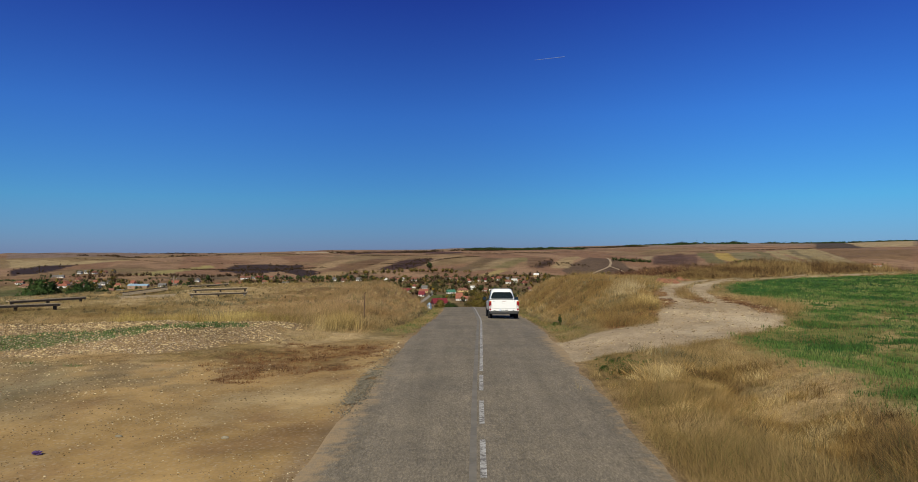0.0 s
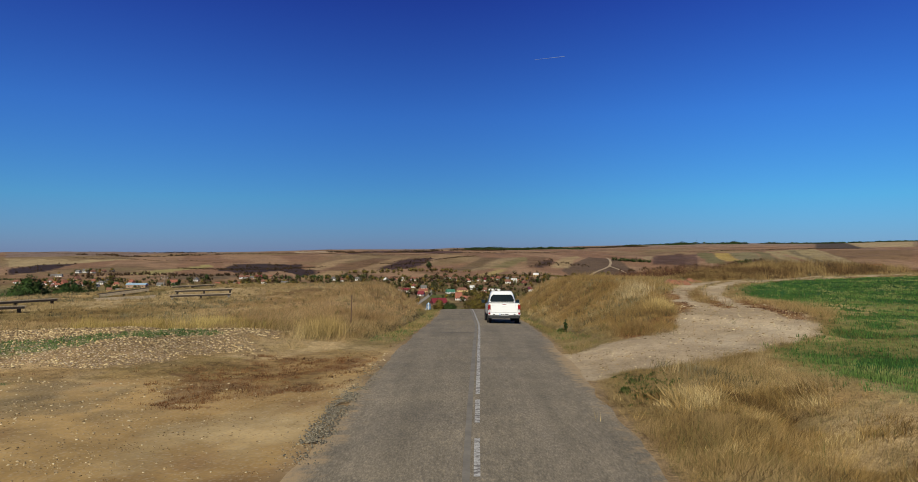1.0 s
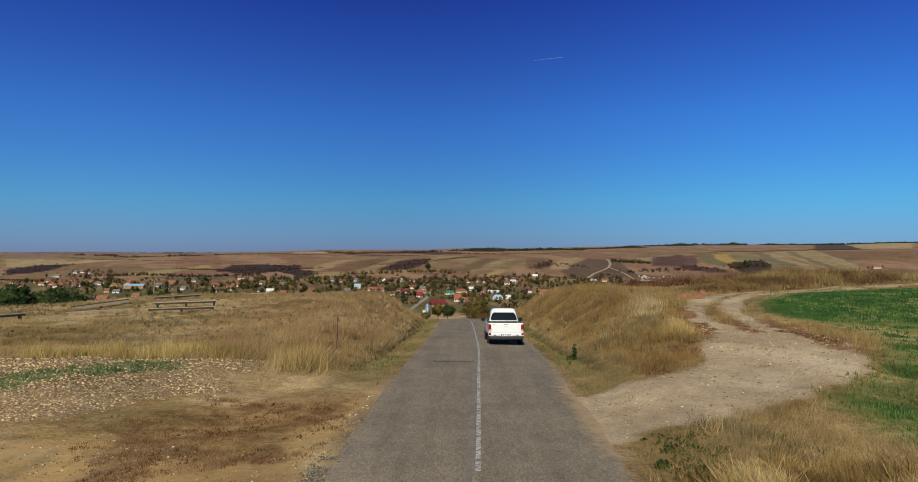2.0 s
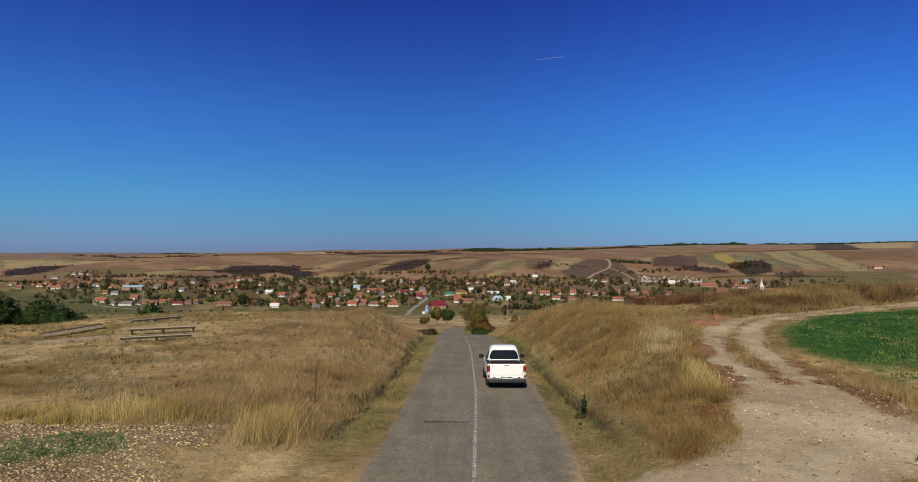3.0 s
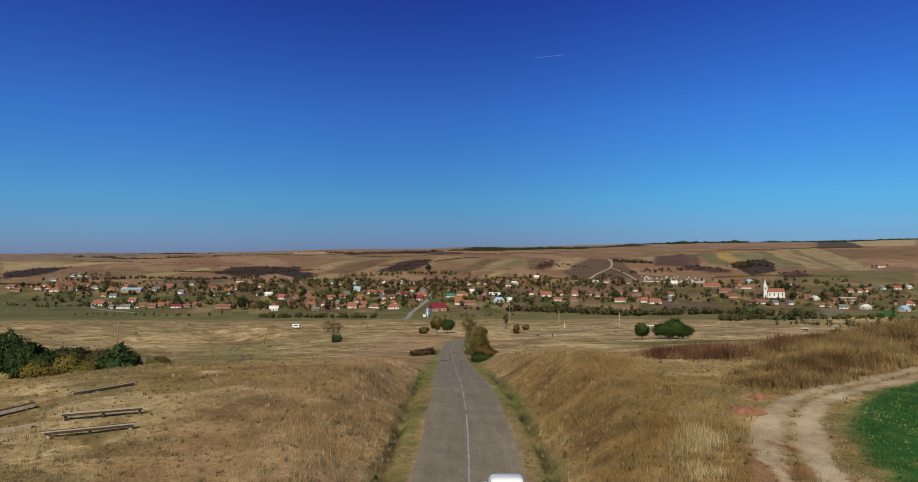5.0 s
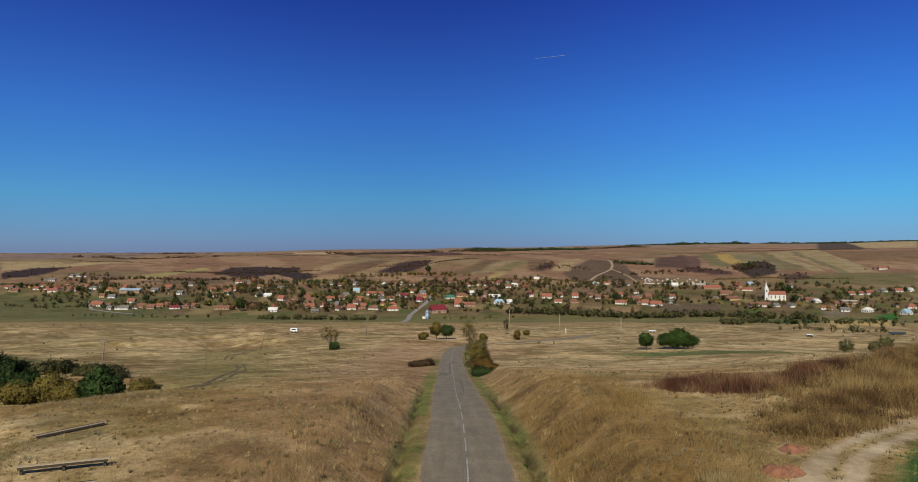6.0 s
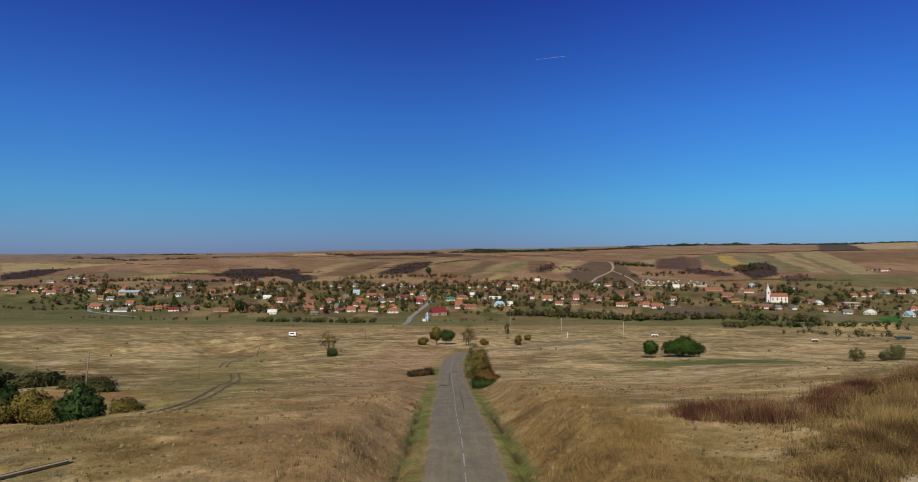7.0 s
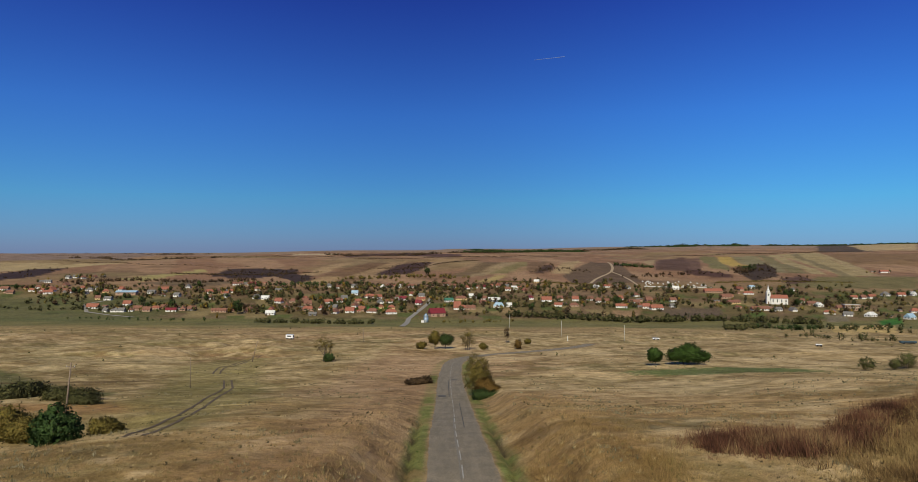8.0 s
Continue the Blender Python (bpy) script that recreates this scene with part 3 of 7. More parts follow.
    lay((0.21, 0.185, 0.07), .6 * (1 - step(-2, 5, along(x, y, [(-30, 100, 4), (-42, 145, 7), (-56, 190, 9), (-72, 262, 8)]) + 1.3 * wob)))
    lay((0.13, 0.085, 0.04), .85 * (1 - step(0, 1.2, along(x, y, [(-112, 182, .3), (-92, 184, .5), (-80, 186, .6), (-73, 189, .6), (-69, 199, .3)]) + .25 * wob)))
    lay((0.56, 0.44, 0.22), .8 * (1 - step(-.2, 1.0, along(x, y, [(-32, 128, .4), (-28.5, 129, .6)]) + .3 * wob)))
    lay((0.40, 0.27, 0.165), .55 * far * step(-34, -22, x) * (1 - step(-4, 6, x)) * (1 - step(230, 330, y)) * step(-.25, .2, rough(x, y, 18, 175)))
    lay((0.31, 0.20, 0.095), .6 * step(4, 9, d) * (1 - step(24, 34, x)) * step(90, 104, y) * (1 - step(128, 150, y)) * step(-.2, .2, rough(x, y, 9, 177) + .3 * fine))
    # far side of the valley: ploughed strips
    gx, gy = np.floor((x + .2 * y) / 24 + .3 * big), np.floor((y - .15 * x) / 38)
    hsh = np.sin(gx * 12.99 + gy * 78.23) * 43758.5
    hsh = hsh - np.floor(hsh)
    vil = step(790, 830, y) * (1 - step(1080, 1180, y))
    lay((0.15, 0.11, 0.055), vil * .75)
    lay((0.20, 0.135, 0.085), vil * .8 * (hsh < .28))
    lay((0.10, 0.13, 0.04), vil * .8 * ((hsh > .28) & (hsh < .42)))
    lay((0.30, 0.235, 0.12), vil * .7 * ((hsh > .5) & (hsh < .68)))
    lay((0.115, 0.125, 0.055), .8 * step(-300, -380, x) * step(730, 790, y) * (1 - step(960, 1010, y)))
    f = step(1000, 1180, y)
    a = x / np.maximum(y, 100)
    lay((0.285, 0.17, 0.11), f)
    strips = np.sin((x + .35 * y) / 38.0 + 2.2 * rough(x, y, 700, 77)) + .5 * np.sin((x + .35 * y) / 17.0)
    lay((0.365, 0.24, 0.155), f * .85 * step(-.1, .5, strips))
    lay((0.15, 0.10, 0.065), f * .7 * step(.25, .5, rough(x, y, 160, 80)))
    lay((0.24, 0.205, 0.10), f * .5 * step(.1, .4, rough(x, y, 420, 79)))
    # farthest land turned greyer: distance haze put into its colour
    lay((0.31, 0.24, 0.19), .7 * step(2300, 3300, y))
    for colour, pts in FIELDS:
        w = max(1.2, .0012 * pts[0][1])
        lay(colour, step(-w, w, inside(x, y, pts) + 1.2 * w * grain(x, y, 30 * w, 83)))
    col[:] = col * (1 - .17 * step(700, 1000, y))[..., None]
    return col, np.maximum(peb, np.maximum(trk * .35, bare * .25)), (bare, trk, fld, dense * fld, peb, red)


def build_ground():
    ang = np.concatenate([np.arange(-180, -37, 4.0), np.arange(-37, 37, 0.185), np.arange(37, 180, 4.0)])
    ang = np.radians(ang)
    rad = np.concatenate([[0.0], np.geomspace(1.2, 10, 40)[:-1], np.geomspace(10, 360, 500)[:-1], np.geomspace(360, 4990, 160)])
    A, R = np.meshgrid(ang, rad[1:])
    X, Y = np.sin(A) * R, np.cos(A) * R
    Z = height(X, Y)
    na, nr = len(ang), len(rad) - 1
    verts = np.concatenate([np.stack([X, Y, Z], -1).reshape(-1, 3), [[0, 0, float(height(0, 0))]]])
    i = np.arange(nr - 1)[:, None] * na + np.arange(na)[None]
    j = np.arange(nr - 1)[:, None] * na + (np.arange(na)[None] + 1) % na
    faces = np.stack([i, i + na, j + na, j], -1).reshape(-1, 4)[:, ::-1]
    ob = mesh_object("ground", verts, faces, GROUND, True)
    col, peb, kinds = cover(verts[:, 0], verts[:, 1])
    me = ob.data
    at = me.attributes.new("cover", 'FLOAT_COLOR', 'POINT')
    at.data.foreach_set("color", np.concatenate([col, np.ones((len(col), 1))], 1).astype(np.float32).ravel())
    at = me.attributes.new("pebbles", 'FLOAT', 'POINT')
    at.data.foreach_set("value", peb.astype(np.float32))
    at = me.attributes.new("calm", 'FLOAT', 'POINT')
    at.data.foreach_set("value", np.maximum(kinds[0], .7 * kinds[1]).astype(np.float32))
    return tagged(ob, "dry autumn hillside with straw grass, bare earth and crop fields down to a valley", "ground", kind="structure")


ground = build_ground()


# ---- road ----
def ribbon(name, left, right, y0, y1, dy, mat, lift, crown=0.0, cuts=8):
    """A strip along the road between two sideways distances."""
    ys = np.arange(y0, y1 + .01, dy)
    xs = road_x(ys)
    sl = (road_x(ys + .5) - road_x(ys - .5))
    nrm = np.sqrt(1 + sl ** 2)
    z = curve(ROAD_Z, ys)
    wob = rough(ys, ys * 0 + left * 7, 2.3, 91, 3)
    V = []
    for k in range(cuts + 1):
        o = left + (right - left) * k / cuts
        o = o + (wob * .22 if k in (0, cuts) and mat is ASPHALT else 0)
        V.append(np.stack([xs + o / nrm, ys - o * sl / nrm, z + lift + crown * (1 - (2 * k / cuts - 1) ** 2)], -1))
    V = np.stack(V, 1).reshape(-1, 3)
    n = cuts + 1
    i = np.arange(len(ys) - 1)[:, None] * n + np.arange(cuts)[None]
    return mesh_object(name, V, np.stack([i, i + 1, i + n + 1, i + n], -1).reshape(-1, 4), mat, True)


road = tagged(ribbon("road", -2.7, 2.7, -60, 345, .5, ASPHALT, .03, .05, 20), "narrow worn grey asphalt road running downhill to the village", "road", kind="structure")

_co = np.empty(len(road.data.vertices) * 3, np.float32)
road.data.vertices.foreach_get("co", _co)
_co = _co.reshape(-1, 3)
_d = bend(_co[:, 0], _co[:, 1])
_dust = .26 * step(-1.5, -2.75, _d) * (1 - step(13, 24, _co[:, 1])) + .22 * step(-1.9, -2.8, _d) + .30 * step(1.9, 2.8, _d) + .2 * step(1.4, 2.7, _d) * step(19, 22, _co[:, 1]) * (1 - step(27, 31, _co[:, 1]))
road.data.attributes.new("dust", 'FLOAT', 'POINT').data.foreach_set("value", _dust.astype(np.float32))


# ---- helpers for things ----
def part(name, bm, mat, parent, label="", smooth=False):
    """Link a bmesh as one mesh object under a thing or part."""
    me = bpy.data.meshes.new(name)
    if smooth:
        for f in bm.faces:
            f.smooth = True
    bm.to_mesh(me)
    bm.free()
    me.materials.append(mat)
    ob = new(name, me)
    ob.parent = parent
    if label:
        ob["label"] = label
    return ob


def thing(name, m, label, category, group=""):
    ob = new(name)
    ob.matrix_world = m
    return tagged(ob, label, category, group)


def box(bm, x0, x1, y0, y1, z0, z1, bevel=0.0):
    g = bmesh.ops.create_cube(bm, size=1)["verts"]
    bmesh.ops.scale(bm, vec=(x1 - x0, y1 - y0, z1 - z0), verts=g)
    bmesh.ops.translate(bm, vec=((x0 + x1) / 2, (y0 + y1) / 2, (z0 + z1) / 2), verts=g)
    if bevel:
        ed = list({e for v in g for e in v.link_edges})
        bmesh.ops.bevel(bm, geom=ed, offset=bevel, segments=2, affect='EDGES', profile=0.5)
    return bm


def boxed(*a, **k):
    return box(bmesh.new(), *a, **k)


def loft(rings, bm=None, caps=True):
    """Skin a list of equally long point rings."""
    bm = bm or bmesh.new()
    rows = [[bm.verts.new(p) for p in r] for r in rings]
    n = len(rows[0])
    for a, b in zip(rows, rows[1:]):
        for i in range(n):
            bm.faces.new((a[i], a[(i + 1) % n], b[(i + 1) % n], b[i]))
    if caps:
        bm.faces.new(rows[0][::-1])
        bm.faces.new(rows[-1])
    bmesh.ops.recalc_face_normals(bm, faces=bm.faces[:])
    return bm


def squircle(n, power):
    for i in range(n):
        t = 2 * math.pi * (i + .5) / n
        c, s = math.cos(t), math.sin(t)
        yield math.copysign(abs(c) ** power, c), math.copysign(abs(s) ** power, s)


def tube(bm, pts, r0, r1, n=6):
    """A tapered limb along points."""
    rings = []
    for i, p in enumerate(pts):
        p = Vector(p)
        d = (Vector(pts[min(i + 1, len(pts) - 1)]) - Vector(pts[max(i - 1, 0)])).normalized()
        a = d.orthogonal().normalized()
        b = d.cross(a)
        r = r0 + (r1 - r0) * i / (len(pts) - 1)
        rings.append([p + a * r * math.cos(2 * math.pi * k / n) + b * r * math.sin(2 * math.pi * k / n) for k in range(n)])
    return loft(rings, bm)


def ground_z(x, y):
    return float(height(np.array(x), np.array(y)))


def road_z(y):
    return float(curve(ROAD_Z, y)) + .08


# ---- centre line and repairs of the road ----
def paint_material():
    m, nt, p = material("worn_white_paint")
    pos = nt.nodes.new("ShaderNodeNewGeometry").outputs["Position"]
    n = noise_tex(nt, 9, 5, 0.75, pos)
    c = ramp(nt, n, (0.42, (0.15, 0.135, 0.12)), (0.54, (0.42, 0.40, 0.37)), (0.7, (0.58, 0.56, 0.52)))
    nt.links.new(c, p.inputs["Base Color"])
    p.inputs["Roughness"].default_value = 0.8
    return m


PAINT = paint_material()
TAR = plain("tar_repair", (0.065, 0.06, 0.055), 0.8, grains=3)
SEAM = plain("worn_seam", (0.185, 0.163, 0.13), 0.85, grains=1.5)
LABEL_LINE = "worn white painted centre line on the asphalt"
tagged(ribbon("centre_line", -.048, .048, 19, 66, .5, PAINT, .086, 0, 1), LABEL_LINE, "road marking", kind="structure")
_y = 4.0
while _y < 19:
    tagged(ribbon("centre_line", -.048, .048, _y, _y + 2.2, .5, PAINT, .086, 0, 1), LABEL_LINE, "road marking", kind="structure")
    _y += 3.1
_y = 68.0
while _y < 262:
    tagged(ribbon("centre_line", -.048, .048, _y, _y + 4.5, .5, PAINT, .086, 0, 1), LABEL_LINE, "road marking", kind="structure")
    _y += 6.5
tagged(ribbon("road_seam", -.21, -.1, -10, 120, .5, SEAM, .083, 0, 1), "dark tar seam beside the centre line", "road seam", kind="structure")
for _l, _r, _a, _b in ((-2.3, -1.0, 150, 152), (.3, 1.5, 183, 185.4), (-1.7, -.15, 33.42, 33.52), (-.5, -.35, 150, 182), (.95, 1.05, 108, 140)):
    tagged(ribbon("road_patch", _l, _r, _a, _b, min(.5, (_b - _a) / 2), TAR, .088, 0, 1), "dark tar repair patch on the asphalt", "road patch", kind="structure")


# ---- pickup truck ----
WHITE_PAINT = plain("white_car_paint", (0.80, 0.80, 0.79), 0.25, grains=1.2, spread=0.02, coat=0.6, fine=0.03)
BLACK_PLASTIC = plain("black_plastic", (0.011, 0.011, 0.012), 0.5, grains=5)
LINER = plain("black_bed_liner", (0.005, 0.005, 0.006), 0.85, grains=5)
RUBBER = plain("tyre_rubber", (0.02, 0.02, 0.021), 0.85, grains=8)
ALLOY = plain("steel_rim", (0.45, 0.45, 0.46), 0.35, 0.9, grains=8)
RED_LENS = plain("red_lens", (0.26, 0.006, 0.008), 0.15, grains=6)
AMBER = plain("amber_lens", (0.62, 0.17, 0.02), 0.15, grains=6)
CLEAR = plain("clear_lens", (0.6, 0.55, 0.52), 0.15, grains=6)
PLATE_WHITE = plain("plate_white", (0.75, 0.75, 0.74), 0.4, grains=6, spread=.03)
PLATE_BLUE = plain("plate_blue", (0.03, 0.16, 0.55), 0.4, grains=6)
RED_FABRIC = plain("red_cloth", (0.55, 0.04, 0.03), 0.8, grains=12)


CAR_GLASS = plain("tinted_car_glass", (0.012, 0.017, 0.019), 0.06, grains=2, spread=.1)


def wheel(parent, x, y):
    s = 1 if x > 0 else -1
    def ring(off, r):
        return [(x + off * s, y + r * math.cos(2 * math.pi * k / 28), .365 + r * math.sin(2 * math.pi * k / 28)) for k in range(28)]
    tyre = part("tyre", loft([ring(-.12, .2), ring(-.12, .33), ring(-.09, .365), ring(.09, .365), ring(.12, .34), ring(.12, .225)], caps=False), RUBBER, parent, "", True)
    part("rim", loft([ring(.10, .225), ring(.09, .2), ring(.05, .18), ring(.08, .06), ring(.09, .03)]), ALLOY, tyre, "", True)


def cab_ring(z, hw, y0, y1, n=40, power=.42):
    yc, hy = (y0 + y1) / 2, (y1 - y0) / 2
    return [(hw * a, yc + hy * b, z) for a, b in squircle(n, power)]


CAB = [(1.02, .83, 1.52, 3.78), (1.12, .80, 1.56, 3.62), (1.30, .745, 1.66, 3.36), (1.48, .69, 1.78, 3.10), (1.64, .645, 1.86, 2.92), (1.73, .59, 1.95, 2.82), (1.775, .47, 2.08, 2.68)]


def cab_at(z):
    for a, b in zip(CAB, CAB[1:]):
        if z <= b[0]:
            t = (z - a[0]) / (b[0] - a[0])
            return [a[i] + (b[i] - a[i]) * t for i in range(4)]
    return CAB[-1]


def pane(zs, us, side):
    """A window sheet laid 8 mm outside the cab's skin. side: rear, left, right or front."""
    bm = bmesh.new()
    rows = []
    for z in zs:
        _, hw, y0, y1 = cab_at(z)
        yc, hy = (y0 + y1) / 2, (y1 - y0) / 2
        row = []
        for u in us(z):
            v = (1 - abs(u) ** (2 / .42)) ** .21 if abs(u) < 1 else 0
            if side in ("rear", "front"):
                s = -1 if side == "rear" else 1
                row.append(bm.verts.new((hw * u, yc + s * (hy * v + .012), z)))
            else:
                s = -1 if side == "left" else 1
                row.append(bm.verts.new((s * (hw * v + .012), yc + hy * u, z)))
        rows.append(row)
    for a, b in zip(rows, rows[1:]):
        for i in range(len(a) - 1):
            bm.faces.new((a[i], a[i + 1], b[i + 1], b[i]))
    return bm


def spread(half0, half1, n, mid=0.0, z0=0.0, z1=1.0):
    def f(z):
        t = (z - z0) / (z1 - z0)
        r = (1 - abs(2 * t - 1) ** 4) * .1
        hh = half0 + (half1 - half0) * t - .1 + r
        return [mid - hh + 2 * hh * i / n for i in range(n + 1)]
    return f


def pickup(m):
    car = thing("pickup_truck", m, "white double-cab pickup truck with an open black load bed", "pickup truck")
    # lower body: doors, wings and bonnet
    rings = []
    for y, hw, z0, z1 in ((1.50, .86, .42, 1.04), (1.7, .88, .40, 1.06), (2.6, .885, .39, 1.06), (3.5, .885, .39, 1.08), (3.9, .88, .42, 1.10), (4.4, .86, .44, 1.06), (4.85, .80, .46, .98), (5.02, .70, .5, .86)):
        rings.append([(hw * a, y, (z0 + z1) / 2 + (z1 - z0) / 2 * b) for a, b in squircle(24, .36)])
    body = part("body", loft(rings), WHITE_PAINT, car, "", True)
    part("cab", loft([cab_ring(*c) for c in CAB]), WHITE_PAINT, car, "white cab with rounded roof", True)
    zs = [1.16 + .40 * i / 8 for i in range(9)]
    part("rear_window", pane(zs, spread(.90, .84, 14, 0, 1.16, 1.56), "rear"), CAR_GLASS, car, "dark tinted rear window", True)
    part("rear_window_edge", pane([1.10, 1.125], spread(.95, .95, 14, 0, 1.0, 1.2), "rear"), BLACK_PLASTIC, car)
    part("windscreen", pane(zs, spread(.9, .85, 14, 0, 1.13, 1.59), "front"), CAR_GLASS, car, "", True)
    for s in ("left", "right"):
        part("side_window", pane([1.12 + .42 * i / 6 for i in range(7)], spread(.42, .34, 8, .26, 1.12, 1.54), s), CAR_GLASS, car, "", True)
        part("side_window", pane([1.12 + .42 * i / 6 for i in range(7)], spread(.34, .26, 8, -.42, 1.12, 1.54), s), CAR_GLASS, car, "", True)
    # load bed
    for s in (-1, 1):
        rings = []
        for y, xo in ((.02, .84), (.12, .87), (.5, .885), (1.1, .885), (1.52, .87)):
            rings.append([(s * (xo - .105 + .105 * a), y, .80 + .30 * b) for a, b in squircle(16, .34)])
        part("bed_side", loft(rings), WHITE_PAINT, car, "", True)
        part("bed_rail", boxed(s * .77 - .085, s * .77 + .085, .04, 1.55, 1.085, 1.125, .015), BLACK_PLASTIC, car)
        part("liner_side", boxed(s * .655 - .015, s * .655 + .015, .08, 1.5, .66, 1.09, .01), LINER, car)
        part("wheel_housing", boxed(s * .54 - .11, s * .54 + .11, .55, 1.25, .66, .86, .07), LINER, car)
        # lamp clusters
        lamp = part("tail_light", boxed(s * .80 - .07, s * .80 + .07, -.03, .10, .74, 1.04, .03), RED_LENS, car, "red and amber tail light")
        part("indicator", boxed(s * .79 - .06, s * .79 + .06, -.036, .02, .985, 1.03, .015), AMBER, lamp)
        part("reverse_light", boxed(s * .79 - .04, s * .79 + .04, -.036, .02, .765, .795, .012), CLEAR, lamp)
        part("reflector", boxed(s * .80 - .055, s * .80 + .055, -.03, .02, .50, .61, .015), RED_LENS, car)
        part("bumper_step", boxed(s * .55 - .05, s * .55 + .05, -.035, 0, .485, .525, .008), BLACK_PLASTIC, car)
        arm = boxed(s * .93 - .07, s * .93 + .03, 3.24, 3.34, 1.10, 1.15, .01)
        mirror = part("mirror", box(arm, s * 1.0 - .11, s * 1.0 + .11, 3.20, 3.36, 1.07, 1.27, .05), BLACK_PLASTIC, car, "black door mirror")
        part("mirror_glass", boxed(s * 1.0 - .09, s * 1.0 + .09, 3.19, 3.202, 1.09, 1.25), CAR_GLASS, mirror)
        for y in (1.95, 2.75):
            part("door_handle", boxed(s * .893 - .015, s * .893 + .015, y - .09, y + .09, .90, .935, .01), BLACK_PLASTIC, car)
        part("roof_strip", tube(None, [(s * .60, 2.0, 1.66), (s * .575, 2.3, 1.70), (s * .57, 2.6, 1.705), (s * .60, 2.85, 1.66)], .012, .012), BLACK_PLASTIC, car)
        part("headlight", boxed(s * .62 - .14, s * .62 + .14, 4.88, 5.0, .74, .88, .04), CLEAR, car)
        wheel(car, s * .76, 1.05)
        wheel(car, s * .76, 4.05)
    part("bed_floor", boxed(-.66, .66, .06, 1.54, .60, .665), LINER, car)
    front = boxed(-.66, .66, 1.46, 1.53, .66, 1.10, .02)
    box(front, -.36, .36, 1.445, 1.47, .90, 1.02, .01)
    part("liner_front", front, LINER, car, "black moulded bed liner wall")
    gate = part("tailgate", boxed(-.705, .705, -.02, .06, .60, 1.10, .025), WHITE_PAINT, car, "plain white tailgate")
    part("brake_light", boxed(-.10, .10, -.03, 0, 1.02, 1.045, .008), RED_LENS, gate)
    part("gate_handle", boxed(-.10, .10, -.035, 0, .91, .985, .02), WHITE_PAINT, gate)
    part("gate_badge", boxed(-.66, -.54, -.026, 0, 1.0, 1.02), ALLOY, gate)
    part("gate_badge", boxed(.57, .65, -.026, 0, 1.0, 1.02), ALLOY, gate)
    part("rear_sill", boxed(-.87, .87, -.02, .10, .46, .595, .03), WHITE_PAINT, car)
    part("rear_bumper", boxed(-.85, .85, -.03, .16, .30, .455, .03), BLACK_PLASTIC, car, "black plastic lower bumper")
    plate = part("number_plate", boxed(-.26, .26, -.045, -.02, .455, .57, .006), PLATE_WHITE, car, "white number plate with blue band")
    part("plate_band", boxed(-.255, -.215, -.05, -.04, .46, .565), PLATE_BLUE, plate)
    for a, b in ((-.19, -.10), (-.06, .0), (.04, .22)):
        part("plate_bar", boxed(a, b, -.05, -.04, .49, .535), BLACK_PLASTIC, plate)
    bar = part("rear_bumper_bar", boxed(-.80, .80, -.18, -.10, .30, .385, .012), BLACK_PLASTIC, car, "black square steel rear bar")
    part("tow_hook", tube(None, [(0, -.10, .32), (0, -.26, .31), (0, -.29, .36)], .03, .022), BLACK_PLASTIC, car)
    for s in (-1, 1):
        part("bar_bracket", boxed(s * .5 - .03, s * .5 + .03, -.12, .3, .33, .45), BLACK_PLASTIC, bar)
    part("underbody", boxed(-.62, .62, .1, 4.7, .34, .6), BLACK_PLASTIC, car)
    part("antenna", tube(None, [(-.18, 2.72, 1.73), (-.1, 2.45, 1.86)], .006, .003), ALLOY, car)
    part("cloth", boxed(-.5, -.25, .25, .55, .665, .74, .03), RED_FABRIC, car, "crumpled red cloth in the load bed")
    return car


_slope = math.degrees(math.atan2(road_z(45.3) - road_z(41.3), 4.0))
pickup(pose(2.56, 41.3, road_z(41.3) - .03, _slope, 0, 0.3))


# ---- benches ----
OLD_WOOD = plain("weathered_wood", (0.36, 0.28, 0.18), 0.85, grains=9, spread=.35, relief=.006)
DARK_SHADED_WOOD = plain("dark_weathered_shaded_wood", (0.05, 0.036, 0.024), 0.9, grains=9, spread=.35, relief=.006)
POST_WHITE = plain("limewashed_post", (0.55, 0.53, 0.48), 0.9, grains=7)


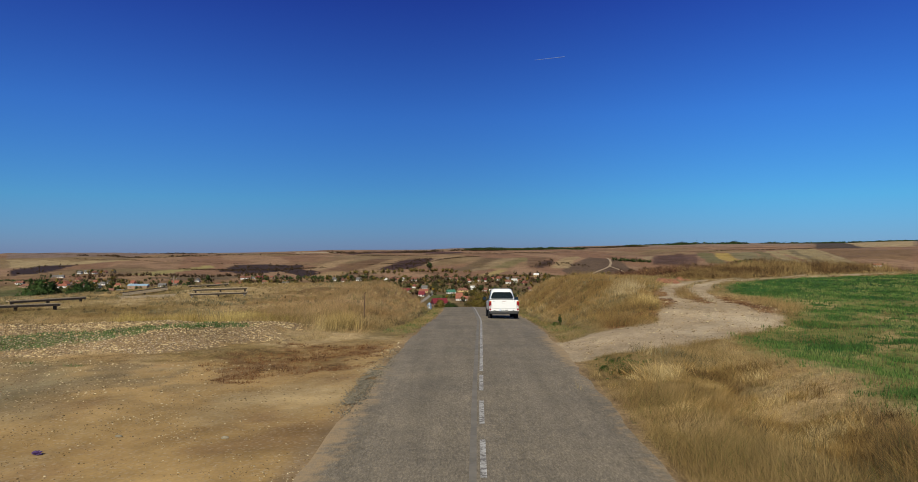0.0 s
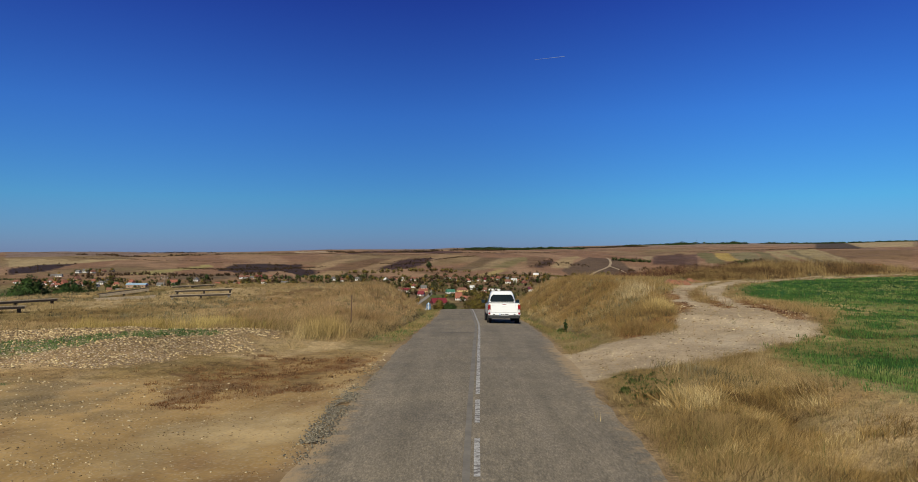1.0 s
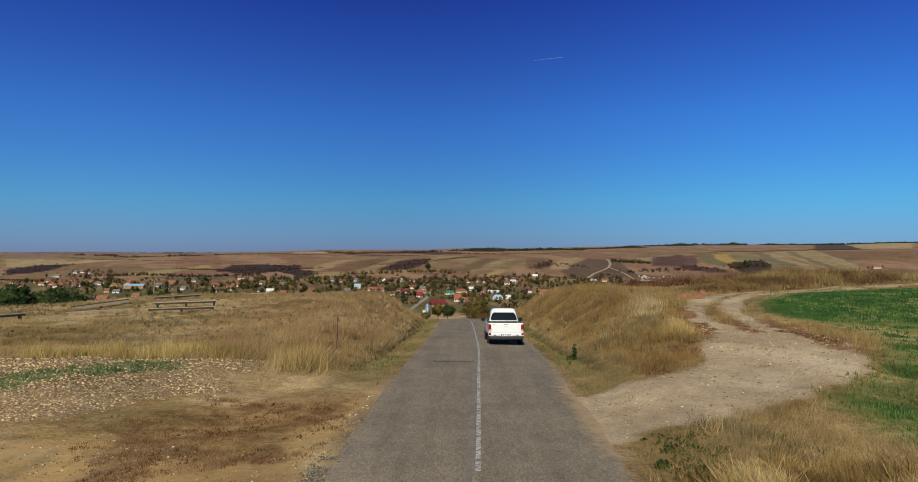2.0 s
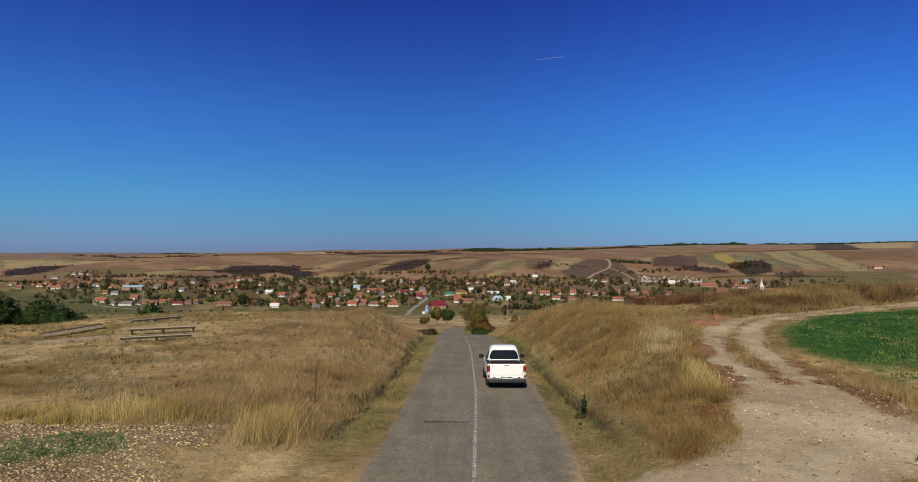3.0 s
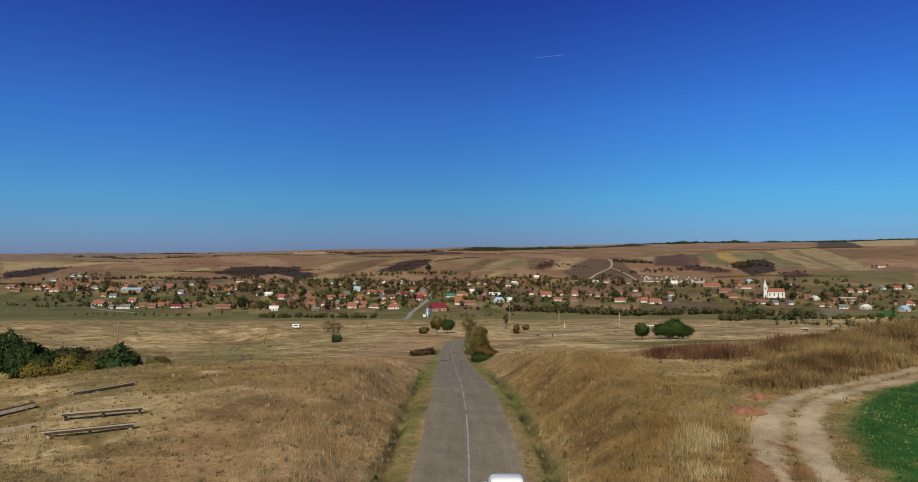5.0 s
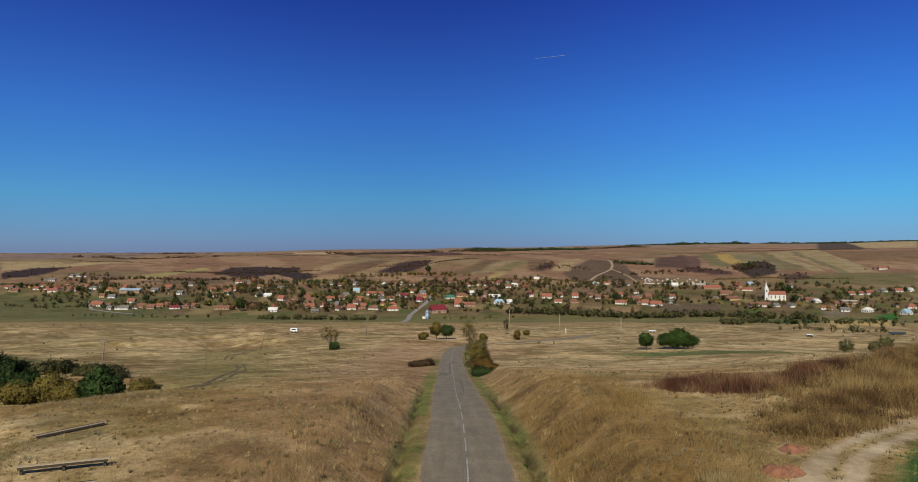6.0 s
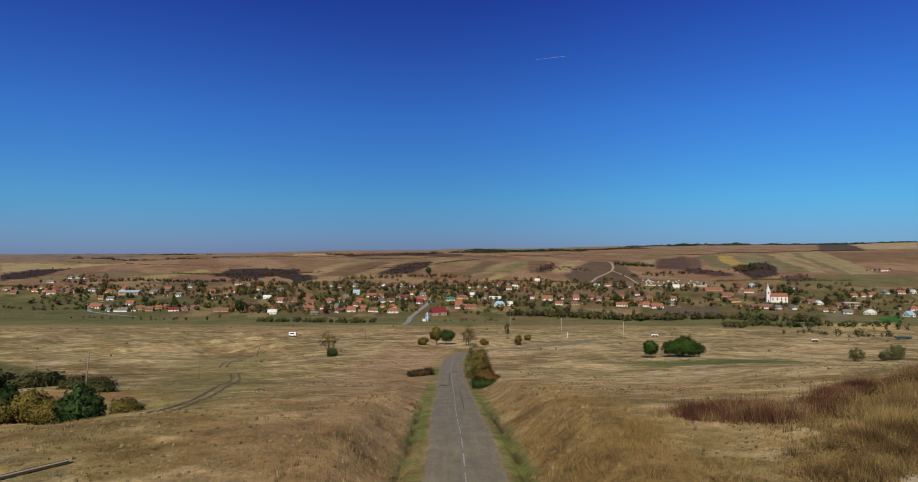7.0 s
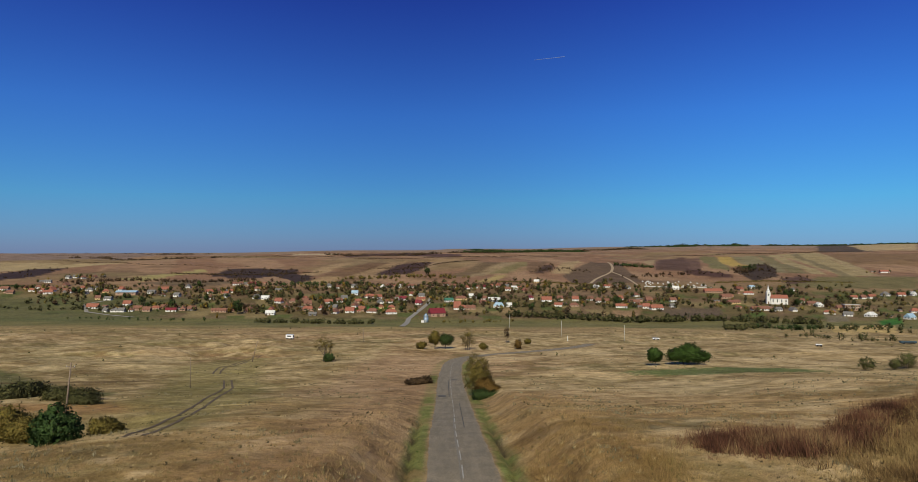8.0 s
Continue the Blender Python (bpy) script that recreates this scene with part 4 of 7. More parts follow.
def bench(x0, y0, x1, y1, high, dark=False, white=False, face=None):
    """A long plank bench on short posts, its near side turned to the road."""
    n = math.hypot(x1 - x0, y1 - y0)
    turn = math.degrees(math.atan2(y1 - y0, x1 - x0))
    z0, z1 = ground_z(x0, y0), ground_z(x1, y1)
    tilt = math.degrees(math.atan2(z1 - z0, n))
    m = Matrix.Translation((x0, y0, z0)) @ pose(0, 0, 0, 0, 0, turn) @ pose(0, 0, 0, 0, -tilt, 0)
    ob = thing("bench", m, "long dark weathered plank bench on low posts in dry grass" if dark else "long pale weathered plank bench on low posts in dry grass", "bench", "benches on the hilltop")
    wood = DARK_SHADED_WOOD if dark else OLD_WOOD
    for k, (a, b) in enumerate(((-.02, .1), (.12, .25))):
        part("plank", boxed(0, n, a, b, high - .055 - .004 * k, high, .008), wood if face or k else OLD_WOOD, ob)
    # rail and posts take the dark wood, which paints the shade below the seat
    part("rail", boxed(.1, n - .1, -.03, .02, high - (.26 if face else .17), high - .05, .006), face or DARK_SHADED_WOOD, ob)
    for t in (.06, .5, .94):
        part("post", boxed(n * t - .07, n * t + .07, .08, .24, -.25, high - .05, .01), POST_WHITE if t != .5 and white else DARK_SHADED_WOOD, ob)
    return ob


bench(-20.5, 53.6, -16.5, 55.3, .34, True, True)
bench(-21.5, 57.0, -17.4, 58.4, .46)
bench(-24.1, 63.0, -21.6, 66.4, .26, True)
bench(-27.0, 56.6, -24.5, 59.8, .36, True, False, OLD_WOOD)
bench(-25.4, 53.0, -22.4, 56.0, .2, False, False, OLD_WOOD)
bench(-26.6, 38.4, -24.1, 43.0, .42)
bench(-28.6, 45.0, -26.6, 50.6, .44)


# ---- posts and poles ----
POLE_WOOD = plain("pole_wood", (0.19, 0.14, 0.10), 0.9, grains=3, spread=.3)
CONCRETE = plain("pole_concrete", (0.50, 0.48, 0.43), 0.9, grains=3)
CERAMIC = plain("insulator", (0.4, 0.38, 0.35), 0.3)


def utility_pole(x, y, high, mat, label, lean=0.0, arm=True, thick=.14):
    ob = thing("utility_pole", pose(x, y, ground_z(x, y), 0, lean, 10), label, "pole", "poles across the meadow")
    part("shaft", tube(None, [(0, 0, -.4), (0, 0, high * .5), (0, 0, high)], thick, thick * .6, 8), mat, ob, "", True)
    if arm:
        bar = part("crossarm", boxed(-.55, .55, -.05, .05, high - .6, high - .5, .01), mat, ob)
        for k in (-.45, 0, .45):
            part("insulator", tube(None, [(k, 0, high - .5), (k, 0, high - .32)], .04, .03), CERAMIC, bar)


utility_pole(-48.2, 118, 6.6, POLE_WOOD, "leaning brown wooden pole standing in scrub", 5)
utility_pole(-52, 169, 6.0, POLE_WOOD, "thin grey pole standing on the dry meadow", 0, False, .08)
utility_pole(-63.4, 250, 6.5, POLE_WOOD, "leaning wooden pole standing on the dry meadow", 14, False)
utility_pole(-41, 340, 6.5, POLE_WOOD, "wooden pole standing on the far meadow", 0, False)
utility_pole(40, 575, 10, CONCRETE, "pale concrete pole at the foot of the slope", 0, False)
utility_pole(56, 410, 8.5, CONCRETE, "pale concrete pole on the green meadow", 0, False)
utility_pole(80, 368, 7.5, CONCRETE, "pale concrete pole on the dry meadow", 0, False)
RUST = plain("rusty_steel", (0.10, 0.055, 0.035), 0.8, 0.3, grains=9)
_p = thing("fence_post", pose(-4.9, 36.3, ground_z(-4.9, 36.3), 0, 2, 0), "rusty brown steel post in tall dry grass", "post")
part("shaft", boxed(-.022, .022, -.022, .022, -.3, 1.45, .004), RUST, _p)
part("cap", boxed(-.03, .03, -.03, .03, 1.45, 1.48), RUST, _p)
_p = thing("marker_post", pose(52, 362, ground_z(52, 362)), "short white concrete marker post on the meadow", "post")
part("shaft", boxed(-.2, .2, -.2, .2, -.3, 2.4, .04), CONCRETE, _p)
part("foot", boxed(-.35, .35, -.35, .35, -.3, .15, .04), CONCRETE, _p)


# ---- trees and bushes ----
def leaf_material(name, *colours, soft=True):
    """Leaves or crumbs, each of its own shade; soft ones are lit as one rounded mass."""
    m, nt, p = material(name)
    if soft:
        m.cycles.use_bump_map_correction = False
        face = nt.nodes.new("ShaderNodeAttribute")
        face.attribute_name = "outward"
        turned = nt.nodes.new("ShaderNodeVectorTransform")
        turned.vector_type, turned.convert_from, turned.convert_to = 'NORMAL', 'OBJECT', 'WORLD'
        nt.links.new(face.outputs["Vector"], turned.inputs[0])
        nt.links.new(turned.outputs[0], p.inputs["Normal"])
    g = nt.nodes.new("ShaderNodeNewGeometry")
    n = len(colours)
    c = ramp(nt, g.outputs["Random Per Island"], *[(i / max(1, n - 1), k) for i, k in enumerate(colours)])
    big = noise_tex(nt, 0.5, 3, 0.6, g.outputs["Position"])
    c = mix(nt, 'MULTIPLY', 0.8, c, ramp(nt, big, (0.35, (0.65, 0.65, 0.6)), (0.65, (1.2, 1.2, 1.1))))
    nt.links.new(c, p.inputs["Base Color"])
    p.inputs["Roughness"].default_value = 0.75
    p.inputs["Specular IOR Level"].default_value = 0.2
    if soft:
        # light shines through thin leaves
        glow = nt.nodes.new("ShaderNodeBsdfTranslucent")
        both = nt.nodes.new("ShaderNodeMixShader")
        both.inputs[0].default_value = 0.35
        nt.links.new(c, glow.inputs["Color"])
        nt.links.new(p.outputs[0], both.inputs[1])
        nt.links.new(glow.outputs[0], both.inputs[2])
        nt.links.new(both.outputs[0], nt.nodes["Material Output"].inputs["Surface"])
    return m


LEAF_DARK = leaf_material("dark_green_leaves", (0.049, 0.080, 0.026), (0.064, 0.100, 0.032), (0.080, 0.119, 0.035))
LEAF_GREEN = leaf_material("green_leaves", (0.053, 0.097, 0.022), (0.068, 0.121, 0.026), (0.089, 0.142, 0.033))
LEAF_PALE = leaf_material("pale_green_leaves", (0.121, 0.134, 0.048), (0.151, 0.161, 0.057), (0.181, 0.178, 0.066))
LEAF_RED = leaf_material("red_brown_weeds", (0.072, 0.033, 0.019), (0.098, 0.043, 0.024), (0.130, 0.060, 0.033))
LEAF_STRAW = leaf_material("straw_weeds", (0.200, 0.131, 0.055), (0.277, 0.183, 0.074), (0.354, 0.246, 0.107))
LEAF_OLIVE = leaf_material("olive_autumn_leaves", (0.162, 0.138, 0.039), (0.213, 0.171, 0.046), (0.267, 0.188, 0.050))
LEAF_RUST = leaf_material("rusty_autumn_leaves", (0.179, 0.105, 0.033), (0.223, 0.133, 0.039), (0.267, 0.164, 0.046))
LEAF_YELLOW = leaf_material("yellow_autumn_leaves", (0.238, 0.174, 0.033), (0.308, 0.209, 0.038), (0.358, 0.214, 0.033))
LEAF_BROWN = leaf_material("brown_scrub", (0.086, 0.056, 0.032), (0.113, 0.072, 0.041), (0.140, 0.088, 0.048))
LEAF_GARDEN = leaf_material("dull_garden_leaves", (0.079, 0.083, 0.035), (0.105, 0.105, 0.042), (0.145, 0.129, 0.051))
LEAF_BUSH = leaf_material("deep_green_leaves", (0.035, 0.066, 0.022), (0.048, 0.087, 0.027), (0.071, 0.117, 0.033))
BARK = plain("bark", (0.10, 0.075, 0.055), 0.95, grains=5, relief=.01)


def leaf_cloud(rng, blobs, clumps, per, size, spread_=.5):
    """Leaf quads in clumps spread over lumpy ovals (centre, radii)."""
    vol = np.array([b[3] * b[4] * b[5] for b in blobs])
    pick = rng.choice(len(blobs), clumps, p=vol / vol.sum())
    B = np.array(blobs)[pick]
    d = rng.normal(size=(clumps, 3))
    d /= np.linalg.norm(d, axis=1)[:, None]
    r = rng.uniform(.35, 1.05, clumps) ** .6
    C = B[:, :3] + d * B[:, 3:] * r[:, None]
    s = spread_ * (vol.mean() ** (1 / 3))
    P = np.repeat(C, per, 0) + rng.normal(size=(clumps * per, 3)) * s * .45
    n = len(P)
    u = rng.normal(size=(n, 3))
    u /= np.linalg.norm(u, axis=1)[:, None]
    w = np.cross(u, rng.normal(size=(n, 3)))
    w /= np.linalg.norm(w, axis=1)[:, None]
    k = size * rng.uniform(.6, 1.3, n)[:, None]
    V = np.stack([P - u * k, P - w * k * .55, P + u * k, P + w * k * .55], 1).reshape(-1, 3)
    mid = np.repeat(B[:, :3] * .6 + np.array(blobs)[:, :3].mean(0) * .4, per, 0)
    out = (P - mid) / np.repeat(B[:, 3:], per, 0)
    out = out / (np.linalg.norm(out, axis=1)[:, None] + 1e-6) + rng.normal(size=(n, 3)) * .33 + np.array((0, 0, .15))
    return V, np.arange(4 * n).reshape(-1, 4), np.repeat(out, 4, 0)


def plant(name, label, category, group, blobs, clumps, per, size, leaf, trunks, seed, spread_=.5):
    """A tree or bush at the origin: tapered trunk with limbs, crown of small leaves."""
    rng = np.random.default_rng(seed)
    ob = thing(name, Matrix.Identity(4), label, category, group)
    for (x, y, r, top) in trunks:
        bm = tube(None, [(x, y, -.3), (x * .9 + .06, y, top * .35), (x + .1 * top * rng.uniform(-1, 1), y + .05, top * .7), (x, y, top)], r, r * .35, 7)
        for k in range(6):
            b = blobs[rng.integers(len(blobs))]
            a = rng.uniform(0, 6.28)
            q = (b[0] + b[3] * .7 * math.cos(a), b[1] + b[4] * .7 * math.sin(a), b[2] + b[5] * rng.uniform(-.2, .6))
            s0 = top * rng.uniform(.3, .8)
            tube(bm, [(x, y, s0), ((x + q[0]) / 2, (y + q[1]) / 2, (s0 + q[2]) / 2 + .1), q], r * .45, r * .1, 5)
        part("trunk", bm, BARK, ob)
    V, F, out = leaf_cloud(rng, blobs, clumps, per, size, spread_)
    c = mesh_object("crown", V, F, leaf, outward=out)
    c.parent = ob
    return ob


def put(ob, x, y, scale=1.0, turn=0.0, tall=1.0, sink=0.0):
    m = pose(x, y, ground_z(x, y) - sink, 0, 0, turn) @ Matrix.Diagonal((scale, scale, scale * tall, 1))
    return copy_thing(ob, m)


def first(ob, x, y, scale=1.0, turn=0.0, tall=1.0):
    ob.matrix_world = pose(x, y, ground_z(x, y), 0, 0, turn) @ Matrix.Diagonal((scale, scale, scale * tall, 1))
    return ob


# the roadside tree and its thicket
first(plant("tree", "tall roadside tree with rusty olive autumn leaves", "tree", "", [(-.7, 0, 5.6, 1.1, 1.2, 1.7), (1.1, .4, 5.0, 1.3, 1.2, 1.6), (-1.4, 0, 3.9, 1.3, 1.2, 1.3), (.6, .5, 3.3, 2.1, 1.8, 1.6), (1.9, 0, 2.6, 1.3, 1.2, 1.4), (-.7, -.3, 2.0, 1.6, 1.4, 1.3), (.9, -.5, 1.4, 2.0, 1.5, 1.2)], 620, 15, .13, LEAF_OLIVE, [(-.3, 0, .2, 5.6), (.9, .3, .14, 3.6)], 5, .32), 4.0, 153, .85, 0, 1.2)
first(plant("bush", "dense rusty brown bush at the foot of the roadside tree", "bush", "", [(0, 0, 1.5, 1.9, 1.6, 1.7), (1.4, -.6, 1.0, 1.5, 1.3, 1.1)], 240, 26, .15, LEAF_RUST, [(0, 0, .1, 1.8)], 6, .35), 5.3, 151, .9)
first(plant("bush", "dark green bush beside the road", "bush", "", [(0, 0, .8, 1.6, 1.2, .9), (1.8, -.2, .7, 1.3, 1.0, .8)], 160, 26, .13, LEAF_DARK, [(0, 0, .07, .8)], 7, .35), 4.4, 146.5)
# the lone meadow tree with a bush at its foot
first(plant("tree", "thin open autumn tree on the dry meadow", "tree", "", [(-1.5, 0, 5.2, 1.9, 1.6, 1.3), (1.6, .3, 5.0, 1.9, 1.6, 1.2), (0, 0, 6.2, 1.8, 1.4, 1.0), (-.8, .4, 3.8, 1.5, 1.3, .8), (1.2, -.3, 3.4, 1.2, 1.0, .6)], 190, 10, .13, LEAF_OLIVE, [(0, 0, .2, 5.8), (.3, .2, .14, 5.0)], 9, .3), -39.5, 241.5)
first(plant("bush", "round green bush at the foot of a meadow tree", "bush", "", [(0, 0, 1.1, 1.5, 1.3, 1.3)], 120, 24, .17, LEAF_DARK, [(0, 0, .08, 1.2)], 10, .4), -37.6, 239.5)
# pair of trees by the bend
first(plant("tree", "small olive tree beside the bend of the road", "tree", "", [(-.2, 0, 4.2, 2.2, 1.9, 2.4), (.2, 0, 6.0, 1.2, 1.2, 1.2)], 170, 20, .24, LEAF_OLIVE, [(0, 0, .17, 5)], 11, .35), -8.3, 301)
first(plant("tree", "small dark green tree beside the bend of the road", "tree", "", [(0, 0, 3.6, 2.6, 2.2, 2.0), (1.2, 0, 3.9, 1.6, 1.5, 1.4)], 200, 20, .24, LEAF_DARK, [(0, 0, .17, 3.8)], 12, .35), -4.2, 302)
_bush = first(plant("bush", "round olive green bush on the dry meadow", "bush", "bushes near the bend", [(0, 0, 1.3, 1.9, 1.7, 1.3), (.9, .2, 1.7, 1.3, 1.2, 1.0)], 150, 22, .2, LEAF_OLIVE, [(0, 0, .09, 1.5)], 13, .35), -13.5, 300.5)
put(_bush, 10.2, 300, .9, 90)
put(_bush, 30, 330, .8, 40)
first(plant("tree", "sparse half-bare tree near the bend", "tree", "", [(0, 0, 4.0, 2.6, 2.0, 2.6), (.4, 0, 6.6, 1.6, 1.4, 1.6), (2.6, 0, 2.6, 1.4, 1.2, 1.2)], 220, 10, .15, LEAF_OLIVE, [(0, 0, .17, 7), (.6, .2, .12, 5.5), (-.8, .2, .1, 4.5)], 14, .4), 4.2, 297)
first(plant("tree", "thin bare sapling on the meadow", "tree", "", [(0, 0, 4.5, 1.0, .9, 2.2)], 36, 14, .2, LEAF_BROWN, [(0, 0, .1, 6)], 15, .4), 21, 327)
first(plant("bush", "small orange autumn shrub", "bush", "", [(0, 0, 1.9, 1.2, 1.1, 1.9)], 80, 20, .2, LEAF_RUST, [(0, 0, .08, 2.2)], 16, .35), 24, 305)
first(plant("bush", "low reddish brown scrub on the bank", "bush", "", [(0, 0, .6, 2.2, 1.2, .7), (2.0, .6, .8, 1.8, 1.2, .9)], 200, 24, .13, LEAF_BROWN, [(0, 0, .05, .8)], 17, .35), -8.2, 177)
# the pair of green trees on the right-hand meadow
first(plant("tree", "wide dense green tree with a pale trunk on the meadow", "tree", "", [(0, 0, 2.5, 3.4, 2.8, 1.7), (-2.4, 0, 2.2, 2.4, 2.2, 1.5), (2.8, 0, 2.0, 2.4, 2.1, 1.4), (.4, 0, 3.7, 2.2, 1.9, 1.2)], 560, 24, .2, LEAF_GREEN, [(2.6, -1.0, .16, 2.4), (-1, 0, .14, 2.4)], 18, .26), 54.5, 196)
first(plant("tree", "small round green tree with a pale trunk on the meadow", "tree", "", [(0, 0, 2.7, 1.9, 1.7, 1.7), (-.5, 0, 3.6, 1.1, 1.0, 1.0)], 200, 22, .19, LEAF_GREEN, [(0, 0, .13, 2.8)], 19, .3), 46.6, 195, .9)
_pale = first(plant("bush", "light green feathery bush on the meadow", "bush", "feathery bushes", [(0, 0, 1.9, 1.8, 1.6, 1.7), (1.0, 0, 2.4, 1.3, 1.2, 1.2)], 90, 18, .15, LEAF_PALE, [(0, 0, .1, 2.2), (.5, 0, .08, 2)], 20, .35), 101.5, 189)
put(_pale, 86.5, 178, .8, 130)
put(_pale, 97, 186, .7, 60)
# the hedge of bushes behind the hilltop, left
_big = first(plant("bush", "large dark green bush behind the hilltop", "bush", "hilltop bushes", [(0, 0, 2.3, 2.5, 2.2, 2.4), (-1.8, .3, 1.8, 1.9, 1.8, 1.8), (1.8, -.2, 1.7, 1.9, 1.7, 1.7), (.3, 0, 3.9, 1.4, 1.3, 1.3)], 440, 20, .145, LEAF_BUSH, [(0, 0, .14, 3), (.8, 0, .1, 2.6)], 22, .22), -60.2, 113, 1.08)
put(_big, -66.5, 113, 1.1, 80)
put(_big, -55.5, 110, .85, 250)
put(_big, -50.5, 105.5, .72, 30)
first(plant("bush", "young dark green bush on the hilltop's edge", "bush", "", [(0, 0, 1.7, 1.5, 1.3, 1.9), (-.9, 0, 1.4, 1.1, 1.0, 1.5), (1.0, 0, 1.5, 1.1, 1.0, 1.5), (.1, 0, 3.3, .5, .5, .8)], 420, 22, .12, LEAF_BUSH, [(0, 0, .08, 2.4)], 23, .22), -37.0, 96, 1.2)
first(plant("bush", "yellowish brown autumn shrub on the hilltop's edge", "bush", "autumn shrubs", [(0, 0, .9, 1.4, 1.2, 1.0), (.9, 0, .7, 1.0, .9, .8)], 220, 22, .11, LEAF_OLIVE, [(0, 0, .06, 1)], 24, .3), -33.5, 98)
_och2 = first(plant("bush", "rusty olive shrub among the hilltop bushes", "bush", "autumn shrubs", [(0, 0, 1.3, 1.9, 1.6, 1.4), (1.4, 0, 1.0, 1.4, 1.2, 1.1)], 300, 22, .12, LEAF_OLIVE, [(0, 0, .08, 1.4)], 25, .28), -51, 104)
put(_och2, -48, 106, 1.25, 100)
put(_och2, -44, 104, 1.0, 190)
put(_och2, -38, 108, .6, 10)
_scrub = first(plant("bush", "low dark scrub on the meadow's hollow", "bush", "scrub in the hollow", [(0, 0, .8, 3.2, 2.2, .9), (3, .5, .7, 2.6, 1.8, .8)], 240, 22, .17, LEAF_GARDEN, [(0, 0, .06, .8)], 26, .4), -60, 138)
for _x, _y, _s in ((-68, 142, 1.2), (-75, 140, 1.3), (-84, 146, 1.4), (-54, 131, .7)):
    put(_scrub, _x, _y, _s, _x * 7)
first(plant("bush", "slender ivy-green weed stalk beside the ditch", "weed", "", [(0, 0, .7, .12, .12, .75)], 60, 14, .06, LEAF_BUSH, [(0, 0, .03, 1.3)], 27, .5), 5.1, 36.4, .5)
_w = first(plant("bush", "small green weed clump on the road verge", "weed", "verge weeds", [(0, 0, .22, .45, .4, .25)], 60, 14, .07, LEAF_GREEN, [(0, 0, .02, .25)], 28, .5), 4.6, 34.4, .35)
for _x, _y, _s in ((4.4, 33.2, .4), (4.9, 35.2, .35), (4.9, 65, .9), (-3.0, 62, .6), (4.7, 50, .5), (-2.9, 92, .7), (5.1, 42.4, .9), (4.9, 39.6, .8), (5.0, 46, .6), (4.3, 32.6, .35), (-3.6, 70, .7), (-3.3, 52, .6), (-3.4, 45, .7), (3.9, 19.4, .8), (4.3, 20.3, .7)):
    put(_w, _x, _y, _s, _x * 90)


# ---- village ----
ROOFS = {"r": plain("red_roof_tile", (0.27, 0.095, 0.058), 0.85, grains=.8, spread=.3), "b": plain("old_brown_roof_tile", (0.19, 0.085, 0.055), 0.9, grains=.8, spread=.35),
         "g": plain("grey_roof_sheet", (0.15, 0.14, 0.13), 0.8, grains=.8), "m": plain("maroon_roof_sheet", (0.17, 0.018, 0.026), 0.55, grains=.6),
         "t": plain("blue_grey_roof_sheet", (0.30, 0.42, 0.52), 0.55, grains=.6), "x": plain("pale_roof_sheet", (0.62, 0.61, 0.58), 0.7, grains=.6),
         "n": plain("green_roof_sheet", (0.05, 0.17, 0.11), 0.6, grains=.6)}
ROOF_WORD = {"r": "red tiled", "b": "old brown tiled", "g": "grey sheet", "m": "maroon sheet", "t": "blue-grey sheet", "x": "pale sheet", "n": "green sheet"}
WALLS = {"w": plain("whitewashed_wall", (0.66, 0.64, 0.60), 0.9, grains=.9, spread=.15), "c": plain("ochre_wall", (0.58, 0.40, 0.19), 0.9, grains=.9, spread=.15),
         "k": plain("brick_and_plaster_wall", (0.34, 0.22, 0.15), 0.9, grains=.9, spread=.3), "g": plain("grey_board_wall", (0.19, 0.17, 0.155), 0.9, grains=.9, spread=.3)}
WALL_WORD = {"w": "whitewashed", "c": "ochre", "k": "bare brick", "g": "grey board"}
PANE = plain("dark_window_glass", (0.03, 0.035, 0.04), 0.1, grains=2)
DOOR_WOOD = plain("brown_door", (0.12, 0.07, 0.04), 0.7, grains=2)
CHIMNEY = plain("chimney_brick", (0.30, 0.14, 0.09), 0.9, grains=2)


def gable(w, d, z0, rise, over=.45, thick=.16, hip=0.0):
    """A pitched roof with its ridge along x."""
    bm = bmesh.new()
    W, D = w / 2 + over, d / 2 + over
    r = max(.1, W - over - hip)
    low = [bm.verts.new(p) for p in ((-W, -D, z0 - .2), (W, -D, z0 - .2), (W, D, z0 - .2), (-W, D, z0 - .2))]
    top = [bm.verts.new((-r - (over if hip == 0 else 0), 0, z0 + rise)), bm.verts.new((r + (over if hip == 0 else 0), 0, z0 + rise))]
    bm.faces.new((low[0], low[1], top[1], top[0]))
    bm.faces.new((low[2], low[3], top[0], top[1]))
    bm.faces.new((low[1], low[2], top[1]))
    bm.faces.new((low[3], low[0], top[0]))
    bm.faces.new(low[::-1])
    return bm


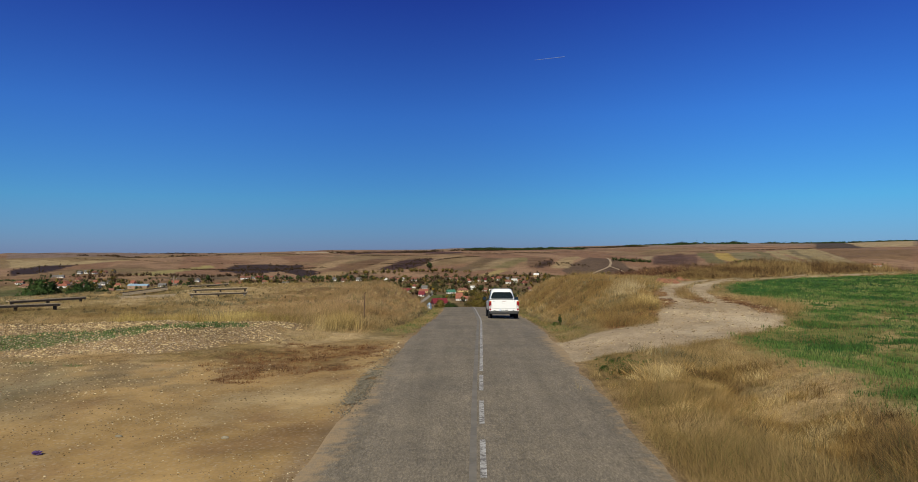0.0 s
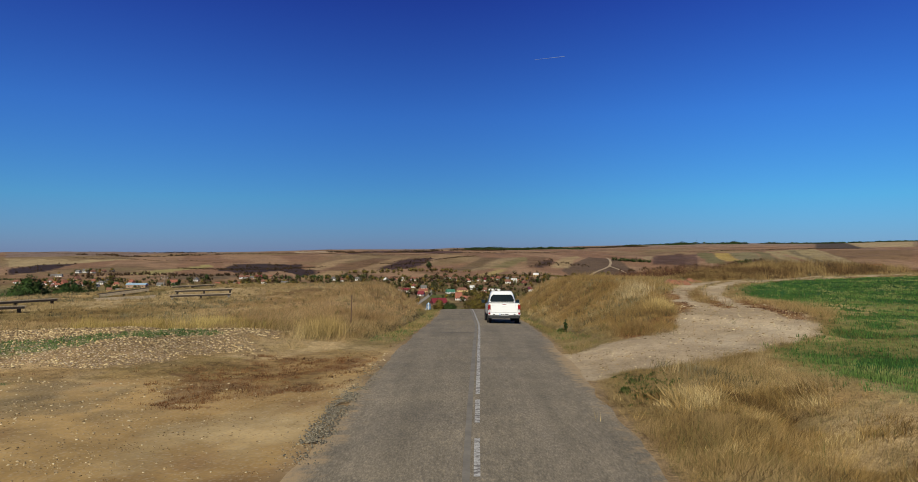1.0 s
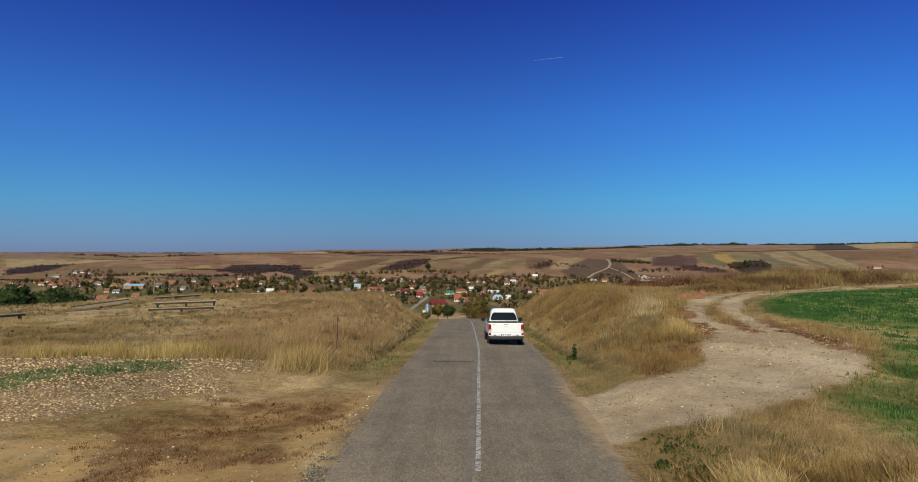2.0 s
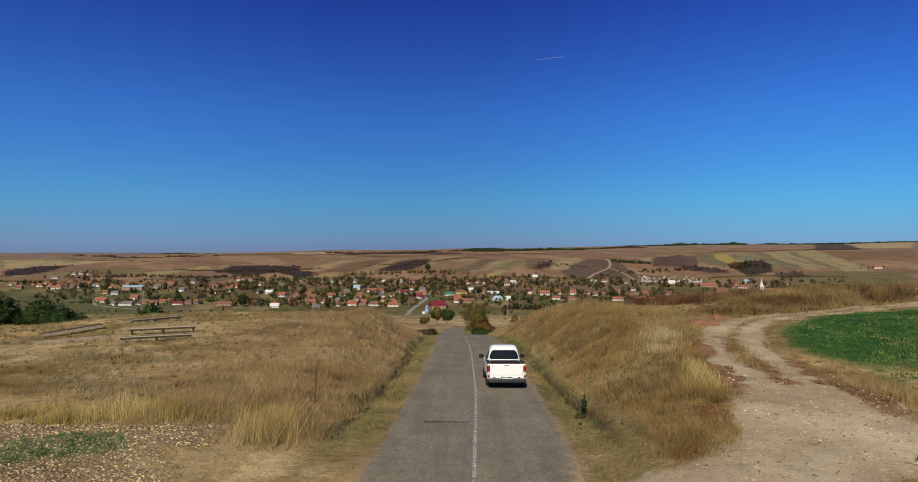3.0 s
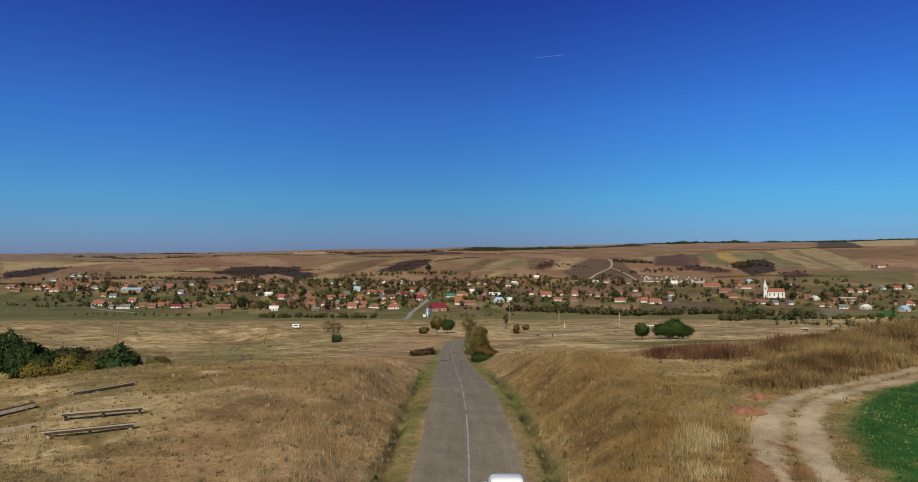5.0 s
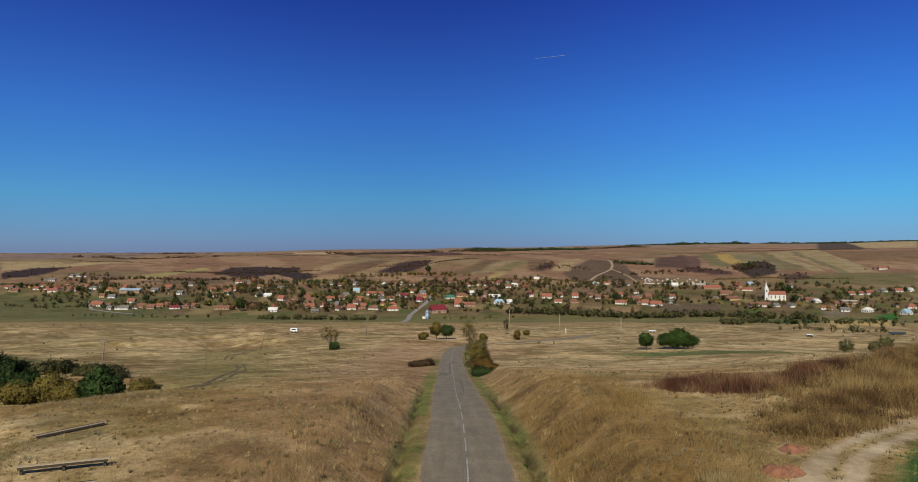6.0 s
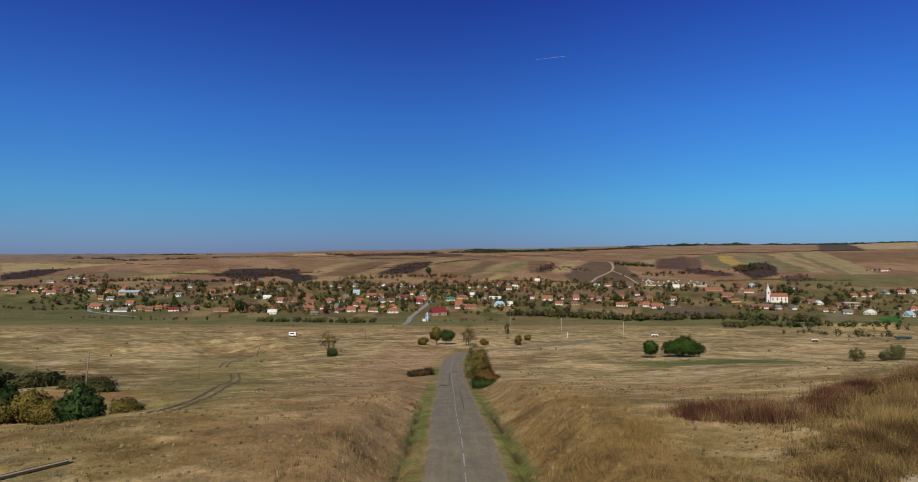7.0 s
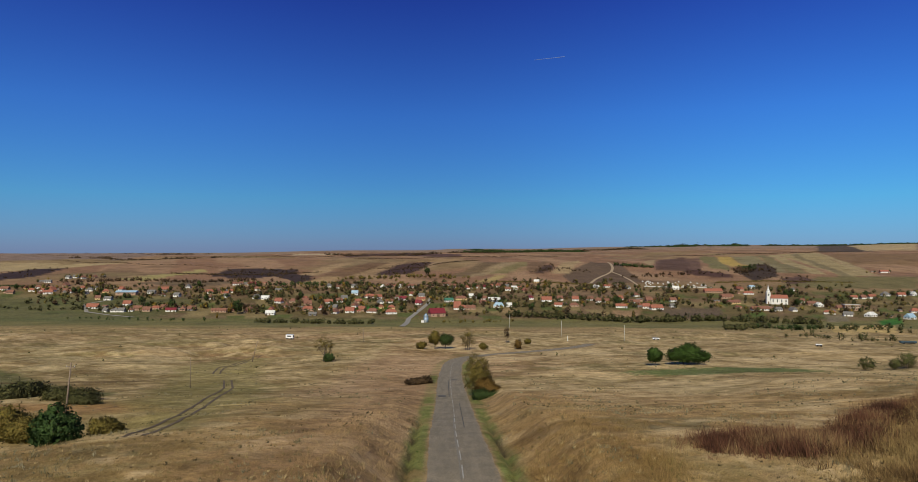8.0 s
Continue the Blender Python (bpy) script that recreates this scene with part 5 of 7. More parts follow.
def house_walls(w, d, h, rise):
    bm = bmesh.new()
    ring = [(-w / 2, -d / 2), (w / 2, -d / 2), (w / 2, d / 2), (-w / 2, d / 2)]
    a = [bm.verts.new((x, y, -1.5)) for x, y in ring]
    b = [bm.verts.new((x, y, h)) for x, y in ring]
    p = [bm.verts.new((-w / 2, 0, h + rise - .25)), bm.verts.new((w / 2, 0, h + rise - .25))]
    for i in range(4):
        j = (i + 1) % 4
        bm.faces.new((a[i], a[j], b[j], b[i]))
    bm.faces.new((b[1], b[2], p[1]))
    bm.faces.new((b[3], b[0], p[0]))
    bm.faces.new((b[0], b[1], p[1], p[0]))
    bm.faces.new((b[2], b[3], p[0], p[1]))
    return bm


_hr = random.Random(12)
HOUSE_PLACES = []


def house(x, y, w, turn, kind):
    roof, wall = kind
    d = min(w * .95, _hr.uniform(5.2, 8.0))
    h = _hr.uniform(2.0, 2.6)
    rise = d * _hr.uniform(.42, .58)
    hip = _hr.choice((0, 0, 0, d * .35)) if w > d * 1.15 else 0
    HOUSE_PLACES.append((x, y, w))
    ob = thing("house", pose(x, y, ground_z(x, y), 0, 0, turn), "small %s village house with a %s roof" % (WALL_WORD[wall], ROOF_WORD[roof]), "house", "houses of the village")
    part("wall", house_walls(w, d, h, rise if hip == 0 else rise * .2), WALLS[wall], ob)
    part("roof", gable(w, d, h, rise, hip=hip), ROOFS[roof], ob)
    if _hr.random() < .75:
        cx = _hr.uniform(-.3, .3) * w
        part("chimney", boxed(cx - .3, cx + .3, .3, .9, h + rise * .5, h + rise + .9), CHIMNEY, ob)
    n = max(2, int(w / 3.2))
    for face, span, off in (("front", w, -d / 2), ("left", d, -w / 2), ("right", d, w / 2)):
        m = n if face == "front" else 2
        for i in range(m):
            t = -span / 2 + span * (i + .5) / m
            if face == "front" and i == n // 2 and n > 2:
                part("door", boxed(t - .5, t + .5, off - .04, off + .1, 0, 2.1), DOOR_WOOD, ob)
            elif face == "front":
                part("window", boxed(t - .5, t + .5, off - .04, off + .1, 1.0, 2.2), PANE, ob)
            else:
                part("window", boxed(off - .05, off + .05, t - .45, t + .45, 1.0, 2.2), PANE, ob)
    return ob


house(-654, 1052, 10.7, 0, 'bw')
house(-624, 1017, 8.6, 5, 'bk')
house(-607, 1040, 10.6, -12, 'rw')
house(-617, 1071, 9.1, 18, 'bw')
house(-572, 1017, 12.1, 25, 'rw')
house(-592, 1059, 7.2, -6, 'bw')
house(-557, 1034, 8.8, -12, 'bk')
house(-547, 1028, 7.9, -12, 'bw')
house(-650, 1210, 8.2, -20, 'gw')
house(-643, 1220, 8.3, 18, 'gw')
house(-625, 1210, 6.2, 70, 'bw')
house(-646, 1145, 9.7, 5, 'gw')
house(-548, 1065, 7.2, -20, 'rw')
house(-529, 1046, 10.7, 0, 'gw')
house(-611, 1220, 5.5, 70, 'bk')
house(-519, 1017, 5.5, 70, 'gw')
house(-477, 968, 6.6, 10, 'bc')
house(-447, 897, 13.7, 5, 'rw')
house(-461, 963, 9.8, -6, 'gw')
house(-417, 868, 5.9, -12, 'gw')
house(-406, 868, 8.8, 5, 'gw')
house(-398, 868, 7.3, 0, 'gw')
house(-486, 1053, 7.1, -20, 'rw')
house(-390, 874, 7.4, 110, 'bw')
house(-386, 884, 9.7, 5, 'bk')
house(-371, 874, 8.9, 5, 'bk')
house(-430, 1023, 10.4, 0, 'gw')
house(-368, 893, 10.6, -6, 'rk')
house(-360, 897, 7.6, 5, 'bk')
house(-423, 1053, 10.7, 5, 'rk')
house(-404, 1000, 5.5, 110, 'bw')
house(-342, 874, 11.8, 10, 'mw')
house(-383, 995, 8.4, -12, 'gw')
house(-331, 884, 11.2, 95, 'bk')
house(-321, 884, 9.0, 10, 'bg')
house(-331, 979, 13.3, 110, 'bw')
house(-351, 1029, 12.2, 18, 'rw')
house(-338, 1029, 8.7, 70, 'bc')
house(-325, 1017, 10.4, 0, 'rc')
house(-322, 1035, 7.0, -6, 'rw')
house(-283, 869, 17.6, 0, 'bk')
house(-340, 1122, 15.3, 25, 'bw')
house(-318, 1122, 13.4, 5, 'mw')
house(-328, 1035, 7.0, -12, 'gw')
house(-270, 979, 8.3, 70, 'gw')
house(-257, 974, 9.9, 5, 'xw')
house(-231, 943, 9.6, -20, 'rw')
house(-258, 1047, 8.9, 5, 'gk')
house(-225, 884, 14.9, 95, 'rw')
house(-216, 845, 10.0, 5, 'xw')
house(-251, 884, 6.0, 70, 'bw')
house(-214, 948, 8.0, 0, 'bk')
house(-191, 929, 9.4, 18, 'bk')
house(-181, 884, 13.4, 18, 'rk')
house(-167, 894, 9.1, 95, 'rw')
house(-166, 839, 8.5, 5, 'gg')
house(-166, 938, 9.5, 18, 'rw')
house(-154, 948, 8.0, 25, 'bw')
house(-153, 898, 9.9, -6, 'gk')
house(-128, 869, 10.3, 0, 'rw')
house(-129, 948, 8.0, 5, 'rk')
house(-144, 1018, 8.6, 5, 'tw')
house(-116, 884, 9.0, -20, 'rk')
house(-118, 990, 16.8, -12, 'rw')
house(-101, 869, 13.2, -20, 'bw')
house(-107, 985, 7.5, 25, 'rw')
house(-100, 943, 8.0, 110, 'gw')
house(-89, 948, 9.6, 5, 'bw')
house(-113, 1092, 6.5, 70, 'xw')
house(-104, 1100, 11.2, 70, 'bw')
house(-88, 1099, 5.6, 110, 'xw')
house(-70, 1099, 11.2, 25, 'bw')
house(-78, 858, 13.0, 10, 'rw')
house(-72, 969, 11.5, -6, 'mw')
house(-82, 985, 5.8, 110, 'bw')
house(-49, 969, 11.5, 0, 'rc')
house(-50, 934, 7.9, -12, 'mw')
house(-18, 1122, 9.5, 18, 'bw')
house(-8, 1099, 9.3, 0, 'bw')
house(-195, 1099, 9.3, 110, 'gw')
house(-179, 1085, 9.2, 110, 'bw')
house(-12, 959, 11.4, 25, 'nw')
house(4, 975, 14.9, 5, 'bc')
house(2, 898, 13.7, -6, 'rw')
house(15, 899, 12.2, 10, 'bk')
house(18, 996, 5.9, 18, 'xw')
house(14, 1085, 9.2, 95, 'rw')
house(25, 1092, 9.3, 10, 'bw')
house(39, 1092, 13.0, 110, 'mw')
house(61, 1107, 9.4, 70, 'rw')
house(73, 1066, 8.1, 0, 'bw')
house(83, 1079, 8.2, 10, 'xw')
house(35, 974, 6.6, -12, 'bw')
house(48, 964, 15.5, -20, 'xw')
house(51, 916, 13.2, 0, 'tw')
house(64, 920, 7.0, 5, 'xw')
house(97, 1060, 14.4, 95, 'rk')
house(98, 985, 15.0, 95, 'mw')
house(117, 964, 13.1, 0, 'rw')
house(127, 925, 9.4, -12, 'rw')
house(136, 975, 7.4, 10, 'bw')
house(156, 970, 8.2, -6, 'rw')
house(147, 925, 11.0, 5, 'bk')
house(177, 975, 10.7, 25, 'bw')
house(185, 959, 7.3, -20, 'bw')
house(195, 959, 7.3, -20, 'bw')
house(218, 980, 6.6, 10, 'rw')
house(205, 916, 14.0, -12, 'rw')
house(229, 949, 13.7, 5, 'bw')
house(227, 921, 8.6, 110, 'rw')
house(252, 965, 8.2, 10, 'bk')
house(235, 912, 7.7, -20, 'rw')
house(245, 903, 15.3, 10, 'rw')
house(284, 965, 8.2, 5, 'bw')
house(270, 921, 6.2, 10, 'gw')
house(325, 1086, 9.2, -6, 'xw')
house(209, 1099, 11.2, 110, 'xw')
house(226, 1107, 8.5, 18, 'rw')
house(240, 1114, 7.6, 95, 'gw')
house(254, 1093, 11.1, 110, 'gw')
house(126, 1164, 7.9, -12, 'xc')
house(369, 1054, 26.0, 5, 'rk')
house(417, 1079, 18.3, 95, 'rk')
house(444, 1100, 10.3, 0, 'tw')
house(358, 949, 19.3, 25, 'bc')
house(366, 997, 15.2, 5, 'bk')
house(413, 1036, 14.1, -6, 'rw')
house(371, 899, 21.3, 5, 'bw')
house(391, 895, 9.8, 18, 'gw')
house(410, 895, 9.8, 95, 'gw')
house(450, 960, 9.8, -6, 'bw')
house(454, 940, 10.3, 10, 'bk')
house(459, 930, 10.2, 95, 'xw')
house(442, 871, 12.5, -20, 'rw')
house(474, 908, 9.2, 10, 'bc')
house(454, 853, 9.4, -20, 'gw')
house(477, 847, 12.9, 25, 'xw')
house(541, 997, 8.5, -6, 'rw')
house(569, 1002, 10.2, 10, 'rw')
house(601, 1025, 10.4, 10, 'gw')
house(623, 1024, 11.3, 5, 'rw')
house(643, 1030, 8.7, 95, 'xw')
house(553, 886, 9.7, -12, 'rw')
house(507, 823, 10.4, 25, 'tw')
house(822, 1394, 16.7, 0, 'rw')
house(492, 1072, 5.5, 18, 'gw')
house(554, 997, 6.8, 0, 'bw')
# houses farther in, half hidden by the gardens
for _k in range(48):
    _x, _y, _w2 = HOUSE_PLACES[_hr.randrange(110)]
    _x, _y = _x + _hr.choice((-1, 1)) * _hr.uniform(15, 34), _y + _hr.uniform(10, 34)
    if _y < 1110 and min(math.hypot(_x - a, (_y - b) * .8) for a, b, c in HOUSE_PLACES) > 12:
        house(_x, _y, _hr.uniform(6, 10), _hr.choice((-15, 0, 8, 20, 75, 100)), _hr.choice(("rw", "bw", "bk", "bw", "rc", "gw")))


def church(x, y):
    ob = thing("church", pose(x, y, ground_z(x, y), 0, 0, -8), "white village church with a slender steeple and a red tiled roof", "church")
    part("nave", house_walls(21, 10, 7.5, 4.2), WALLS["w"], ob)
    part("nave_roof", gable(21, 10, 7.5, 4.4, .5, hip=0), ROOFS["r"], ob, "red tiled nave roof")
    tower = part("tower", boxed(-15.2, -10.4, -2.6, 2.6, -1.5, 15), WALLS["w"], ob, "white square tower")
    part("cornice", boxed(-15.5, -10.1, -2.9, 2.9, 14.6, 15.1), WALLS["w"], tower)
    rings = [[(-12.8 + r * math.cos(k * math.pi / 4 + .4), r * math.sin(k * math.pi / 4 + .4), z) for k in range(8)] for z, r in ((15.1, 2.6), (16.4, 2.0), (18, 1.9), (18.6, 1.3), (21, .7), (25.5, .08))]
    part("spire", loft(rings), ROOFS["x"], tower, "pale metal spire")
    for i in range(4):
        t = -8 + i * 5.3
        part("window", boxed(t - .6, t + .6, -5.06, -4.9, 2.5, 6.0), PANE, ob)
    part("window", boxed(-13.5, -12.1, -2.66, -2.5, 10.5, 13), PANE, ob)
    part("door", boxed(-13.6, -12.0, -2.66, -2.5, 0, 3), DOOR_WOOD, ob)


def silo(x, y):
    ob = thing("silo", pose(x, y, ground_z(x, y)), "blue-grey steel grain silo beside a small white hut", "silo")
    steel = plain("silo_steel", (0.28, 0.38, 0.50), 0.4, 0.4, grains=1)
    rings = [[(r * math.cos(k * math.pi / 12), r * math.sin(k * math.pi / 12), z) for k in range(24)] for z, r in ((-1, 2.5), (2, 2.5), (2.1, 2.58), (4, 2.58), (4.1, 2.5), (7, 2.5), (7.1, 2.62), (9, .5), (9.4, .4))]
    part("drum", loft(rings), steel, ob, "", True)
    part("ladder", boxed(-.3, .3, -2.7, -2.55, 0, 8), ROOFS["x"], ob)
    part("hut", boxed(-4.8, -1.6, -4.6, -2.2, -1.0, 2.6), WALLS["w"], ob)
    part("hut_roof", boxed(-5.0, -1.4, -4.8, -2.0, 2.6, 2.8), ROOFS["x"], ob)


def barn(x, y, w, d, h, rise, roof, wall, turn, label):
    ob = thing("barn", pose(x, y, ground_z(x, y), 0, 0, turn), label, "barn")
    part("wall", house_walls(w, d, h, rise), WALLS[wall], ob)
    part("roof", gable(w, d, h, rise, .6), ROOFS[roof], ob)
    part("gate", boxed(-1.6, 1.6, -d / 2 - .06, -d / 2 + .1, 0, 2.8), DOOR_WOOD, ob)
    for t in (-.35, .35):
        part("window", boxed(w * t - .7, w * t + .7, -d / 2 - .06, -d / 2 + .1, 1.3, 2.3), PANE, ob)


def unfinished_block(x, y):
    ob = thing("unfinished_house", pose(x, y, ground_z(x, y), 0, 0, -6), "unfinished two-storey brick house with a flat concrete roof", "house")
    part("wall", boxed(-9, 9, -5, 5, -1.5, 6.6), WALLS["k"], ob)
    part("roof_slab", boxed(-9.5, 9.5, -5.5, 5.5, 6.6, 7.0), CONCRETE, ob)
    part("floor_slab", boxed(-9.2, 9.2, -5.3, 5.2, 3.2, 3.5), CONCRETE, ob)
    for i in range(6):
        for z in (.8, 4.2):
            t = -7.5 + i * 3
            part("window", boxed(t - .7, t + .7, -5.06, -4.9, z, z + 1.5), PANE, ob)


church(417, 950)
silo(-33, 767)
barn(-24, 836, 17, 12, 4, 5.5, "m", "k", 20, "big barn with a maroon sheet roof beside the silo")
barn(-459, 1011, 27, 11, 4, 2.2, "t", "k", 4, "long low shed with a pale blue sheet roof")
unfinished_block(486, 904)


# lanes of the village, laid on the ground
def lane(name, pts, half, mat, label, lift=.25):
    V, F = [], []
    steps = []
    for (ax, ay), (bx, by) in zip(pts, pts[1:]):
        for k in range(12):
            steps.append((ax + (bx - ax) * k / 12, ay + (by - ay) * k / 12))
    steps.append(pts[-1])
    for i, (x, y) in enumerate(steps):
        a, b = steps[max(0, i - 1)], steps[min(len(steps) - 1, i + 1)]
        n = math.hypot(b[0] - a[0], b[1] - a[1])
        nx, ny = -(b[1] - a[1]) / n, (b[0] - a[0]) / n
        for s in (-1, 0, 1):
            V.append((x + nx * s * half, y + ny * s * half, ground_z(x + nx * s * half, y + ny * s * half) + lift))
        if i:
            o = 3 * i
            F += [(o - 3, o - 2, o + 1, o), (o - 2, o - 1, o + 2, o + 1)]
    return tagged(mesh_object(name, V, F, mat, True), label, "lane", kind="structure")


PALE_LANE = plain("pale_lane", (0.26, 0.24, 0.21), 0.9, grains=.4)
EARTH_LANE = plain("earth_lane", (0.36, 0.27, 0.17), 0.95, grains=.4)
RUTS = [[(-27, 88), (-30, 103), (-34, 119), (-41, 150), (-45, 168), (-52, 189)], [(-60, 205), (-66, 226), (-67, 250), (-71, 282)]]
RUT = plain("bare_rut", (0.105, 0.07, 0.035), 0.95, grains=1.0, spread=.4)
lane("village_lane", [(-48, 640), (-54, 809), (-49, 874), (-39, 939), (-36, 1007)], 2.6, PALE_LANE, "pale paved lane climbing into the village")
lane("village_lane", [(-460, 960), (-473, 929), (-440, 868), (-400, 838), (-360, 815)], 2.2, PALE_LANE, "pale lane round the edge of the village")
lane("hill_track", [(328, 1577), (318, 1500), (304, 1421), (288, 1360), (257, 1288), (232, 1225), (213, 1164), (183, 1130)], 2.4, EARTH_LANE, "pale earth track climbing the far hillside")
lane("hill_track", [(288, 1360), (293, 1310), (290, 1230), (281, 1138)], 1.8, EARTH_LANE, "pale earth track climbing the far hillside")
for _o in (0, 1.7):
    for _line in RUTS:
        lane("wheel_rut", [(_x + _o, _y) for _x, _y in _line], .22, RUT, "dark wheel rut pressed into the dry meadow", .05)

# graveyard stones above the village
STONE = plain("grave_stone", (0.46, 0.45, 0.42), 0.8, grains=2)
for _k in range(34):
    _x, _y = 292 + _hr.uniform(0, 95), 1120 + _hr.uniform(0, 70)
    _g = thing("gravestone", pose(_x, _y, ground_z(_x, _y), 0, 0, _hr.uniform(-10, 10)), "pale stone grave in the hillside graveyard", "gravestone", "graves above the village")
    part("slab", boxed(-.9, .9, -.2, .2, -.5, 1.7, .05), STONE, _g)
    part("plinth", boxed(-1.3, 1.3, -1.8, .4, -.5, .5, .05), STONE, _g)
_g = tagged(new("graveyard_wall"), "long pale wall below the hillside graveyard", "wall")
for _k in range(10):
    _x, _y = 285 + _k * 10, 1112 - _k * 1.0
    part("wall_panel", boxed(_x, _x + 9.8, _y, _y + .5, ground_z(_x + 5, _y) - 1.5, ground_z(_x + 5, _y) + 1.7), STONE, _g)

# village trees and gardens
_kinds = []
for _k, (_leaf, _word) in enumerate(((LEAF_DARK, "dark green"), (LEAF_GREEN, "green"), (LEAF_GARDEN, "dull olive autumn"), (LEAF_OLIVE, "olive autumn"), (LEAF_YELLOW, "yellow autumn"), (LEAF_BROWN, "bare brown"), (LEAF_RUST, "rusty autumn"))):
    _b = [(0, 0, 4.2, 2.6, 2.5, 2.6), (1.2, .4, 3.2, 2.0, 1.8, 1.6), (-1.0, -.3, 5.6, 1.6, 1.6, 1.4)]
    if _k in (3, 4):
        _b = [(0, 0, 5, 1.5, 1.5, 4.2), (.4, 0, 3.2, 1.6, 1.5, 2)]
    _kinds.append(plant("tree", "%s garden tree among the village houses" % _word, "tree", "trees of the village", _b, 60, 9, .46, _leaf, [(0, 0, .25, 5)], 40 + _k, .35))
_spots = []
for _x, _y, _w2 in HOUSE_PLACES:
    for _t in range(1):
        _spots.append((_x + _hr.choice((-1, 1)) * _hr.uniform(.7, 1.6) * _w2, _y + _hr.uniform(-6, 16)))
for _k in range(70):
    _x = _hr.uniform(-520, 560)
    _spots.append((_x, 930 + abs(_x) * .08 + _hr.uniform(-60, 190)))
for _k, (_x, _y) in enumerate(_spots):
    _t = _kinds[_hr.choice((0, 0, 1, 2, 2, 2, 3, 4, 5, 5, 6))]
    _s = _hr.uniform(.55, 1.25)
    if _k < len(_kinds):
        _t = _kinds[_k]
        first(_t, _x, _y, _s, _hr.uniform(0, 360))
    else:
        put(_t, _x, _y, _s, _hr.uniform(0, 360), _hr.uniform(.8, 1.2))
for _x, _y, _k, _s in ((-255, 850, 0, 1.9), (-268, 860, 4, 1.3), (-262, 800, 4, .9), (70, 850, 1, 1.5), (205, 930, 0, 1.3), (430, 925, 0, 1.3), (-20, 890, 1, 1.2), (-55, 1280, 0, 1.6), (450, 1000, 0, 1.4), (462, 1010, 0, 1.3), (440, 1015, 1, 1.3), (130, 1090, 4, 1.6), (195, 815, 3, 1.5), (232, 812, 2, 1.4), (200, 800, 1, 1.4)):
    put(_kinds[_k], _x, _y, _s, _x)


# ---- sheds between the houses ----
_shed_kinds = ("bk", "gg", "bg", "gk", "bk", "rk")
for _k in range(80):
    _hx, _hy, _hw = HOUSE_PLACES[_hr.randrange(len(HOUSE_PLACES) - 30)]
    _x, _y = _hx + _hr.choice((-1, 1)) * (_hw * .5 + _hr.uniform(4, 9)), _hy + _hr.uniform(3, 18)
    _kd = _hr.choice(_shed_kinds)
    _o = thing("shed", pose(_x, _y, ground_z(_x, _y), 0, 0, _hr.choice((-20, 0, 15, 80, 100))), "low %s shed with %s roof" % (WALL_WORD[_kd[1]], ROOF_WORD[_kd[0]]), "shed", "sheds of the village")
    _w2, _d2 = _hr.uniform(4, 9), _hr.uniform(3, 5)
    part("wall", house_walls(_w2, _d2, 2.0, 1.1), WALLS[_kd[1]], _o)
    part("roof", gable(_w2, _d2, 2.0, 1.2, .3), ROOFS[_kd[0]], _o)
    part("door", boxed(-.6, .6, -_d2 / 2 - .05, -_d2 / 2 + .1, 0, 1.8), DOOR_WOOD, _o)


# ---- hedges, scrub and woods ----
def thicket(name, label, category, line, width, tall, count, size, leaf, seed, gaps=-.45):
    """Bushes grown together along a line: uneven clumps of leaves standing on the ground."""
    rng = np.random.default_rng(seed)
    L = np.array(line, float)
    seg = np.linalg.norm(np.diff(L, axis=0), axis=1)
    at = rng.uniform(0, seg.sum(), count)
    k = np.clip(np.searchsorted(np.cumsum(seg), at), 0, len(seg) - 1)
    t = (at - (np.cumsum(seg) - seg)[k]) / seg[k]
    P = L[k] + (L[k + 1] - L[k]) * t[:, None] + rng.normal(size=(count, 2)) * width * .4
    keep = grain(P[:, 0], P[:, 1], tall * 3.5, seed) > gaps
    P = P[keep]
    n = len(P)
    hh = tall * (.55 + .45 * grain(P[:, 0], P[:, 1], tall * 1.6, seed + 3)) * rng.uniform(.6, 1.15, n)
    base = height(P[:, 0], P[:, 1])
    per = 7
    Q = np.repeat(np.column_stack([P, base + hh * .5]), per, 0)
    Q = Q + rng.normal(size=Q.shape) * np.column_stack([np.full(n * per, tall * .22)] * 2 + [np.repeat(hh, per) * .28])
    m = len(Q)
    u = rng.normal(size=(m, 3))
    u /= np.linalg.norm(u, axis=1)[:, None]
    w = np.cross(u, rng.normal(size=(m, 3)))
    w /= np.linalg.norm(w, axis=1)[:, None]
    s = size * rng.uniform(.6, 1.3, m)[:, None]
    V = np.stack([Q - u * s, Q - w * s * .7, Q + u * s, Q + w * s * .7], 1).reshape(-1, 3)
    out = Q - np.repeat(np.column_stack([P, base + hh * .2]), per, 0)
    out = out / (np.linalg.norm(out, axis=1)[:, None] + 1e-6) + rng.normal(size=Q.shape) * .3 + np.array((0, 0, .5))
    return tagged(mesh_object(name, V, np.arange(4 * m).reshape(-1, 4), leaf, outward=np.repeat(out, 4, 0)), label, category, kind="stuff")


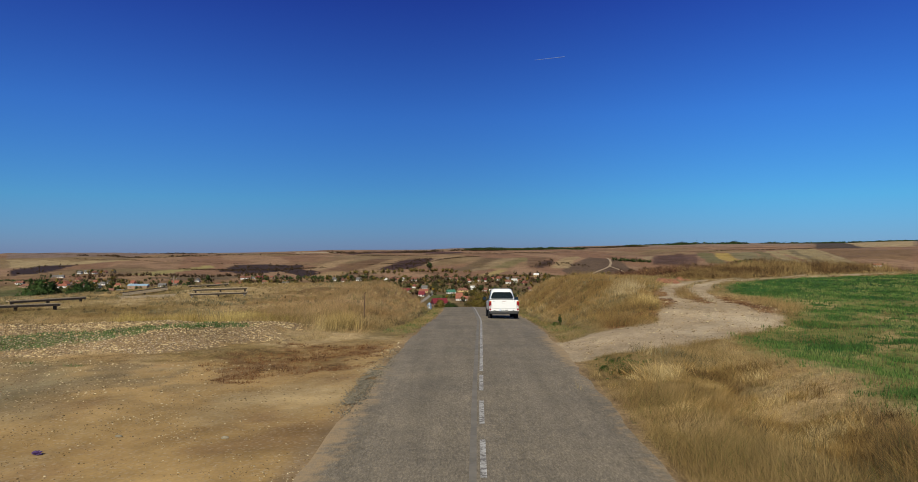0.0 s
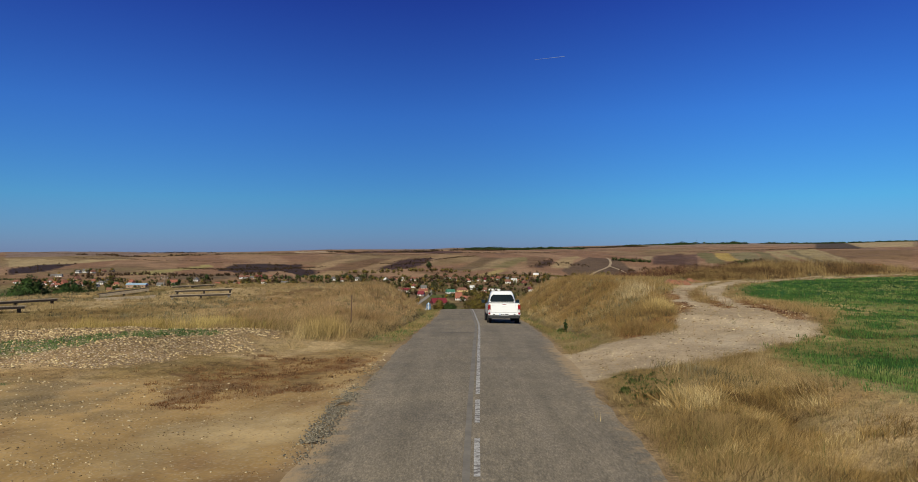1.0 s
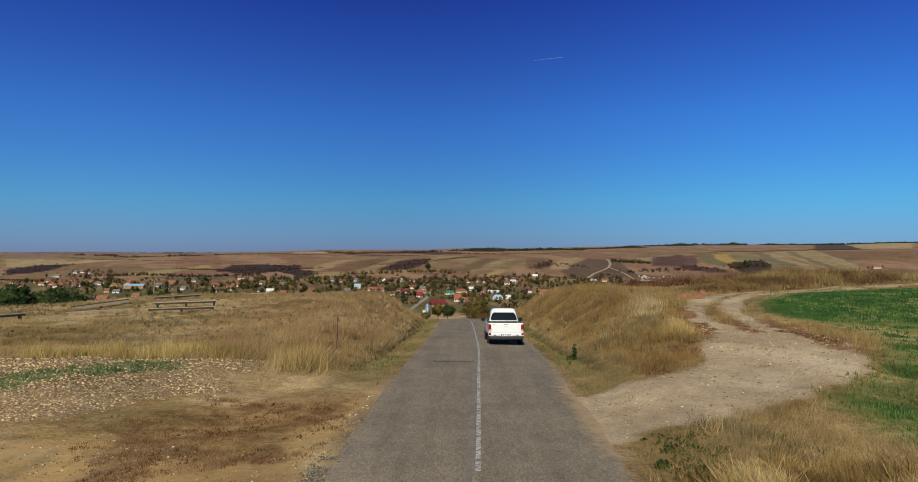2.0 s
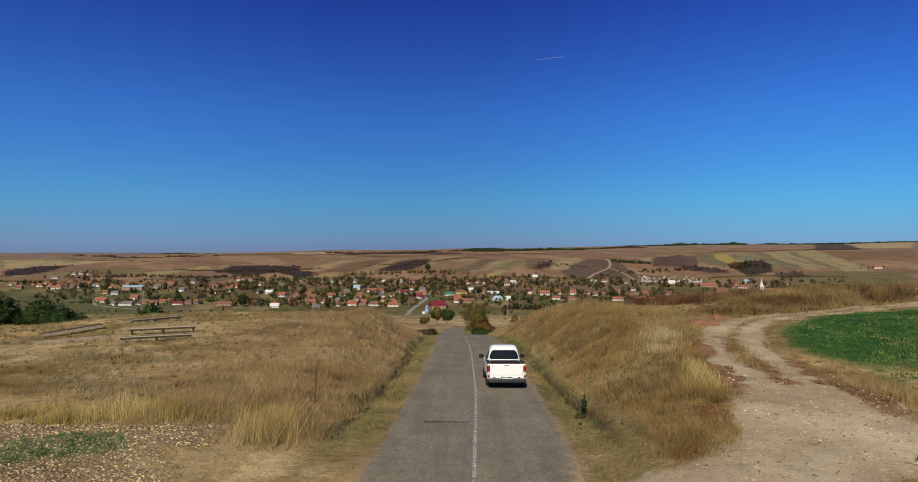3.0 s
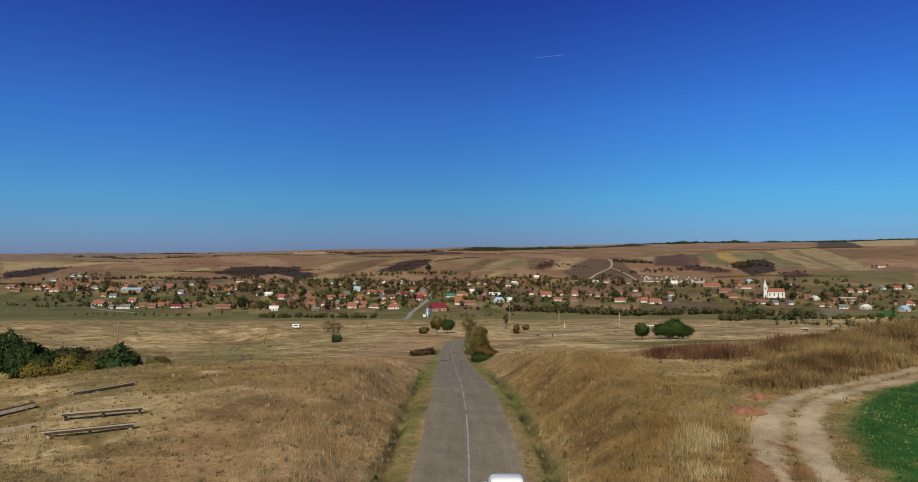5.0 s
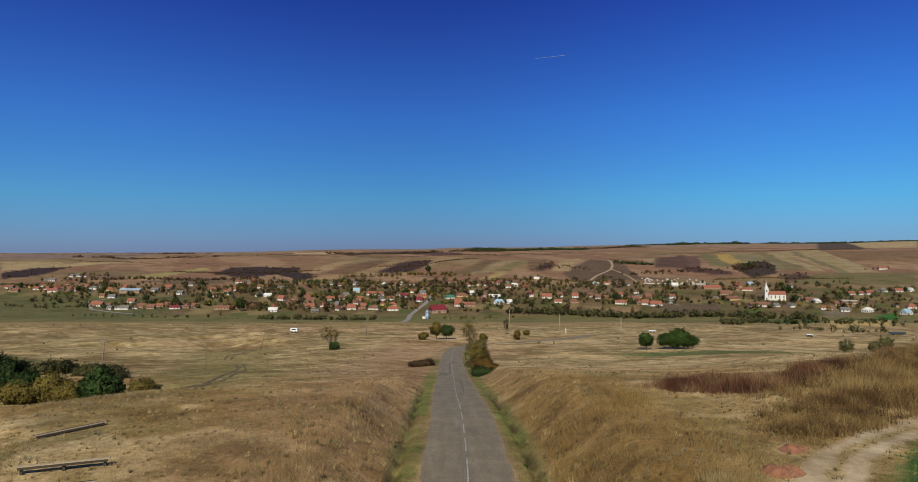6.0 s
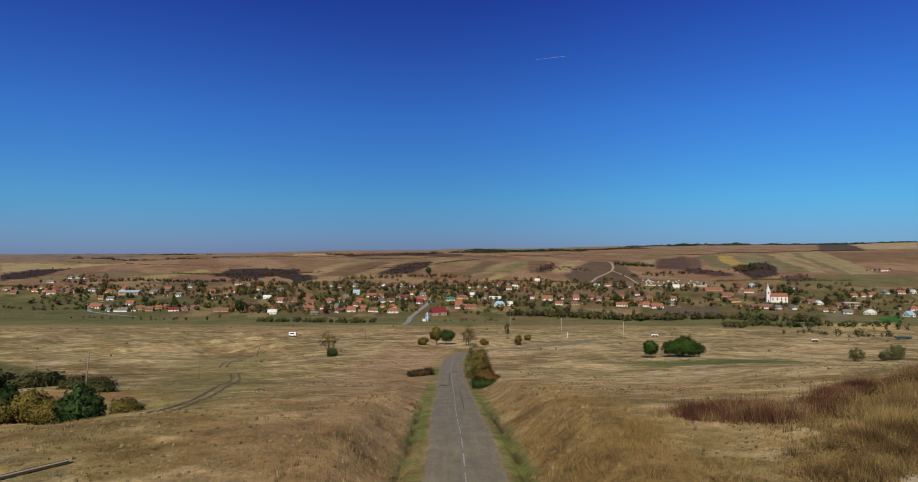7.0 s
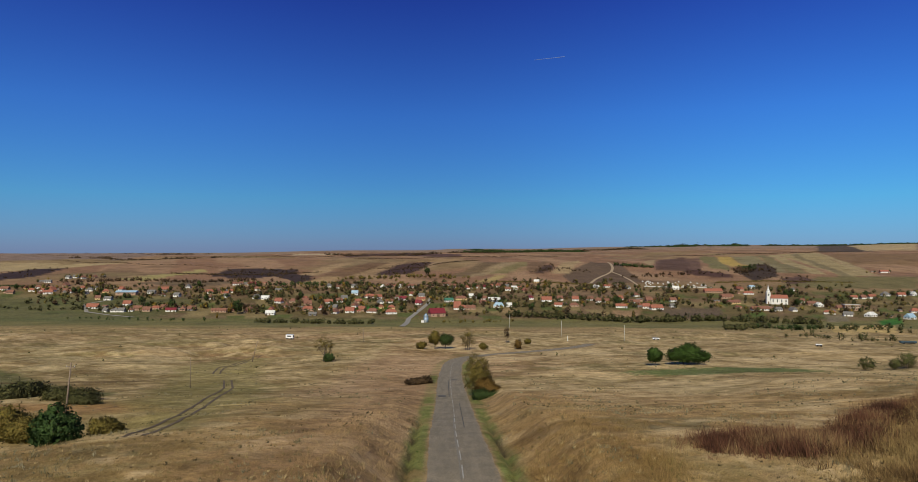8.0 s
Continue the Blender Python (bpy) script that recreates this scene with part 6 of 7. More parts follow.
def grove(name, label, category, places, leaf, seed, per=34, size=.42):
    """Small round crowns (x, y, radius) on the ground, one mesh."""
    rng = np.random.default_rng(seed)
    P = np.array(places, float)
    n = len(P)
    R = np.repeat(P[:, 2], per)
    base = np.repeat(height(P[:, 0], P[:, 1]), per)
    u = rng.normal(size=(n * per, 3))
    u /= np.linalg.norm(u, axis=1)[:, None]
    k = rng.uniform(.35, .95, n * per) * R
    tall = np.repeat(rng.uniform(.85, 1.35, n), per)
    Q = np.column_stack([np.repeat(P[:, 0], per) + u[:, 0] * k, np.repeat(P[:, 1], per) + u[:, 1] * k, base + R * tall * .85 + u[:, 2] * k * tall])
    a = rng.normal(size=Q.shape)
    a /= np.linalg.norm(a, axis=1)[:, None]
    w = np.cross(a, u)
    w /= np.linalg.norm(w, axis=1)[:, None] + 1e-6
    s = (size * 1.25 * rng.uniform(.6, 1.3, n * per) * np.clip(R / 2.2, .35, 1.6))[:, None]
    V = np.stack([Q - a * s, Q - w * s * .8, Q + a * s, Q + w * s * .8], 1).reshape(-1, 3)
    out = u + rng.normal(size=u.shape) * .25 + np.array((0, 0, .2))
    return tagged(mesh_object(name, V, np.arange(4 * n * per).reshape(-1, 4), leaf, outward=np.repeat(out, 4, 0)), label, category, kind="stuff")


_gr = random.Random(31)
_bags = [[], [], [], []]
for _x, _y, _w2 in HOUSE_PLACES:
    for _t in range(4):
        _bags[_gr.choice((0, 0, 0, 0, 1, 2, 2, 3))].append((_x + _gr.choice((-1, 1)) * _gr.uniform(.65, 2.2) * _w2, _y + _gr.uniform(2, 22), _gr.uniform(1.6, 3.6)))
    _bags[_gr.choice((0, 1, 2))].append((_x + _gr.uniform(-.6, .6) * _w2, _y - _gr.uniform(6, 12), _gr.uniform(.8, 1.5)))
for _t in range(1500):
    _x = _gr.uniform(-560, 600)
    _y = 845 + abs(_x) * .1 + _gr.uniform(-10, 230)
    if noise.noise(Vector((_x / 45, _y / 70, 3))) > -.02:
        _bags[_gr.choice((0, 0, 0, 1, 2))].append((_x, _y, _gr.uniform(1.5, 3.8)))
for _t in range(420):
    _x = _gr.uniform(-330, 260)
    _bags[_gr.choice((0, 0, 1, 2))].append((_x, 1090 + _gr.gauss(0, 1) * 40 + .1 * _x, _gr.uniform(1.8, 4.2)))
for _k, (_leaf, _word) in enumerate(((LEAF_GARDEN, "dark dull green"), (LEAF_OLIVE, "olive autumn"), (LEAF_BROWN, "bare brown"), (LEAF_YELLOW, "yellow autumn"))):
    grove("garden_trees", "%s fruit trees and shrubs between the village houses" % _word, "trees", _bags[_k], _leaf, 60 + _k, 36, .56)
_dots = [(_gr.uniform(-260, 260), _gr.uniform(190, 640), _gr.uniform(.25, .8)) for _t in range(90)]
grove("meadow_shrubs", "small dark shrubs scattered over the sloping meadow", "shrubs", [(_a, _b, _c) for _a, _b, _c in _dots if abs(_a) < .62 * _b and abs(_a - float(road_x(_b))) > 5], LEAF_GARDEN, 70, 20)


def row(line, step_, wide, r0, r1):
    """Places of bushes along a line."""
    out = []
    for (ax, ay), (bx, by) in zip(line, line[1:]):
        n = max(1, int(math.hypot(bx - ax, by - ay) / step_))
        for i in range(n):
            out.append((ax + (bx - ax) * i / n + _gr.gauss(0, wide), ay + (by - ay) * i / n + _gr.gauss(0, wide), _gr.uniform(r0, r1)))
    return out


HEDGE = "uneven dark autumn hedge of bushes along the valley"
grove("hedge", HEDGE, "hedge", row([(-206, 750), (-150, 730), (-104, 713), (-85, 735)], 1.6, 3.5, 1.3, 3.0), LEAF_GARDEN, 71, 44, .5)
grove("hedge", HEDGE, "hedge", row([(60, 835), (97, 828), (150, 800), (190, 776), (235, 790)], 1.3, 6, 1.8, 4.4), LEAF_GARDEN, 72, 44, .5)
grove("hedge", HEDGE, "hedge", row([(235, 790), (285, 798), (330, 780), (370, 750)], 1.6, 5, 1.8, 4.4), LEAF_GARDEN, 73, 44, .5)
grove("hedge", HEDGE, "hedge", row([(255, 640), (290, 600), (330, 575), (380, 560)], 5, 5, .9, 2.4), LEAF_DARK, 74, 44, .5)
grove("hedge", HEDGE, "hedge", row([(248, 575), (268, 555)], 2, 2, 1.4, 2.8), LEAF_DARK, 75, 44, .5)
grove("hedge", HEDGE, "hedge", row([(-420, 800), (-330, 780), (-260, 790)], 7, 4, .8, 2.0), LEAF_DARK, 76, 44, .5)
grove("hedge", HEDGE, "hedge", row([(-560, 900), (-500, 880), (-440, 890)], 4, 4, 1.0, 2.4), LEAF_GARDEN, 77, 44, .5)
grove("hedge", HEDGE, "hedge", row([(-10, 760), (25, 770), (60, 790)], 5, 5, 1.0, 2.4), LEAF_OLIVE, 78, 44, .5)
grove("hedge", HEDGE, "hedge", row([(187, 424), (192, 398), (200, 388), (194, 366), (216, 373)], 3.5, 3, .9, 2.3), LEAF_GARDEN, 80, 60, .34)
grove("hedge", HEDGE, "hedge", row([(201, 556), (235, 610), (272, 655)], 3, 5, 1.2, 3.0), LEAF_GARDEN, 81, 44, .5)
grove("hedge", HEDGE, "hedge", row([(286, 595), (300, 560), (322, 530)], 3.5, 3, 1.2, 2.6), LEAF_GARDEN, 82, 44, .5)
grove("hedge", HEDGE, "hedge", row([(330, 480), (260, 490), (215, 505)], 8, 4, .6, 1.5), LEAF_GARDEN, 79, 44, .5)
_burnt = []
for _colour, _pts in FIELDS:
    if _colour[0] > .12 or _pts[0][1] > 2200:
        continue
    _xs, _ys = [p[0] for p in _pts], [p[1] for p in _pts]
    for _t in range(int((max(_xs) - min(_xs)) * (max(_ys) - min(_ys)) / 190)):
        _x, _y = _gr.uniform(min(_xs), max(_xs)), _gr.uniform(min(_ys), max(_ys))
        if float(inside(_x, _y, _pts)) > -4 and noise.noise(Vector((_x / 22, _y / 45, 7))) > -.05:
            _burnt.append((_x, _y, _gr.uniform(.7, 2.0)))
grove("burnt_scrub", "dark brown scrub over the burnt slopes across the valley", "scrub", _burnt, LEAF_BROWN, 90, 14, .9)
SCRUB = "dark scrub and trees on the far slope"
grove("scrub", SCRUB, "scrub", row([(-190, 1210), (-120, 1230), (-60, 1250), (20, 1230)], 2.7, 9.0, 1.8, 4.0), LEAF_OLIVE, 11, 26, .6)
grove("scrub", SCRUB, "scrub", row([(-330, 1130), (-230, 1120), (-150, 1140)], 2.3, 7.8, 1.5, 3.5), LEAF_DARK, 12, 26, .6)
grove("scrub", SCRUB, "scrub", row([(-620, 1150), (-520, 1180), (-420, 1150), (-330, 1190)], 1.8, 6.0, 1.3, 3.0), LEAF_BROWN, 13, 26, .6)
grove("scrub", SCRUB, "scrub", row([(300, 1260), (360, 1300), (430, 1330)], 3.6, 12.0, 1.5, 3.5), LEAF_BROWN, 14, 26, .6)
grove("scrub", SCRUB, "scrub", row([(520, 1330), (560, 1420), (600, 1380)], 3.6, 12.0, 2.0, 4.5), LEAF_BROWN, 15, 26, .6)
grove("scrub", SCRUB, "scrub", row([(560, 1400), (590, 1460)], 2.2, 7.5, 2.0, 4.5), LEAF_DARK, 16, 26, .6)
grove("scrub", SCRUB, "scrub", row([(150, 1380), (200, 1400), (240, 1350)], 3.6, 12.0, 1.1, 2.5), LEAF_BROWN, 17, 26, .6)
grove("scrub", SCRUB, "scrub", row([(330, 1480), (380, 1420)], 1.6, 4.8, 2.0, 4.5), LEAF_DARK, 18, 26, .6)
WOOD = "dark wood along the skyline"
thicket("wood", WOOD, "wood", [(58, 2620), (250, 2620), (440, 2650)], 60, 11, 2200, 2.2, LEAF_DARK, 21)
thicket("wood", WOOD, "wood", [(430, 2750), (640, 2850), (760, 2950)], 40, 7, 1100, 2.0, LEAF_BROWN, 22)
thicket("wood", WOOD, "wood", [(1085, 3600), (1250, 3600), (1430, 3600)], 60, 15, 1900, 2.8, LEAF_DARK, 23)
thicket("wood", WOOD, "wood", [(960, 4050), (1170, 4050)], 40, 8, 700, 2.4, LEAF_DARK, 24)
thicket("wood", WOOD, "wood", [(1700, 3900), (2150, 3800)], 60, 9, 1500, 2.6, LEAF_DARK, 25)
thicket("wood", WOOD, "wood", [(2250, 3900), (2650, 3900)], 60, 8, 900, 2.6, LEAF_DARK, 26)
thicket("wood", WOOD, "wood", [(60, 3900), (130, 3900)], 20, 12, 80, 2.4, LEAF_DARK, 27)
thicket("wood", WOOD, "wood", [(-1750, 3300), (-1200, 3400)], 40, 9, 340, 2.4, LEAF_BROWN, 28)
thicket("wood", WOOD, "wood", [(-420, 2300), (-250, 2200), (-60, 2400), (150, 2500)], 40, 9, 500, 2.0, LEAF_BROWN, 29)
thicket("wood", WOOD, "wood", [(-1000, 1850), (-800, 1800), (-560, 1950)], 30, 6, 340, 1.6, LEAF_BROWN, 30)

LINE = "thin dark hedgerow across the far fields"
for _k, (_ln, _wd, _ht, _ct, _lf) in enumerate((([(-1500, 2500), (-900, 2250), (-500, 2350)], 14, 4, 300, LEAF_BROWN), ([(-700, 2050), (-420, 1980), (-200, 2150)], 22, 4, 420, LEAF_BROWN),
        ([(-250, 1760), (0, 1800), (260, 1860)], 14, 5, 500, LEAF_BROWN), ([(-900, 1640), (-640, 1500), (-420, 1480)], 14, 4, 220, LEAF_BROWN), ([(-520, 1320), (-400, 1290), (-260, 1350)], 22, 6, 500, LEAF_BROWN),
        ([(640, 2100), (900, 2150), (1300, 2300)], 16, 6, 700, LEAF_BROWN), ([(-180, 1400), (-60, 1480), (40, 1600)], 12, 5, 380, LEAF_BROWN),
        ([(420, 1180), (520, 1200), (640, 1180)], 16, 5, 380, LEAF_OLIVE), ([(60, 1180), (140, 1170), (220, 1130)], 16, 6, 420, LEAF_OLIVE), ([(-820, 1080), (-700, 1100), (-600, 1080)], 20, 6, 420, LEAF_DARK))):
    thicket("hedgerow", LINE, "hedge", _ln, _wd * .6, _ht * .5, _ct, .45 + _ln[0][1] / 4500, _lf, 80 + _k, -.7)


# ---- vehicles far off, heaps and litter ----
def far_van(name, x, y, w, l, h, turn, label, category, paint=WHITE_PAINT):
    ob = thing(name, pose(x, y, ground_z(x, y), 0, 0, turn), label, category)
    part("body", boxed(-w / 2, w / 2, -l / 2, l / 2, .45, h, .15), paint, ob)
    part("side_window", boxed(-w / 2 - .02, -w / 2 + .05, -l * .3, l * .3, h * .55, h * .82), PANE, ob)
    part("window", boxed(-w * .35, w * .35, -l / 2 - .02, -l / 2 + .05, h * .55, h * .82), PANE, ob)
    for sx in (-1, 1):
        for sy in (-.3, .3):
            wh = bmesh.new()
            tube(wh, [(sx * w / 2 - .12, l * sy, .38), (sx * w / 2 + .1, l * sy, .38)], .38, .38, 12)
            part("wheel", wh, RUBBER, ob)


far_van("caravan", -85, 390, 1.9, 3.9, 2.3, 78, "white caravan parked on the dry meadow", "caravan")
far_van("car", 99, 382, 1.6, 3.3, 1.15, 85, "white car parked on the meadow track", "car")
far_van("car", 146, 315, 1.2, 2.3, 1.0, 80, "small white car on the meadow track", "car")
far_van("trailer", 201, 345, 1.6, 7.0, 1.3, 85, "long low dark blue trailer standing on the meadow", "trailer", plain("dark_blue_paint", (0.03, 0.06, 0.08), 0.5))
RED_EARTH = plain("red_earth", (0.27, 0.115, 0.06), 0.95, grains=3, spread=.3, relief=.03)


def heap(x, y, rx, ry, high, turn, seed):
    rng = np.random.default_rng(seed)
    n = 26
    V, F = [], []
    for i in range(n):
        for j in range(n):
            u, v = 2 * i / (n - 1) - 1, 2 * j / (n - 1) - 1
            X, Y = u * rx, v * ry
            a = math.radians(turn)
            px, py = x + X * math.cos(a) - Y * math.sin(a), y + X * math.sin(a) + Y * math.cos(a)
            r = math.hypot(u, v)
            lump = float(rough(px, py, .8, seed, 3))
            V.append((px, py, ground_z(px, py) - .12 + high * max(0, 1 - r ** 1.6) * (1 + 1.1 * lump)))
    for i in range(n - 1):
        for j in range(n - 1):
            k = i * n + j
            F.append((k, k + n, k + n + 1, k + 1))
    return tagged(mesh_object("clay_mound", V, F, RED_EARTH), "low mound of loose red clay beside the dirt track", "mound")


heap(15.7, 54.3, 1.4, 1.0, .5, 20, 3)
heap(18.1, 58.1, 1.4, .8, .4, 40, 5)
PURPLE = plain("purple_plastic", (0.075, 0.035, 0.12), 0.6, grains=8)
_b = bmesh.new()
bmesh.ops.create_icosphere(_b, subdivisions=3, radius=.065)
for _v in _b.verts:
    _v.co = Vector((_v.co.x * 1.15, _v.co.y * .8, _v.co.z * .45)) * (1 + 1.1 * abs(noise.noise(_v.co * 16)) - .9 * abs(noise.noise(_v.co * 34 + Vector((3, 1, 2)))))
_o = part("plastic_bag", _b, PURPLE, None)
_o.location = (-7.1, 12.1, ground_z(-7.1, 12.1) + .04)
tagged(_o, "crumpled purple plastic bag lying on bare earth", "plastic bag")

# thin trail of an aeroplane, far off
TRAIL = plain("ice_trail", (0.14, 0.21, 0.43), 1.0, spread=.02)
_b = bmesh.new()
tube(_b, [(500, 4700, 1276), (560, 4700, 1283), (620, 4700, 1290), (700, 4700, 1299)], 1.1, 2.0, 6)
tagged(part("contrail", _b, TRAIL, None), "thin white aeroplane trail in the blue sky", "contrail", kind="structure")


# ---- grass, weeds and stones ----
def blade_material():
    m, nt, p = material("grass_blades")
    at = nt.nodes.new("ShaderNodeAttribute")
    at.attribute_name = "tint"
    g = nt.nodes.new("ShaderNodeNewGeometry")
    c = mix(nt, 'MULTIPLY', 1.0, at.outputs["Color"], ramp(nt, g.outputs["Random Per Island"], (0.0, (0.42, 0.4, 0.36)), (0.45, (0.95, 0.95, 0.95)), (1.0, (1.3, 1.27, 1.18))))
    nt.links.new(c, p.inputs["Base Color"])
    p.inputs["Roughness"].default_value = 0.8
    p.inputs["Specular IOR Level"].default_value = 0.1
    # a sward is lit as a whole: its blades lean their shading towards the sky
    m.cycles.use_bump_map_correction = False
    up = node(nt, "ShaderNodeVectorMath")
    up.operation = 'MULTIPLY_ADD'
    up.inputs[1].default_value, up.inputs[2].default_value = (.4, .4, .4), (0, 0, .85)
    nrm = nt.nodes.new("ShaderNodeVectorMath")
    nrm.operation = 'NORMALIZE'
    nt.links.new(g.outputs["Normal"], up.inputs[0])
    nt.links.new(up.outputs[0], nrm.inputs[0])
    nt.links.new(nrm.outputs[0], p.inputs["Normal"])
    return m


BLADES = blade_material()


def near_places(rng, count, r0, r1, spread_=37):
    """Places on the ground ahead, evenly thinning with distance."""
    r = np.exp(rng.uniform(math.log(r0), math.log(r1), count))
    a = np.radians(rng.uniform(-spread_, spread_, count))
    return np.sin(a) * r, np.cos(a) * r, r


def tufts(name, label, category, x, y, tall, tint, blades, width, lean=.5, seed=0, bush=1.0):
    """Tufts of bent blades at the given places, one mesh."""
    rng = np.random.default_rng(seed)
    n = len(x)
    z = height(x, y) - .02
    X, Y, Z = (np.repeat(v, blades) for v in (x, y, z))
    T, W = np.repeat(tall, blades), np.repeat(width, blades)
    C = np.repeat(tint, blades, 0)
    m = len(X)
    a = np.repeat(3 * rough(x, y, 3.0, 157) + 1.2, blades) + rng.normal(size=m) * 1.3
    k = rng.uniform(.55, 1.15, m) * T
    off = rng.normal(size=(m, 2)) * (T * .28 * bush)[:, None]
    dx, dy = np.cos(a), np.sin(a)
    l = rng.uniform(.1, 1.0, m) ** 1.3 * lean * k
    b = rng.uniform(0, 2 * np.pi, m)
    sx, sy = np.cos(b) * W * .5, np.sin(b) * W * .5
    P0 = np.stack([X + off[:, 0] - sx, Y + off[:, 1] - sy, Z], -1)
    P1 = np.stack([X + off[:, 0] + sx, Y + off[:, 1] + sy, Z], -1)
    P2 = np.stack([X + off[:, 0] + dx * l, Y + off[:, 1] + dy * l, Z + k], -1)
    V = np.stack([P0, P1, P2], 1).reshape(-1, 3)
    ob = mesh_object(name, V, np.arange(3 * m).reshape(-1, 3), BLADES)
    at = ob.data.attributes.new("tint", 'FLOAT_COLOR', 'POINT')
    C = np.repeat(C, 3, 0)
    at.data.foreach_set("color", np.concatenate([C, np.ones((len(C), 1))], 1).astype(np.float32).ravel())
    return tagged(ob, label, category, kind="stuff")


def palette(rng, x, y, size, seed, *cols):
    """Patchy choice among colours, lump by lump."""
    f = .5 + .5 * np.clip(rough(x, y, size, seed) * 2.2 + rng.normal(size=len(x)) * .22, -1, 1)
    return np.stack([np.interp(f, np.linspace(0, 1, len(cols)), [c[i] for c in cols]) for i in range(3)], -1)


WEED_BELT = [(20, 61.5, 1.5), (24, 66, 3), (31, 73, 4), (39, 82, 4.5), (56, 99, 5)]
PLUMES = [(12.3, 53, .7), (11.5, 49.4, .9), (10.4, 45.2, .6)]
GOLD_EDGE = [(10.1, 39.6, .5), (9.3, 35.6, .7), (8.7, 32.5, .6), (7.6, 31.4, .4)]
RED_WEEDS = [(18.2, 77.5, 1.0), (20.5, 77, 2.6), (24.5, 77, 3.0), (27.5, 78.5, 2.0), (31, 83, 1.0), (36, 89, 1.0), (43, 95, 1.2), (50, 101, 1.2)]
REEDS = [(-15.5, 33.0, .9), (-11, 33.6, 1.0), (-8.2, 34, .8)]
TALL_STRAW = [(-5.2, 29.8, .5), (-5.5, 32.6, .6), (-6.6, 34.6, .6), (-6.2, 36.6, .6)]


def sow():
    rng = np.random.default_rng(77)
    # dry grass over banks, hilltop and meadow
    x, y, r = near_places(rng, 305000, 6.5, 330)
    d = bend(x, y)
    e = abs(d)
    col, _, (bare, trk, fld, dense, peb, red) = cover(x, y)
    ok = (e > 2.9) & (y > 3)
    for line in RUTS:
        ok &= along(x - .85, y, [(a_, b_, .9) for a_, b_ in line]) > .3
    share = (1 - .99 * bare) * (1 - .985 * trk) * (1 - .93 * peb) * (1 - .6 * fld) * (1 - .96 * step(-.1, .6, red) * (1 - step(24, 26, y)))
    share = share * (1 - .2 * (1 - step(3.6, 4.4, e)) * step(20, 30, y)) * (.65 + .6 * rough(x, y, 5, 101)) * (1 - .7 * step(80, 170, y))
    share = share * (1 - .8 * np.exp(-((e - 4.35 + .3 * (d > 0)) / .3) ** 2) * step(28, 36, y) * (1 - step(90, 120, y)))
    share = share * (1 - .65 * np.exp(-((d - 5.9) / .75) ** 2) * (1 - step(20, 22.5, y)))
    ok &= rng.random(len(x)) < np.clip(share, 0, 1)
    x, y, r, d, e, col, fld = x[ok], y[ok], r[ok], d[ok], e[ok], col[ok], fld[ok]
    bank = step(4.4, 5.2, e) * (1 - step(9 + 3 * (d > 0), 14 + 2 * (d > 0), e)) * step(24 - 1 * (d > 0), 31 - 4 * (d > 0), y) * (1 - step(90, 150, y))
    side = step(3.0, 3.6, d) * (1 - step(7.2, 8.2, d)) * (1 - step(20, 23, y))
    belt = 1 - step(-.5, 1.2, along(x, y, WEED_BELT))
    lump = np.clip(rough(x, y, 2.2, 103) + .35, 0, 1.2)
    clump = np.clip(rough(x, y, .9, 109, 2) + .3, 0, 1) ** 1.5
    tall = .07 + .10 * lump + .18 * clump + .30 * bank * (.05 + .9 * lump + 1.1 * clump) + .16 * side * (.15 + lump ** 1.5) + .2 * belt
    tall = tall * rng.uniform(.6, 1.4, len(x)) * (1 - .6 * fld) * (1 - (.6 + .15 * (1 - step(26, 29, y))) * (d < -3) * (1 - step(29, 33, y)))
    tint = .5 * palette(rng, x, y, 4.5, 107, (.20, .125, .055), (.31, .21, .10), (.42, .31, .155), (.56, .44, .26))
    tint = tint + .5 * palette(rng, x, y, 1.1, 106, (.07, .042, .02), (.27, .18, .08), (.44, .33, .17), (.62, .50, .30))
    tang = np.exp(-((d - 5.9) / .9) ** 2) * (1 - step(20, 23, y))
    br = (bank * (d > 0) * .6 + .7 * tang + .5 * belt + .15 * side)[:, None]
    tint = tint * (1 - br) + br * palette(rng, x, y, 1.6, 108, (.10, .06, .022), (.22, .135, .045), (.36, .235, .085), (.54, .40, .19))
    lb = (bank * (d < 0) * .85)[:, None]
    tint = tint * (1 - lb) + lb * palette(rng, x, y, 1.6, 110, (.10, .06, .03), (.26, .16, .08), (.44, .31, .17), (.56, .43, .26))
    tint = (tint * .5 + col * .62) * np.array((1.04, .99, .88))
    grn = (rng.random(len(x)) < .05 + .2 * (e < 4.2) * step(20, 26, y) + .03 * side)[:, None]
    tint = np.where(grn, palette(rng, x, y, 4, 111, (.10, .12, .03), (.19, .19, .06)), tint)
    fr = (.9 * step(55, 105, y))[:, None]
    tint = tint * (1 - fr) + fr * col
    wid = np.maximum(.007, .00036 * r)
    cut = y < 95
    tufts("dry_grass", "dry straw-coloured grass on the banks and hilltop", "grass", x[cut], y[cut], tall[cut], tint[cut] * .73, 9, wid[cut], 1.7, 1, 1.7)
    cut = ~cut
    tufts("meadow_grass", "dry pinkish straw grass on the sloping meadow", "grass", x[cut], y[cut], tall[cut] * .8, tint[cut], 5, wid[cut] * 1.1, 1.6, 2, 4.5)
    # grey-olive weeds in patches
    x, y, r = near_places(rng, 42000, 14, 260)
